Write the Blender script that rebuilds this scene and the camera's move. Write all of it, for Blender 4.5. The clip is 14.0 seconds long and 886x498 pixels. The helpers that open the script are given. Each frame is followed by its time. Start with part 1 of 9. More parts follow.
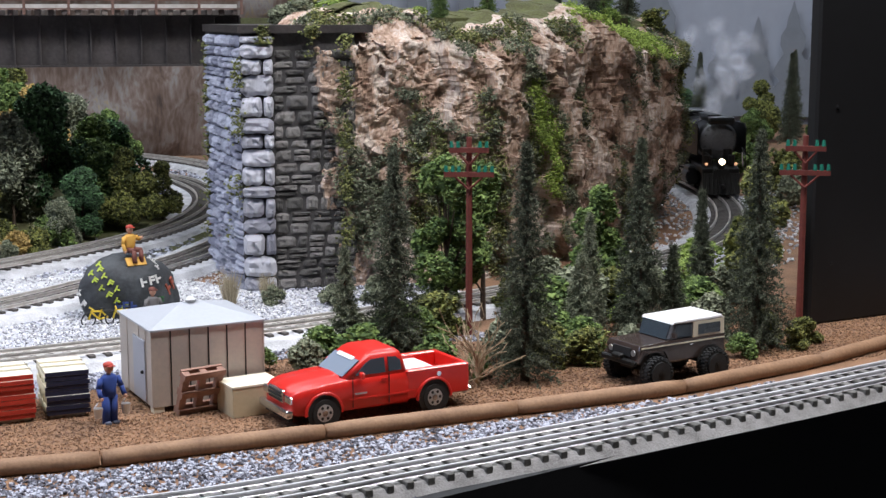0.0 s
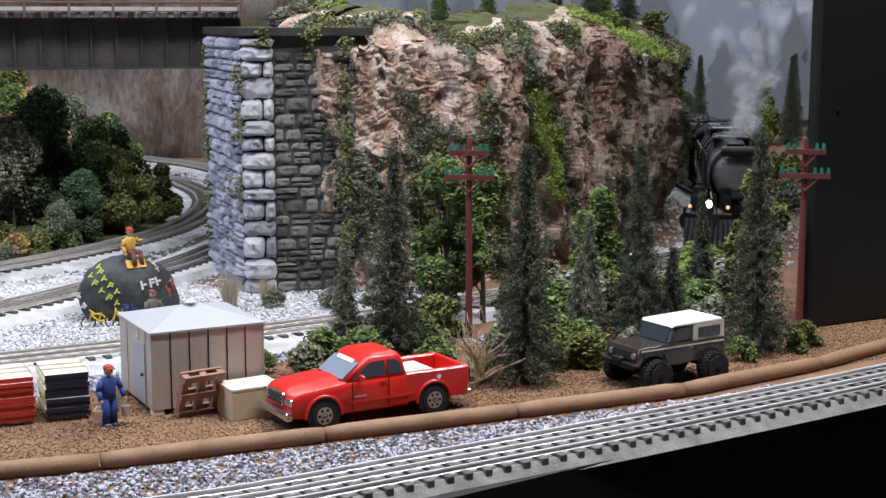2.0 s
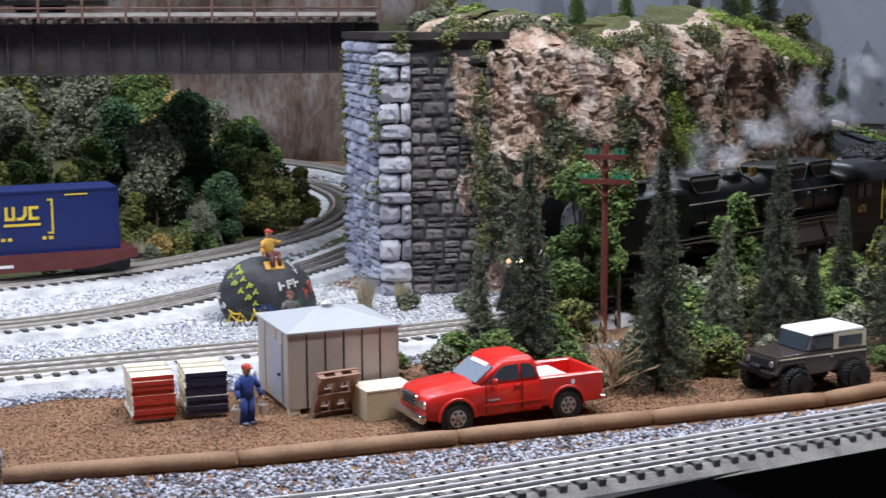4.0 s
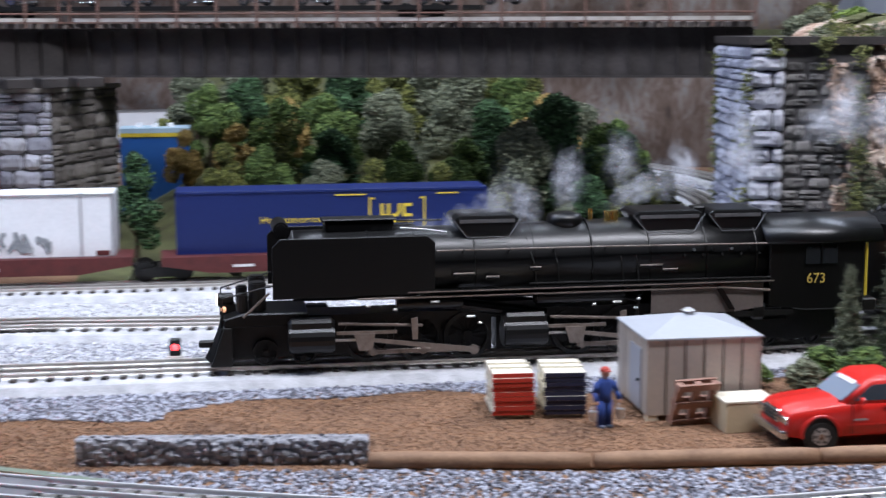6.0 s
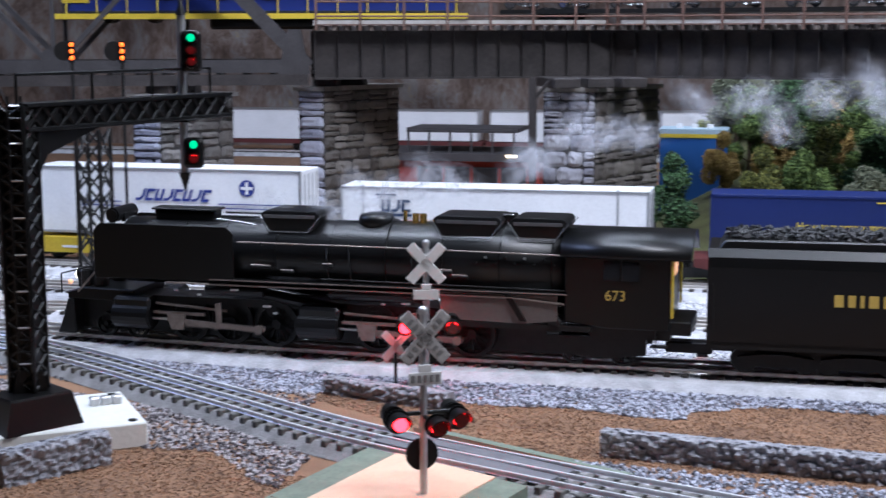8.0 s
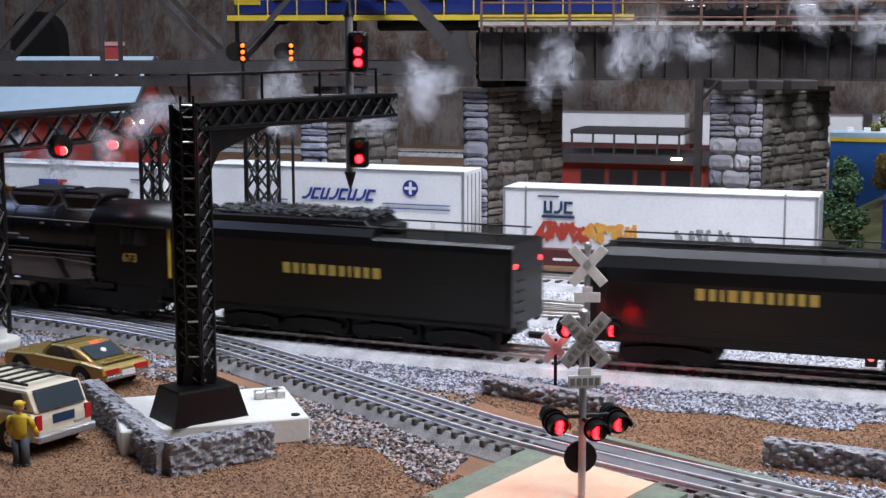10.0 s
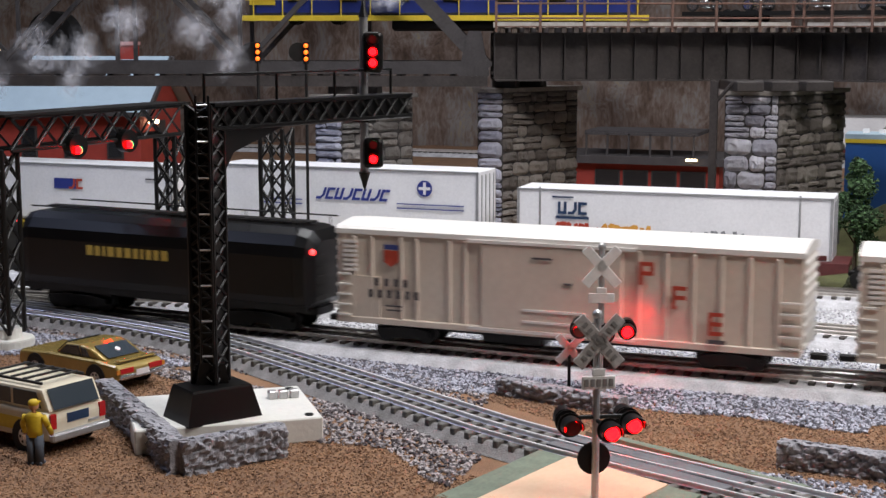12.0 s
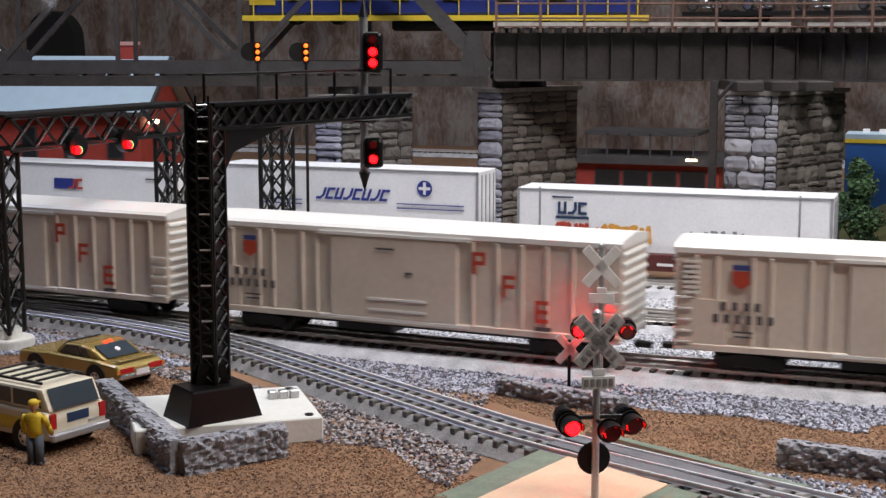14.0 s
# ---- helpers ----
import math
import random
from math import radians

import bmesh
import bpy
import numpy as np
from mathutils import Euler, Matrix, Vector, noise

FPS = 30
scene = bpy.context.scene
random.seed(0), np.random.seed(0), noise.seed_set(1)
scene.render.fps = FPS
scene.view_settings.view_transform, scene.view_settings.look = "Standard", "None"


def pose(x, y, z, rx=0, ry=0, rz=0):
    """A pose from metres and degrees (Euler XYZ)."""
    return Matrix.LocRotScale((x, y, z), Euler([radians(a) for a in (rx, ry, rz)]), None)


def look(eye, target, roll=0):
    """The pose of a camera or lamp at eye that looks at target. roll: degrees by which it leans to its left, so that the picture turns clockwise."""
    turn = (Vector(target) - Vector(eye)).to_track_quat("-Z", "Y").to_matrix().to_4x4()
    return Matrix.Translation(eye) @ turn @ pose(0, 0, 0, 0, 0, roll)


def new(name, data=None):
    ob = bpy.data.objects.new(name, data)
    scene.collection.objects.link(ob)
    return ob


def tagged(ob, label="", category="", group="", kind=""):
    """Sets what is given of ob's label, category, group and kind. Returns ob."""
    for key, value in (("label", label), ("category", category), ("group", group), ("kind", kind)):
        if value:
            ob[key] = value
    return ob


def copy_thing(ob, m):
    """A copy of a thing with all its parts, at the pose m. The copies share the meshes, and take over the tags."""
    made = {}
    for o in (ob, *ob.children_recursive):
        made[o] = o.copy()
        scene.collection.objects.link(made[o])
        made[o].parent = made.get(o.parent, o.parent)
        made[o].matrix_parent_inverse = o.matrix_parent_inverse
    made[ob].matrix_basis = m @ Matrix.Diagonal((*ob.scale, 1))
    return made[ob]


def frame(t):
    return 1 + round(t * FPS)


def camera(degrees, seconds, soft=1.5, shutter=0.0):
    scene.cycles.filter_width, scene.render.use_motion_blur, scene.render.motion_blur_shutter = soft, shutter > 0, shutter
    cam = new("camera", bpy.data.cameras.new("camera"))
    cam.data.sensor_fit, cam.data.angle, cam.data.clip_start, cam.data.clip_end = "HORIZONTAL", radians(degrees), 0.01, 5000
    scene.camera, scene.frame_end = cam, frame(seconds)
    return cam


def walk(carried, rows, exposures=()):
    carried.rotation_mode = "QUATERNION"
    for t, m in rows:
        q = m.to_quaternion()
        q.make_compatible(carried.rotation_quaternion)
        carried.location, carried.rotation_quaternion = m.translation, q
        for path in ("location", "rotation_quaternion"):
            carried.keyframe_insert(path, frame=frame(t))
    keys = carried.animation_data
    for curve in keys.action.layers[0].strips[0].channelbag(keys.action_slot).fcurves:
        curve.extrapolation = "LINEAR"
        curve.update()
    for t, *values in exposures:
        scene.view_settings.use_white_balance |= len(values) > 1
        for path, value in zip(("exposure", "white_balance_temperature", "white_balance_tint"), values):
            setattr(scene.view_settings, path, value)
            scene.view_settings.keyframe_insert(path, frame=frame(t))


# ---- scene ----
# ---- camera: a tripod pan ----
EYE = (0.0, 0.0, 0.25)


def aim(yaw, pitch, roll=0.0):
    """Yaw to the right of +y, pitch upwards, in degrees."""
    a, e = radians(yaw), radians(pitch)
    way = Vector((math.sin(a) * math.cos(e), math.cos(a) * math.cos(e), math.sin(e)))
    return look(EYE, Vector(EYE) + way, roll)


cam = camera(33.90, 14.0, soft=1.45, shutter=0.45)
PAN = [(0.0, 28.00, -9.07, -0.06), (0.5, 28.06, -9.04, -0.03), (1.0, 28.07, -9.00, -0.02), (1.5, 28.08, -9.00, -0.03),
       (2.0, 28.00, -8.96, 0.0), (2.2, 27.84, -8.95, -0.02), (2.9, 26.45, -8.90, -0.1), (3.6, 24.0, -8.83, -0.2),
       (4.3, 20.93, -8.75, -0.29), (4.5, 19.26, -8.71, -0.27), (5.0, 14.81, -8.66, -0.24), (5.5, 10.79, -8.60, -0.24),
       (5.8, 10.25, -8.59, -0.2), (6.0, 8.20, -8.58, -0.17), (6.2, 5.9, -8.57, -0.16), (6.5, 0.50, -8.54, -0.15),
       (7.0, -4.38, -8.52, -0.2), (7.5, -8.65, -8.48, -0.24), (8.0, -12.80, -8.47, -0.12), (8.5, -15.65, -8.45, -0.19),
       (9.0, -17.39, -8.44, -0.15), (9.2, -18.0, -8.43, -0.18), (10.2, -19.35, -8.40, -0.08), (11.3, -19.68, -8.36, -0.03),
       (11.5, -19.70, -8.36, -0.03), (12.0, -19.79, -8.39, 0.0), (12.5, -19.83, -8.39, -0.03), (13.0, -19.83, -8.39, 0.0),
       (13.5, -19.82, -8.39, -0.02), (14.0, -19.79, -8.39, 0.0)]
# the clip's automatic white balance goes cool while it pans
walk(cam, [(t, aim(y, p, r)) for t, y, p, r in PAN],
     [(0.0, 0.05, 6250, 12), (2.2, 0.05, 6250, 12), (4.5, -0.03, 6000, 12), (6.5, -0.03, 5750, 14), (7.5, -0.05, 5600, 14), (9.2, -0.05, 5700, 14), (11.3, -0.3, 6700, 14), (14.0, -0.3, 6700, 14)])

# ---- light: ceiling strips over the layout in a dim room ----
world = bpy.data.worlds.new("room_glow")
world.use_nodes = True
world.node_tree.nodes["Background"].inputs[0].default_value = (0.75, 0.85, 1.0, 1)
world.node_tree.nodes["Background"].inputs[1].default_value = 0.035
scene.world = world
scene.view_settings.exposure = 0.0


def ceiling_lamp(name, x, y, z, sx, sy, watts, colour, target=None):
    data = bpy.data.lights.new(name, "AREA")
    data.shape, data.size, data.size_y, data.energy, data.color = "RECTANGLE", sx, sy, watts, colour
    ob = new(name, data)
    ob.matrix_world = look((x, y, z), target or (x, y + 0.001, 0))
    return ob


ceiling_lamp("strip_light", 0.85, 0.55, 1.35, 1.2, 0.12, 28, (1.0, 0.97, 0.95), (0.8, 1.25, 0.1))
ceiling_lamp("strip_light", -0.35, 0.95, 1.35, 1.2, 0.12, 18, (0.92, 0.96, 1.0), (-0.3, 1.1, 0))
ceiling_lamp("strip_light", -0.2, 1.65, 1.35, 1.8, 0.12, 15, (0.92, 0.96, 1.0), (-0.2, 1.75, 0))
ceiling_lamp("strip_light", 1.5, 2.0, 1.35, 0.8, 0.12, 12, (0.85, 0.92, 1.0), (1.5, 2.05, 0))
ceiling_lamp("strip_light", -1.75, 1.0, 1.15, 0.8, 0.12, 8, (0.55, 0.66, 1.0), (-0.2, 1.6, 0.1))

# ---- materials ----


def mat(name, base, rough=0.6, metal=0.0, second=None, scale=60.0, grain=400.0, bump=0.0, mix=0.5, spot=0.0, island=0.0, obj=0.0, stretch=None, coat=0.0):
    """Two-scale noise between two colours, with fine relief."""
    m = bpy.data.materials.new(name)
    m.use_nodes = True
    nt, b = m.node_tree, m.node_tree.nodes["Principled BSDF"]
    b.inputs["Roughness"].default_value, b.inputs["Metallic"].default_value = rough, metal
    b.inputs["Coat Weight"].default_value = coat
    second = second or tuple(c * 0.7 for c in base)
    tc = nt.nodes.new("ShaderNodeTexCoord")
    src = tc.outputs["Object"]
    if stretch:
        mp = nt.nodes.new("ShaderNodeMapping")
        mp.inputs["Scale"].default_value = stretch
        nt.links.new(src, mp.inputs[0])
        src = mp.outputs[0]
    n1, n2 = nt.nodes.new("ShaderNodeTexNoise"), nt.nodes.new("ShaderNodeTexNoise")
    for n, s, d in ((n1, scale, 4), (n2, grain, 3)):
        n.inputs["Scale"].default_value, n.inputs["Detail"].default_value = s, d
        nt.links.new(src, n.inputs["Vector"])
    add = nt.nodes.new("ShaderNodeMath")
    add.operation = "MULTIPLY_ADD"
    nt.links.new(n1.outputs[0], add.inputs[0])
    add.inputs[1].default_value = 0.6
    mul = nt.nodes.new("ShaderNodeMath")
    mul.operation = "MULTIPLY"
    mul.inputs[1].default_value = 0.4
    nt.links.new(n2.outputs[0], mul.inputs[0])
    nt.links.new(mul.outputs[0], add.inputs[2])
    value = add.outputs[0]
    if island or obj:
        info = nt.nodes.new("ShaderNodeNewGeometry") if island else nt.nodes.new("ShaderNodeObjectInfo")
        rnd = info.outputs["Random Per Island"] if island else info.outputs["Random"]
        sh = nt.nodes.new("ShaderNodeMath")
        sh.operation = "MULTIPLY_ADD"
        nt.links.new(rnd, sh.inputs[0])
        sh.inputs[1].default_value = island or obj
        nt.links.new(value, sh.inputs[2])
        sub = nt.nodes.new("ShaderNodeMath")
        sub.operation = "SUBTRACT"
        nt.links.new(sh.outputs[0], sub.inputs[0])
        sub.inputs[1].default_value = (island or obj) / 2
        value = sub.outputs[0]
    ramp = nt.nodes.new("ShaderNodeValToRGB")
    e = ramp.color_ramp.elements
    e[0].position, e[1].position = 0.5 - 0.25 * (1.2 - mix), 0.5 + 0.25 * (1.2 - mix)
    e[0].color, e[1].color = (*second, 1), (*base, 1)
    nt.links.new(value, ramp.inputs[0])
    nt.links.new(ramp.outputs[0], b.inputs["Base Color"])
    if bump:
        bp = nt.nodes.new("ShaderNodeBump")
        bp.inputs["Strength"].default_value, bp.inputs["Distance"].default_value = min(1.0, bump), 0.001
        nt.links.new(n2.outputs[0], bp.inputs["Height"])
        nt.links.new(bp.outputs[0], b.inputs["Normal"])
    return m


def glow(name, colour, power):
    m = bpy.data.materials.new(name)
    m.use_nodes = True
    b = m.node_tree.nodes["Principled BSDF"]
    b.inputs["Base Color"].default_value = (*colour, 1)
    b.inputs["Emission Color"].default_value = (*colour, 1)
    b.inputs["Emission Strength"].default_value = power
    return m


def clear(name, colour=(0.9, 0.95, 1.0), rough=0.03, alpha=None):
    m = bpy.data.materials.new(name)
    m.use_nodes = True
    b = m.node_tree.nodes["Principled BSDF"]
    b.inputs["Base Color"].default_value = (*colour, 1)
    b.inputs["Roughness"].default_value = rough
    if alpha is None:
        b.inputs["Transmission Weight"].default_value = 1.0
        b.inputs["IOR"].default_value = 1.1
    else:
        b.inputs["Alpha"].default_value = alpha
    return m


M = {}
M["dirt"] = mat("dirt", (0.33, 0.185, 0.10), 0.95, second=(0.15, 0.082, 0.048), scale=26, grain=900, bump=1.0)
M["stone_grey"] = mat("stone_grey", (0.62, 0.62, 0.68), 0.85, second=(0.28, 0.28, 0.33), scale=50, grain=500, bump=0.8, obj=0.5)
M["black_board"] = mat("black_board", (0.005, 0.005, 0.006), 0.55, second=(0.003, 0.003, 0.0035))
M["roadbed"] = mat("roadbed", (0.66, 0.66, 0.68), 0.95, second=(0.30, 0.30, 0.31), scale=60, grain=900, bump=0.8)
M["ballast"] = mat("ballast", (0.46, 0.475, 0.55), 0.9, second=(0.10, 0.10, 0.12), scale=300, grain=900, island=0.9, mix=0.7)
M["rail"] = mat("rail", (0.74, 0.72, 0.69), 0.28, metal=0.35, second=(0.50, 0.46, 0.41), scale=80)
M["rail_rusty"] = mat("rail_rusty", (0.56, 0.53, 0.50), 0.32, metal=0.35, second=(0.38, 0.35, 0.32), scale=80)
M["tie"] = mat("tie", (0.085, 0.075, 0.068), 0.85, second=(0.04, 0.035, 0.03), scale=200, obj=0.4, bump=0.5)
M["girder"] = mat("girder", (0.056, 0.047, 0.045), 0.6, second=(0.016, 0.013, 0.012), scale=30, grain=300, bump=0.2)
M["cliff"] = mat("cliff", (0.68, 0.53, 0.45), 0.9, second=(0.19, 0.125, 0.09), scale=34, grain=260, bump=1.0, mix=0.6, stretch=(1.3, 1.3, 0.55))
M["moss"] = mat("moss", (0.24, 0.25, 0.085), 0.95, second=(0.075, 0.085, 0.028), scale=80, grain=500, island=0.8)
M["mortar"] = mat("mortar", (0.085, 0.08, 0.08), 0.95, second=(0.035, 0.033, 0.034))
M["backdrop_rock"] = mat("backdrop_rock", (0.25, 0.18, 0.14), 0.9, second=(0.06, 0.04, 0.032), scale=16, grain=90, bump=1.0, stretch=(1.6, 1.6, 0.4))
M["backdrop_grey"] = mat("backdrop_grey", (0.36, 0.385, 0.44), 0.9, second=(0.31, 0.33, 0.38), scale=3, grain=40)
M["black_paint"] = mat("black_paint", (0.0045, 0.0044, 0.0042), 0.36, second=(0.004, 0.004, 0.004), scale=60)
M["black_paint"].node_tree.nodes["Principled BSDF"].inputs["Specular IOR Level"].default_value = 0.3
M["white_paint"] = mat("white_paint", (0.80, 0.80, 0.80), 0.4, second=(0.72, 0.72, 0.73), scale=20)
M["red_paint"] = mat("red_paint", (0.66, 0.022, 0.014), 0.34, second=(0.58, 0.018, 0.012), coat=0.15)
M["blue_box"] = mat("blue_box", (0.02, 0.05, 0.30), 0.4, second=(0.015, 0.04, 0.25), scale=30)
M["leaf_dark"] = mat("leaf_dark", (0.125, 0.14, 0.088), 0.9, second=(0.034, 0.042, 0.026), scale=60, grain=500, island=0.8)
M["leaf_green"] = mat("leaf_green", (0.16, 0.23, 0.06), 0.9, second=(0.045, 0.08, 0.02), scale=60, grain=500, island=0.8)
M["log"] = mat("log", (0.34, 0.20, 0.11), 0.7, second=(0.20, 0.11, 0.06), scale=60, grain=500, bump=0.3, stretch=(1, 1, 1))

# ---- building helpers ----


def thing(name, m, label="", category="", group="", kind=""):
    ob = new(name)
    ob.empty_display_size = 0.02
    ob.matrix_world = m
    return tagged(ob, label, category, group, kind)


def mesh_of(name, bm, material, smooth=False):
    me = bpy.data.meshes.new(name)
    bm.to_mesh(me)
    bm.free()
    for p in me.polygons:
        p.use_smooth = smooth
    for mm in (material if isinstance(material, (list, tuple)) else [material]):
        me.materials.append(M[mm] if isinstance(mm, str) else mm)
    return me


def part(name, bm, material, parent, label="", smooth=False, m=None):
    ob = new(name, bm if isinstance(bm, bpy.types.Mesh) else mesh_of(name, bm, material, smooth))
    if parent is not None:
        ob.parent = parent
    if m is not None:
        ob.matrix_basis = m
    return tagged(ob, label)


def box(sx, sy, sz, x=0, y=0, z=0, bevel=0.0, bm=None, m=None, seg=1):
    """A box whose base centre is at x, y, z."""
    b2 = bmesh.new()
    bmesh.ops.create_cube(b2, size=1, matrix=Matrix.Translation((x, y, z + sz / 2)) @ Matrix.Diagonal((sx, sy, sz, 1)))
    if bevel:
        bmesh.ops.bevel(b2, geom=b2.edges[:], offset=bevel, segments=seg, affect="EDGES", profile=0.5)
    return merge(bm, b2, m)


def rod(r, a, b, n=10, r2=None, bm=None, bevel=0.0):
    """A round bar from a to b."""
    a, b = Vector(a), Vector(b)
    d = b - a
    b2 = bmesh.new()
    m = Matrix.Translation((a + b) / 2) @ d.to_track_quat("Z", "Y").to_matrix().to_4x4()
    bmesh.ops.create_cone(b2, cap_ends=True, segments=n, radius1=r, radius2=r if r2 is None else r2, depth=d.length, matrix=m)
    if bevel:
        bmesh.ops.bevel(b2, geom=[e for e in b2.edges if len(e.link_faces) == 2 and e.calc_face_angle() > 0.9], offset=bevel, segments=2, affect="EDGES")
    return merge(bm, b2)


def ball(r, x=0, y=0, z=0, sub=2, bm=None, sx=1, sy=1, sz=1):
    b2 = bmesh.new()
    bmesh.ops.create_icosphere(b2, subdivisions=sub, radius=r, matrix=Matrix.Translation((x, y, z)) @ Matrix.Diagonal((sx, sy, sz, 1)))
    return merge(bm, b2)


def merge(bm, b2, m=None):
    if m is not None:
        b2.transform(m)
    if bm is None:
        return b2
    me = bpy.data.meshes.new("tmp")
    b2.to_mesh(me)
    b2.free()
    bm.from_mesh(me)
    bpy.data.meshes.remove(me)
    return bm


def prism(points, depth, bm=None, m=None, bevel=0.0, seg=1):
    """An outline in x and z, pushed along y from -depth/2 to depth/2."""
    b2 = bmesh.new()
    f = [b2.verts.new((x, -depth / 2, z)) for x, z in points]
    g = [b2.verts.new((x, depth / 2, z)) for x, z in points]
    b2.faces.new(f)
    b2.faces.new(g[::-1])
    for i in range(len(f)):
        j = (i + 1) % len(f)
        b2.faces.new((f[j], f[i], g[i], g[j]))
    bmesh.ops.recalc_face_normals(b2, faces=b2.faces[:])
    if bevel:
        bmesh.ops.bevel(b2, geom=b2.edges[:], offset=bevel, segments=seg, affect="EDGES", profile=0.6)
    return merge(bm, b2, m)


class Path:
    """A smooth line on the plan through a few points, by arc length."""

    def __init__(self, pts, n=16):
        p = [Vector((*q, 0)) for q in pts]
        p = [2 * p[0] - p[1]] + p + [2 * p[-1] - p[-2]]
        out = []
        for i in range(1, len(p) - 2):
            for k in range(n):
                t = k / n
                a, b, c, d = p[i - 1], p[i], p[i + 1], p[i + 2]
                out.append(0.5 * ((2 * b) + (c - a) * t + (2 * a - 5 * b + 4 * c - d) * t * t + (3 * b - a - 3 * c + d) * t ** 3))
        out.append(p[-2])
        self.p, self.s = out, [0.0]
        for a, b in zip(out, out[1:]):
            self.s.append(self.s[-1] + (b - a).length)
        self.length = self.s[-1]

    def at(self, s):
        """Place and heading at s, straight on past the ends."""
        i = max(0, min(len(self.s) - 2, int(np.searchsorted(self.s, s)) - 1))
        a, b = self.p[i], self.p[i + 1]
        d = (b - a) / max(1e-9, self.s[i + 1] - self.s[i])
        return a + d * (s - self.s[i]), d.normalized()

    def nearest(self, x):
        return self.s[min(range(len(self.p)), key=lambda i: abs(self.p[i].x - x))]


# ---- plan ----
MAIN = Path([(1.62, 2.45), (1.46, 2.05), (1.30, 1.66), (1.16, 1.42), (0.97, 1.228), (0.73, 1.118), (0.46, 1.056), (0.2, 1.044),
             (-0.2, 1.044), (-0.35, 1.050), (-0.55, 1.068), (-0.75, 1.090), (-0.95, 1.110), (-1.4, 1.13), (-2.6, 1.16)])
NEAR = Path([(2.2, 1.12), (1.5, 0.86), (1.0, 0.755), (0.722, 0.714), (0.5, 0.692), (0.354, 0.681), (0.236, 0.674), (0.13, 0.686), (0.03, 0.712), (-0.11, 0.765), (-0.247, 0.826),
             (-0.36, 0.895), (-0.545, 1.003), (-0.70, 1.055), (-0.95, 1.10), (-1.3, 1.17), (-2.0, 1.3)])
BACK = Path([(-2.6, 1.52), (-1.4, 1.44), (-0.8, 1.405), (-0.4, 1.395), (0.0, 1.395), (0.2, 1.42), (0.36, 1.50), (0.50, 1.62), (0.61, 1.80),
             (0.665, 2.0), (0.65, 2.2), (0.5, 2.36), (0.2, 2.48)])
SPUR = Path([(-2.6, 1.35), (-1.4, 1.29), (-0.6, 1.262), (-0.3, 1.235), (0.0, 1.205), (0.2, 1.225), (0.40, 1.36), (0.5, 1.46), (0.62, 1.62), (0.75, 1.90), (0.78, 2.3), (0.7, 2.6)])
RAIL_Z = 0.012

# ---- more materials ----
M["gravel_dark"] = mat("gravel_dark", (0.40, 0.37, 0.37), 0.9, second=(0.07, 0.06, 0.065), scale=300, grain=900, island=0.9, mix=0.7)
M["grit"] = mat("grit", (0.36, 0.205, 0.115), 0.95, second=(0.15, 0.088, 0.055), scale=22, grain=900, island=0.45, mix=0.5)
M["grit_grey"] = mat("grit_grey", (0.75, 0.75, 0.76), 0.95, second=(0.36, 0.36, 0.38), scale=300, grain=900, island=0.9, mix=0.7)
M["foam_stone"] = mat("foam_stone", (0.40, 0.40, 0.43), 0.9, second=(0.14, 0.14, 0.155), scale=120, grain=500, bump=0.8)
M["concrete_white"] = mat("concrete_white", (0.72, 0.72, 0.67), 0.8, second=(0.62, 0.62, 0.58), scale=40, grain=300, bump=0.2)
# grey stone with the bluish light from the left put into its colour
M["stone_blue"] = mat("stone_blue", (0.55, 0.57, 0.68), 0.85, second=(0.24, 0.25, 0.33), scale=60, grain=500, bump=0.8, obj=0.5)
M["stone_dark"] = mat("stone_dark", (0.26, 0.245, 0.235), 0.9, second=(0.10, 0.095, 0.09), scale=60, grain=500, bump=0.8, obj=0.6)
M["leaf_grey"] = mat("leaf_grey", (0.24, 0.26, 0.17), 0.9, second=(0.09, 0.10, 0.065), scale=60, grain=500, island=0.8)
M["leaf_olive"] = mat("leaf_olive", (0.21, 0.22, 0.055), 0.9, second=(0.05, 0.06, 0.015), scale=60, grain=500, island=0.8)
M["leaf_deep"] = mat("leaf_deep", (0.075, 0.15, 0.06), 0.9, second=(0.02, 0.045, 0.018), scale=60, grain=500, island=0.8)
M["leaf_gold"] = mat("leaf_gold", (0.50, 0.36, 0.12), 0.9, second=(0.24, 0.16, 0.05), scale=60, grain=500, island=0.8)
M["leaf_lime"] = mat("leaf_lime", (0.26, 0.34, 0.08), 0.9, second=(0.11, 0.17, 0.03), scale=60, grain=500, island=0.8)
M["straw"] = mat("straw", (0.55, 0.48, 0.34), 0.9, second=(0.33, 0.28, 0.19), scale=60, grain=500, island=0.6)
M["bark"] = mat("bark", (0.11, 0.075, 0.05), 0.95, second=(0.05, 0.035, 0.025), scale=200, bump=0.6)
M["twig"] = mat("twig", (0.42, 0.32, 0.20), 0.9, second=(0.26, 0.19, 0.12), scale=200)

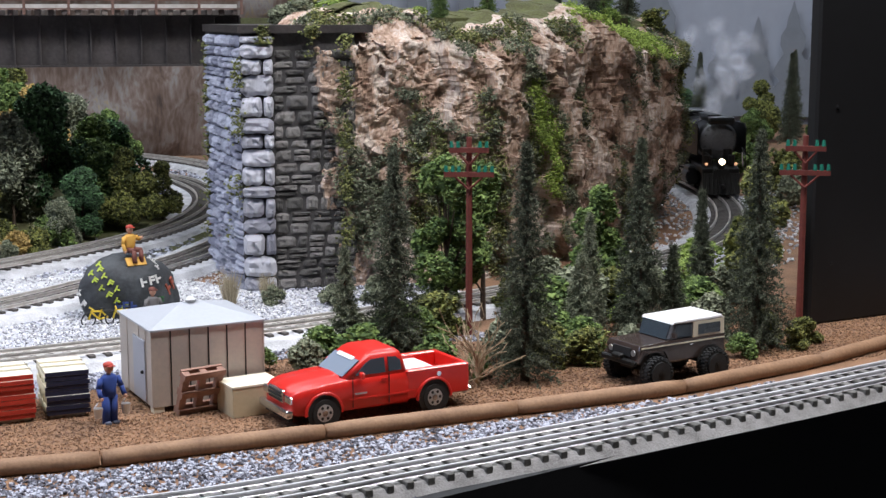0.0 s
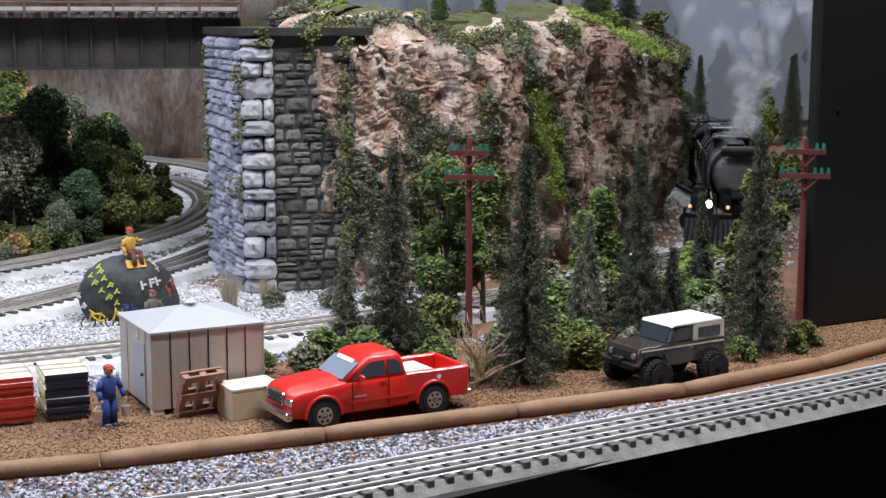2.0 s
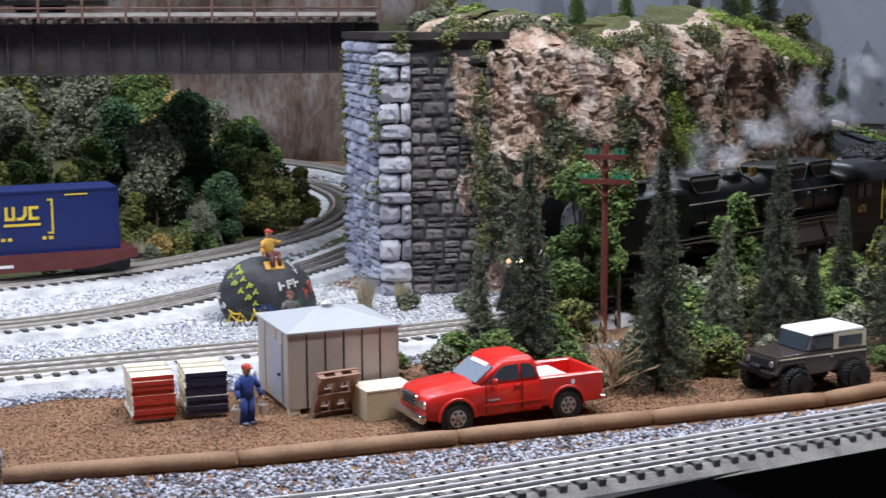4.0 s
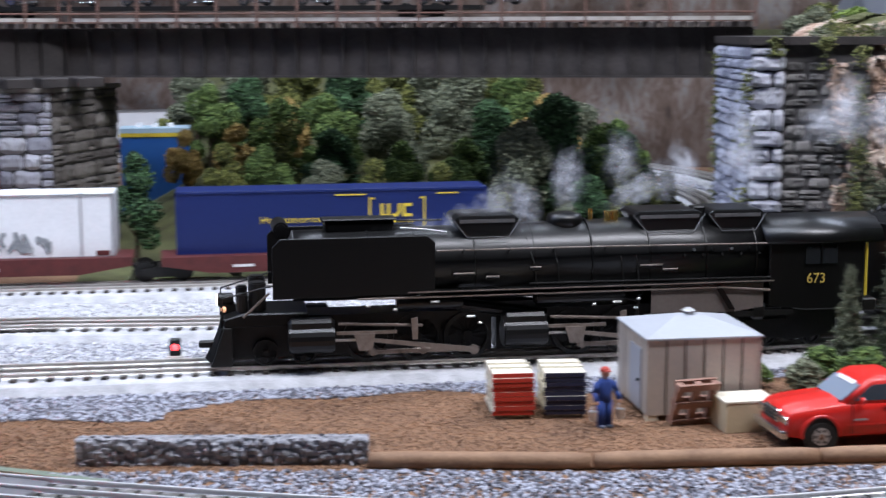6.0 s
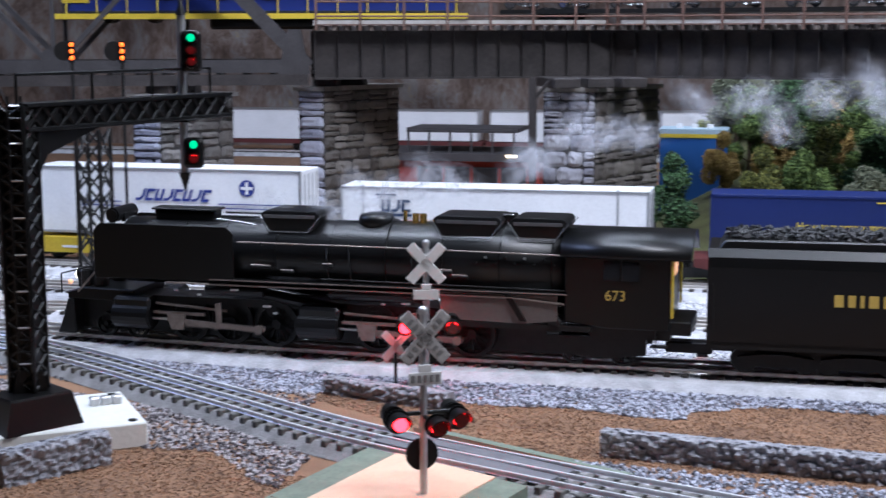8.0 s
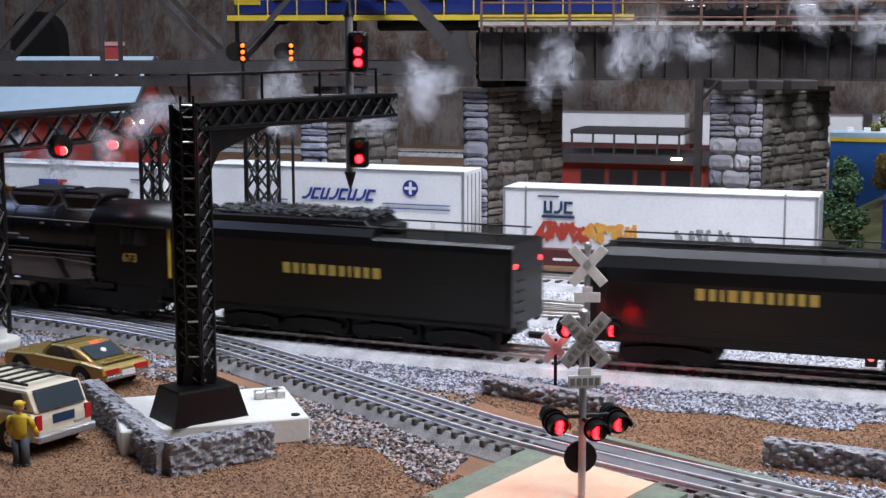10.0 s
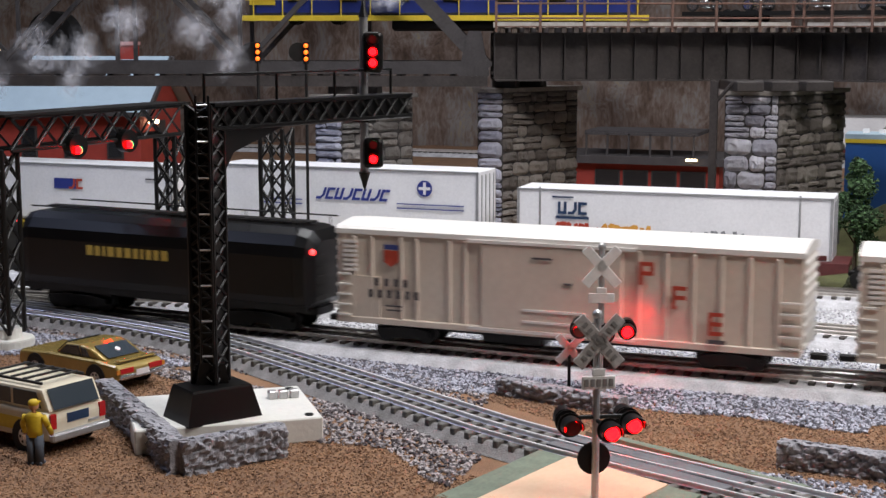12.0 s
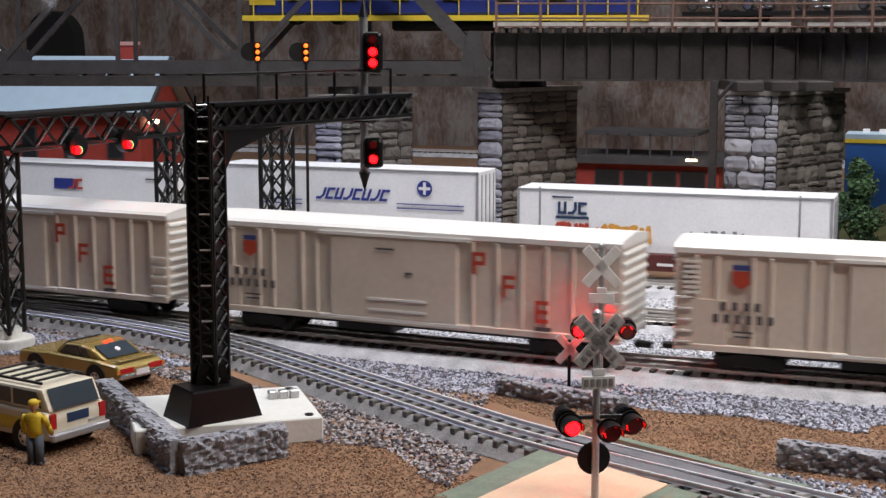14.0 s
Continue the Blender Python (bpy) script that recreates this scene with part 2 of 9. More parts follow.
# ---- ground, table edge, room ----
EDGE = [(-4.0, 0.45), (-1.2, 0.50), (-0.3, 0.56), (0.1, 0.615), (0.35, 0.650), (0.47, 0.667), (0.713, 0.704), (1.2, 0.80), (1.8, 0.95), (2.6, 1.1)]
bm = bmesh.new()
f = bm.faces.new([bm.verts.new((x, y, 0.0)) for x, y in EDGE + [(3.4, 4.2), (-4.0, 4.2)]])
bm.normal_update()
if f.normal.z < 0:
    f.normal_flip()
tagged(part("ground", bm, "dirt", None), "reddish brown fine gravel ground of the layout", "ground", kind="structure")
bm = bmesh.new()
for (x0, y0), (x1, y1) in zip(EDGE, EDGE[1:]):
    bm.faces.new([bm.verts.new(c) for c in ((x0, y0 - 0.004, 0.002), (x1, y1 - 0.004, 0.002), (x1, y1 - 0.004, -0.9), (x0, y0 - 0.004, -0.9))])
    bm.faces.new([bm.verts.new(c) for c in ((x0, y0 - 0.004, 0.002), (x1, y1 - 0.004, 0.002), (x1, y1 + 0.004, 0.002), (x0, y0 + 0.004, 0.002))])
tagged(part("fascia", bm, "black_board", None), "black painted fascia board along the layout edge", "fascia", kind="structure")


def slab(name, a, b, z0, z1, thick, material, label):
    a, b = Vector((*a, 0)), Vector((*b, 0))
    d = b - a
    ob = part(name, box(d.length, thick, z1 - z0, 0, 0, z0), material, None, m=pose(*((a + b) / 2), 0, 0, math.degrees(math.atan2(d.y, d.x))))
    return tagged(ob, label, "wall", kind="structure")


M["room_wall"] = mat("room_wall", (0.10, 0.10, 0.11), 0.9, second=(0.08, 0.08, 0.085))
slab("wall_south", (-4.2, -2.0), (4.2, -2.0), -0.9, 1.6, 0.05, "room_wall", "dark plain room wall")
slab("wall_west", (-4.2, 4.3), (-4.2, -2.0), -0.9, 1.6, 0.05, "room_wall", "dark plain room wall")
slab("wall_east", (4.2, -2.0), (4.2, 4.3), -0.9, 1.6, 0.05, "room_wall", "dark plain room wall")
slab("wall_north", (4.2, 4.3), (-4.2, 4.3), -0.9, 1.6, 0.05, "room_wall", "dark plain room wall")
bm = bmesh.new()
bm.faces.new([bm.verts.new(c) for c in ((-4.2, -2, -0.9), (4.2, -2, -0.9), (4.2, 4.3, -0.9), (-4.2, 4.3, -0.9))])
tagged(part("floor", bm, "room_wall", None), "dark room floor under the layout", "floor", kind="structure")
tagged(part("ceiling", box(8.4, 6.3, 0.03, 0, 1.15, 1.6), "room_wall", None), "dark room ceiling above the layout", "ceiling", kind="structure")

# black boxed column at the right of the cliff, with a few screw heads
col = thing("wall_column", pose(0.811, 0.888, 0, 0, 0, 0), "matt black painted boxed column beside the layout", "column", kind="structure")
part("panel", box(0.6, 0.012, 1.6, 0.3, 0.006, 0, bevel=0.002), "black_board", col)
for sx, sz in ((0.022, 0.178), (0.022, 0.30), (0.022, 0.05)):
    part("screw_head", rod(0.0016, (sx, -0.001, sz), (sx, 0.001, sz), 10), "black_board", col)


def rock_sheet(name, pts, z0, z1, amp, material, label, nv=40, step=0.03, seed=0.0, lean=0.0):
    """A rough standing rock face along a plan line."""
    path = Path(pts)
    nu = int(path.length / step)
    bm = bmesh.new()
    rows = []
    for i in range(nu + 1):
        p, d = path.at(path.length * i / nu)
        k = Vector((d.y, -d.x, 0))
        col_ = []
        for j in range(nv + 1):
            z = z0 + (z1 - z0) * j / nv
            q = Vector((p.x, p.y, z))
            n = noise.ridged_multi_fractal(q * 6 + Vector((seed, 0, 0)), 1.0, 2.1, 5, 1.0, 2.0) - 1.0
            col_.append(bm.verts.new(q + k * (amp * n) - k * lean * (z - z0)))
        rows.append(col_)
    for a, b in zip(rows, rows[1:]):
        for j in range(nv):
            bm.faces.new((a[j], b[j], b[j + 1], a[j + 1]))
    return tagged(part(name, bm, material, None, smooth=True), label, "rock wall", kind="structure")


rock_sheet("backdrop_rock", [(-3.6, 2.9), (-2.0, 3.05), (-0.9, 3.12), (-0.3, 3.05), (0.1, 2.8), (0.6, 2.58), (1.05, 2.6), (1.2, 2.9)], -0.02, 0.9, 0.05, "backdrop_rock",
           "rough brown plaster rock wall behind the tracks", nv=36)
bm = bmesh.new()
for a, b in (((1.0, 2.9), (1.9, 2.95)), ((1.9, 2.95), (2.8, 2.3)), ((2.8, 2.3), (3.2, 1.0))):
    bm.faces.new([bm.verts.new(c) for c in ((*a, 0), (*b, 0), (*b, 1.5), (*a, 1.5))])
tagged(part("backdrop", bm, "backdrop_grey", None), "dull blue-grey painted sky backdrop", "backdrop", kind="structure")
# flat trees painted on the backdrop
M["painted_tree"] = mat("painted_tree", (0.22, 0.24, 0.265), 0.95, second=(0.18, 0.195, 0.22), scale=30)
bm = bmesh.new()
for i in range(26):
    t = i / 25
    a = Vector((1.9, 2.94, 0)) + (Vector((2.8, 2.29, 0)) - Vector((1.9, 2.94, 0))) * (t * 0.9) if i % 2 else Vector((1.1 + 0.8 * t, 2.885 + 0.045 * t, 0))
    k = Vector((0.81, -0.58, 0)) if i % 2 else Vector((1, 0.05, 0))
    h, w = random.uniform(0.14, 0.40), random.uniform(0.03, 0.07)
    off = Vector((-0.008, -0.012, 0)) * (1 + 0.05 * i)
    prev = None
    for j in range(14):
        z, ww = h * j / 13 + 0.02, w * (1 - (j / 13) ** 2.2) * random.uniform(0.6, 1.2)
        cur = [bm.verts.new(a + off + k * -ww + Vector((0, 0, z))), bm.verts.new(a + off + k * ww + Vector((0, 0, z)))]
        if prev:
            bm.faces.new((prev[0], prev[1], cur[1], cur[0]))
        prev = cur
tagged(part("painted_trees", bm, "painted_tree", None), "dark conifer silhouettes painted on the backdrop", "mural", kind="stuff")

M["turf"] = mat("turf", (0.12, 0.13, 0.045), 0.95, second=(0.06, 0.055, 0.025), scale=40, grain=400, bump=1.0)

# ---- loose stone ----


def samples(path, n=400):
    return np.array([path.at(path.length * i / n)[0][:2] for i in range(n + 1)])


P_MAIN, P_NEAR, P_BACK, P_SPUR = (samples(p) for p in (MAIN, NEAR, BACK, SPUR))


def off_path(pts, ref):
    out = np.full(len(pts), 9.0)
    for i in range(0, len(pts), 4000):
        out[i:i + 4000] = np.sqrt(((pts[i:i + 4000, None, :] - ref[None]) ** 2).sum(2)).min(1)
    return out


OCTA_V = np.array([(1, 0, 0), (-1, 0, 0), (0, 1, 0), (0, -1, 0), (0, 0, 1), (0, 0, -1)], float)
TETRA_V = np.array([(1.1, 1.1, 1.1), (-1.1, -1.1, 1.1), (-1.1, 1.1, -1.1), (1.1, -1.1, -1.1)], float)
TETRA_F = np.array([(0, 2, 1), (0, 3, 2), (0, 1, 3), (1, 2, 3)])
OCTA_F = np.array([(0, 2, 4), (2, 1, 4), (1, 3, 4), (3, 0, 4), (2, 0, 5), (1, 2, 5), (3, 1, 5), (0, 3, 5)])


def chips(name, centres, sizes, material, parent=None, flat=0.75, seed=1, stretch=0.35, tetra=False):
    """Many small angular lumps in one mesh."""
    rng = np.random.default_rng(seed)
    n = len(centres)
    base, tris = (TETRA_V, TETRA_F) if tetra else (OCTA_V, OCTA_F)
    v = base[None] * (1 + rng.uniform(-stretch, stretch, (n, len(base), 1)))
    q = rng.normal(size=(n, 4))
    q /= np.linalg.norm(q, axis=1)[:, None]
    w, x, y, z = q.T
    r = np.stack([1 - 2 * (y * y + z * z), 2 * (x * y - z * w), 2 * (x * z + y * w), 2 * (x * y + z * w), 1 - 2 * (x * x + z * z), 2 * (y * z - x * w),
                  2 * (x * z - y * w), 2 * (y * z + x * w), 1 - 2 * (x * x + y * y)], 1).reshape(n, 3, 3)
    v = np.einsum("nij,nkj->nki", r, v) * np.asarray(sizes).reshape(-1, 1, 1)
    v[:, :, 2] *= flat
    v += np.asarray(centres)[:, None, :]
    f = tris[None] + len(base) * np.arange(n)[:, None, None]
    me = bpy.data.meshes.new(name)
    me.from_pydata(v.reshape(-1, 3).tolist(), [], f.reshape(-1, 3).tolist())
    me.materials.append(M[material])
    return part(name, me, material, parent)


def scatter(name, x0, x1, y0, y1, count, size, keep, material, label, seed, z=0.0):
    rng = np.random.default_rng(seed)
    pts = np.stack([rng.uniform(x0, x1, count), rng.uniform(y0, y1, count)], 1)
    pts = pts[keep(pts)]
    h = rng.uniform(size * 0.55, size * 1.25, len(pts))
    c = np.concatenate([pts, (z + h * 0.25 + rng.uniform(0, size * 0.5, len(pts)))[:, None]], 1)
    return tagged(chips(name, c, h, material, seed=seed, tetra=size < 0.0012), label, "gravel", kind="stuff")


def wob(p, s=18.0, a=0.012):
    return a * (np.sin(p[:, 0] * s) + np.sin(p[:, 0] * s * 2.7 + 1.3) * 0.6)


def front_y(p):
    """Where the grey gravel along the near track ends towards the brown yard."""
    return np.interp(p[:, 0], [-0.09, 0.07, 0.2, 0.34, 0.47, 0.6, 0.75, 1.2], [0.822, 0.803, 0.778, 0.768, 0.758, 0.75, 0.765, 0.9])


def edge_y(p):
    return np.interp(p[:, 0], [e[0] for e in EDGE], [e[1] for e in EDGE])


scatter("gravel", -0.12, 1.1, 0.62, 0.86, 60000, 0.0016, lambda p: (p[:, 1] > edge_y(p) + 0.004) & (p[:, 1] < front_y(p)) & (off_path(p, P_NEAR) > 0.0245) & ((p[:, 1] > np.interp(p[:, 0], [0.3, 0.6, 0.8], [0.0, 0.735, 0.8])) | (off_path(p, P_NEAR) < 0.032)),
        "ballast", "blue-grey crushed stone gravel beside the near track", 11)
scatter("gravel", -1.0, 0.56, 0.93, 1.05, 66000, 0.0017, lambda p: (p[:, 1] > 0.965 + wob(p) - 0.02 * (p[:, 0] < -0.05)) & (p[:, 1] < 1.03 + wob(p, 31, 0.003)) & (off_path(p, P_NEAR) > 0.042) & (off_path(p, P_MAIN) > 0.043),
        "ballast", "blue-grey crushed stone gravel along the main track", 12)
scatter("gravel", -0.45, 0.62, 1.085, 1.24, 36000, 0.0017, lambda p: (off_path(p, P_MAIN) > 0.043) & (off_path(p, P_SPUR) > 0.045) & (p[:, 1] > 1.098 + wob(p, 14, 0.008)),
        "ballast", "blue-grey crushed stone gravel between two tracks", 13)
scatter("gravel", 0.2, 0.75, 1.35, 2.3, 16000, 0.003, lambda p: (off_path(p, P_BACK) > 0.04) & (off_path(p, P_BACK) < 0.14) & (off_path(p, P_SPUR) > 0.035) & (p[:, 1] > 1.4),
        "ballast", "grey crushed stone gravel inside the back curve", 14)
scatter("gravel", -1.0, -0.16, 0.70, 1.08, 60000, 0.0017, lambda p: (off_path(p, P_NEAR) > 0.0275) & (off_path(p, P_NEAR) < 0.085 + wob(p, 25, 0.012)) & (p[:, 1] < np.interp(p[:, 0], [-1.0, -0.16], [1.1, 0.80])) & ~((p[:, 0] > -0.262) & (p[:, 0] < -0.13)) & (off_path(p, P_MAIN) > 0.043),
        "gravel_dark", "grey-brown crushed stone gravel beside the curved track", 15)
scatter("gravel", -1.0, -0.16, 0.80, 1.08, 24000, 0.0017, lambda p: (off_path(p, P_NEAR) > 0.0275) & (off_path(p, P_NEAR) < 0.07) & (p[:, 1] > np.interp(p[:, 0], [-1.0, -0.16], [1.1, 0.84])) & (off_path(p, P_MAIN) > 0.043) & (p[:, 0] < -0.3),
        "gravel_dark", "grey-brown crushed stone gravel between two tracks", 16)
scatter("grit", -0.75, 1.0, 0.60, 1.0, 230000, 0.00058, lambda p: (p[:, 1] > edge_y(p)) & (off_path(p, P_NEAR) > 0.06) & (p[:, 1] < 0.99) & ((p[:, 1] > front_y(p)) | (p[:, 0] < -0.12)), "grit", "reddish brown fine grit on the yard", 17)
scatter("grit", 0.86, 1.6, 0.9, 2.0, 9000, 0.0025, lambda p: (off_path(p, P_MAIN) > 0.03) & (off_path(p, P_MAIN) < 0.10), "grit_grey", "light grey stone grit beside the curve", 18)

# ---- track ----


def strip(path, s0, s1, section, n, closed=False):
    bm = bmesh.new()
    prev = None
    for i in range(n + 1):
        p, d = path.at(s0 + (s1 - s0) * i / n)
        k = Vector((-d.y, d.x, 0))
        row = [bm.verts.new(p + k * w + Vector((0, 0, h))) for w, h in section]
        if prev:
            for a in range(len(section) - 1):
                bm.faces.new((prev[a], row[a], row[a + 1], prev[a + 1]))
        prev = row
    bmesh.ops.recalc_face_normals(bm, faces=bm.faces[:])
    for fc in bm.faces:
        if abs(fc.normal.z) > 0.9 and fc.normal.z < 0:
            bmesh.ops.reverse_faces(bm, faces=bm.faces[:])
            break
    return bm


def track(name, path, s0, s1, label, z=0.0, rail="rail", bed=0.045, tie_mat="tie", near=None, bed_mat="roadbed", rail_mid="rail_rusty"):
    t = thing(name, pose(0, 0, z), label, "track", kind="structure")
    n = int((s1 - s0) / 0.02)
    part("roadbed", strip(path, s0, s1, ((-bed, 0.0005), (-bed + 0.008, 0.0070), (bed - 0.008, 0.0070), (bed, 0.0005)), n), bed_mat, t)
    for w in (-0.016, 0.0, 0.016):
        sec = [(w + a, h) for a, h in ((-0.0012, 0.0091), (-0.0005, 0.0097), (-0.0005, 0.0106), (-0.0009, 0.0110), (-0.0008, RAIL_Z), (0.0008, RAIL_Z), (0.0009, 0.0110), (0.0005, 0.0106), (0.0005, 0.0097), (0.0012, 0.0091))]
        part("rail", strip(path, s0, s1, sec, n), rail if w else rail_mid, t)
    tie = mesh_of("tie", box(0.0046, 0.046, 0.0052, 0, 0, 0.0040, bevel=0.0005), tie_mat)
    count = int((s1 - s0) / 0.0125)
    loose = []
    for i in range(count):
        p, d = path.at(s0 + (s1 - s0) * (i + 0.5) / count)
        m = Matrix.Translation(p) @ pose(0, 0, 0, 0, 0, math.degrees(math.atan2(d.y, d.x)) + random.uniform(-1, 1))
        if near and near[0] < p.x < near[1]:
            part("tie", tie, tie_mat, t, m=m)
        else:
            loose.append(m)
    if loose:
        bm = bmesh.new()
        v8 = [(sx * 0.0023, sy * 0.023, h) for h in (0.0040, 0.0092) for sx, sy in ((-1, -1), (1, -1), (1, 1), (-1, 1))]
        for m in loose:
            v = [bm.verts.new(m @ Vector(c)) for c in v8]
            for q in ((0, 1, 5, 4), (1, 2, 6, 5), (2, 3, 7, 6), (3, 0, 4, 7), (4, 5, 6, 7)):
                bm.faces.new([v[k] for k in q])
        tagged(part("ties", bm, tie_mat, t), kind="stuff")
    return t


M["roadbed_grey"] = mat("roadbed_grey", (0.33, 0.32, 0.315), 0.95, second=(0.14, 0.135, 0.13), scale=60, grain=900, bump=0.8)
M["tie_green"] = mat("tie_green", (0.15, 0.145, 0.132), 0.8, second=(0.075, 0.073, 0.066), scale=200, obj=0.3, bump=0.4)
M["rail_blue"] = mat("rail_blue", (0.84, 0.85, 0.88), 0.30, metal=0.2, second=(0.62, 0.62, 0.64), scale=80)
track("track", MAIN, 0.0, MAIN.length, "three-rail main track on light grey roadbed", near=(-1.0, 0.6))
track("track", NEAR, 0.0, NEAR.length, "three-rail curved track along the table edge", rail="rail_blue", tie_mat="tie_green", near=(-0.8, 0.85), bed=0.0285, bed_mat="roadbed_grey", rail_mid="rail_blue")
track("track", BACK, 0.0, BACK.length, "three-rail back track on grey roadbed", near=(-0.6, 0.45))
track("track", SPUR, 0.0, SPUR.length, "three-rail passing track on grey roadbed", near=(-0.6, 0.45))
FAR = Path([(-3.6, 2.70), (-1.5, 2.84), (-0.4, 2.86), (0.1, 2.96), (0.9, 3.2), (2.0, 3.5), (3.2, 3.75)])
track("track", FAR, 0.0, FAR.length, "three-rail far track along the rock wall")
# switch rails that join the two yard tracks
SW = Path([(-0.15, 1.220), (-0.35, 1.21), (-0.62, 1.165), (-0.85, 1.13), (-1.1, 1.12)])
track("track", SW, 0.0, SW.length, "three-rail switch track between the yard tracks", near=(-1.2, 0.0), bed=0.03)
# pale roadbed that fills the yard between the tracks
bm = bmesh.new()
bm.faces.new([bm.verts.new((x, y, 0.0015)) for x, y in ((-3.0, 1.04), (-0.9, 1.05), (-0.5, 1.02), (-0.2, 1.0), (0.46, 1.012), (0.68, 1.075), (0.62, 1.17), (0.47, 1.24), (0.42, 1.33), (0.40, 1.44), (0.25, 1.47), (-0.5, 1.445), (-3.0, 1.60))])
tagged(part("roadbed_yard", bm, "roadbed", None), "light grey granular roadbed of the yard", "roadbed", kind="structure")
scatter("grit", -1.2, 0.5, 1.05, 1.44, 40000, 0.0009, lambda p: np.ones(len(p), bool), "grit_grey", "light grey fine grit on the yard roadbed", 19, z=0.0015)

# ---- stone masonry ----


def stone_mesh(seed, nx=6, ny=4):
    """One rough pillow-faced block: unit width x, unit height z, face towards -y."""
    rng = random.Random(seed)
    bm = bmesh.new()
    skew = [rng.uniform(-0.07, 0.07) for _ in range(4)]
    g = []
    for i in range(nx + 1):
        col_ = []
        for j in range(ny + 1):
            u, v = i / nx - 0.5, j / ny - 0.5
            edge = max(abs(u), abs(v)) * 2
            rim = i in (0, nx) or j in (0, ny)
            y = -0.15 + rng.uniform(-0.2, 0.15) if rim else -0.95 - rng.uniform(-0.1, 0.55)
            x = u * (1 + skew[0] * v * 2) + skew[1] * v * 0.5 + (0 if rim and i in (0, nx) else rng.uniform(-0.03, 0.03))
            z = v * (1 + skew[2] * u * 2) + skew[3] * u * 0.6 + (rng.uniform(-0.05, 0.05) if rim else 0)
            if i in (0, nx) and j in (0, ny):
                x, z = x * 0.86, z * 0.86
            col_.append(bm.verts.new((x, y, z)))
        g.append(col_)
    for i in range(nx):
        for j in range(ny):
            bm.faces.new((g[i][j], g[i + 1][j], g[i + 1][j + 1], g[i][j + 1]))
    loop = [g[i][0] for i in range(nx + 1)] + [g[nx][j] for j in range(1, ny + 1)] + [g[i][ny] for i in range(nx - 1, -1, -1)] + [g[0][j] for j in range(ny - 1, 0, -1)]
    back = [bm.verts.new((v.co.x, 0.5, v.co.z)) for v in loop]
    for i in range(len(loop)):
        j = (i + 1) % len(loop)
        bm.faces.new((loop[j], loop[i], back[i], back[j]))
    bmesh.ops.recalc_face_normals(bm, faces=bm.faces[:])
    return bm


STONES = {}
for key in ("stone_grey", "stone_blue", "stone_dark"):
    STONES[key] = [mesh_of("stone", stone_mesh(s), key) for s in range(9)]


def masonry(parent, a, b, z0, z1, row, width, key, proud=0.003, seed=0, quoin=0.0, rubble=0.0):
    """Courses of stones on the wall from a to b (outer side to the right of the way a to b); rubble is the share of blocks split in two."""
    rng = random.Random(seed)
    a, b = Vector((*a, 0)), Vector((*b, 0))
    d = (b - a).normalized()
    length, rz = (b - a).length, math.degrees(math.atan2(d.y, d.x))

    def lay(x, w, z, h):
        p = a + d * (x + w / 2)
        gap = min(0.0012, h * 0.12)
        part("stone", rng.choice(STONES[key]), key, parent, m=Matrix.Translation((p.x, p.y, z + h / 2)) @ pose(0, 0, 0, 0, 0, rz) @ pose(0, 0, 0, 0, rng.uniform(-2, 2) if rubble else 0, 0) @ Matrix.Diagonal((w - gap, proud * rng.uniform(0.7, 1.25), h - gap, 1)))

    z = z0
    k = 0
    while z < z1 - 0.003:
        h = min(rng.uniform(0.7, 1.35) * row, z1 - z)
        if z1 - z - h < row * 0.4:
            h = z1 - z
        x = 0.0
        while x < length - 0.001:
            w = rng.uniform(0.6, 1.7) * width
            if quoin and x == 0.0:
                w = quoin * (1.0 if k % 2 else 0.66)
            if length - x - w < width * 0.4:
                w = length - x
            if rng.random() < rubble and h > 0.008:
                c = h * rng.uniform(0.38, 0.62)
                lay(x, w, z, c)
                lay(x, w, z + c, h - c)
            else:
                lay(x, w, z, h)
            x += w
        z += h
        k += 1


def prism_plan(pts, z0, z1):
    bm = bmesh.new()
    lo = [bm.verts.new((x, y, z0)) for x, y in pts]
    hi = [bm.verts.new((x, y, z1)) for x, y in pts]
    bm.faces.new(lo[::-1])
    bm.faces.new(hi)
    for i in range(len(pts)):
        j = (i + 1) % len(pts)
        bm.faces.new((lo[i], lo[j], hi[j], hi[i]))
    bmesh.ops.recalc_face_normals(bm, faces=bm.faces[:])
    return bm


# abutment under the bridge's right end
ab = thing("abutment", pose(0, 0, 0), "grey cut-stone bridge abutment with moss on its corners", "abutment")
part("core", prism_plan([(0.4575, 1.248), (0.485, 1.236), (0.56, 1.225), (0.60, 1.5), (0.484, 1.42)], 0, 0.236), "mortar", ab)
part("cap", prism_plan([(0.453, 1.242), (0.484, 1.2285), (0.575, 1.218), (0.60, 1.5), (0.481, 1.42)], 0.236, 0.243), "girder", ab)
# the left face's blue light sits in its stone colour
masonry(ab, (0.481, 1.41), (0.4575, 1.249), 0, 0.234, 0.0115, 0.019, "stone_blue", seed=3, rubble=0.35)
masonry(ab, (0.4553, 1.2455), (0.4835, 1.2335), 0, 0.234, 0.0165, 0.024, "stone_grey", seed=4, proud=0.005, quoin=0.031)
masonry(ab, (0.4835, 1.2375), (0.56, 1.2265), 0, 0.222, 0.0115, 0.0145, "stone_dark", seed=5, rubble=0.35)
rng = np.random.default_rng(8)
moss = []
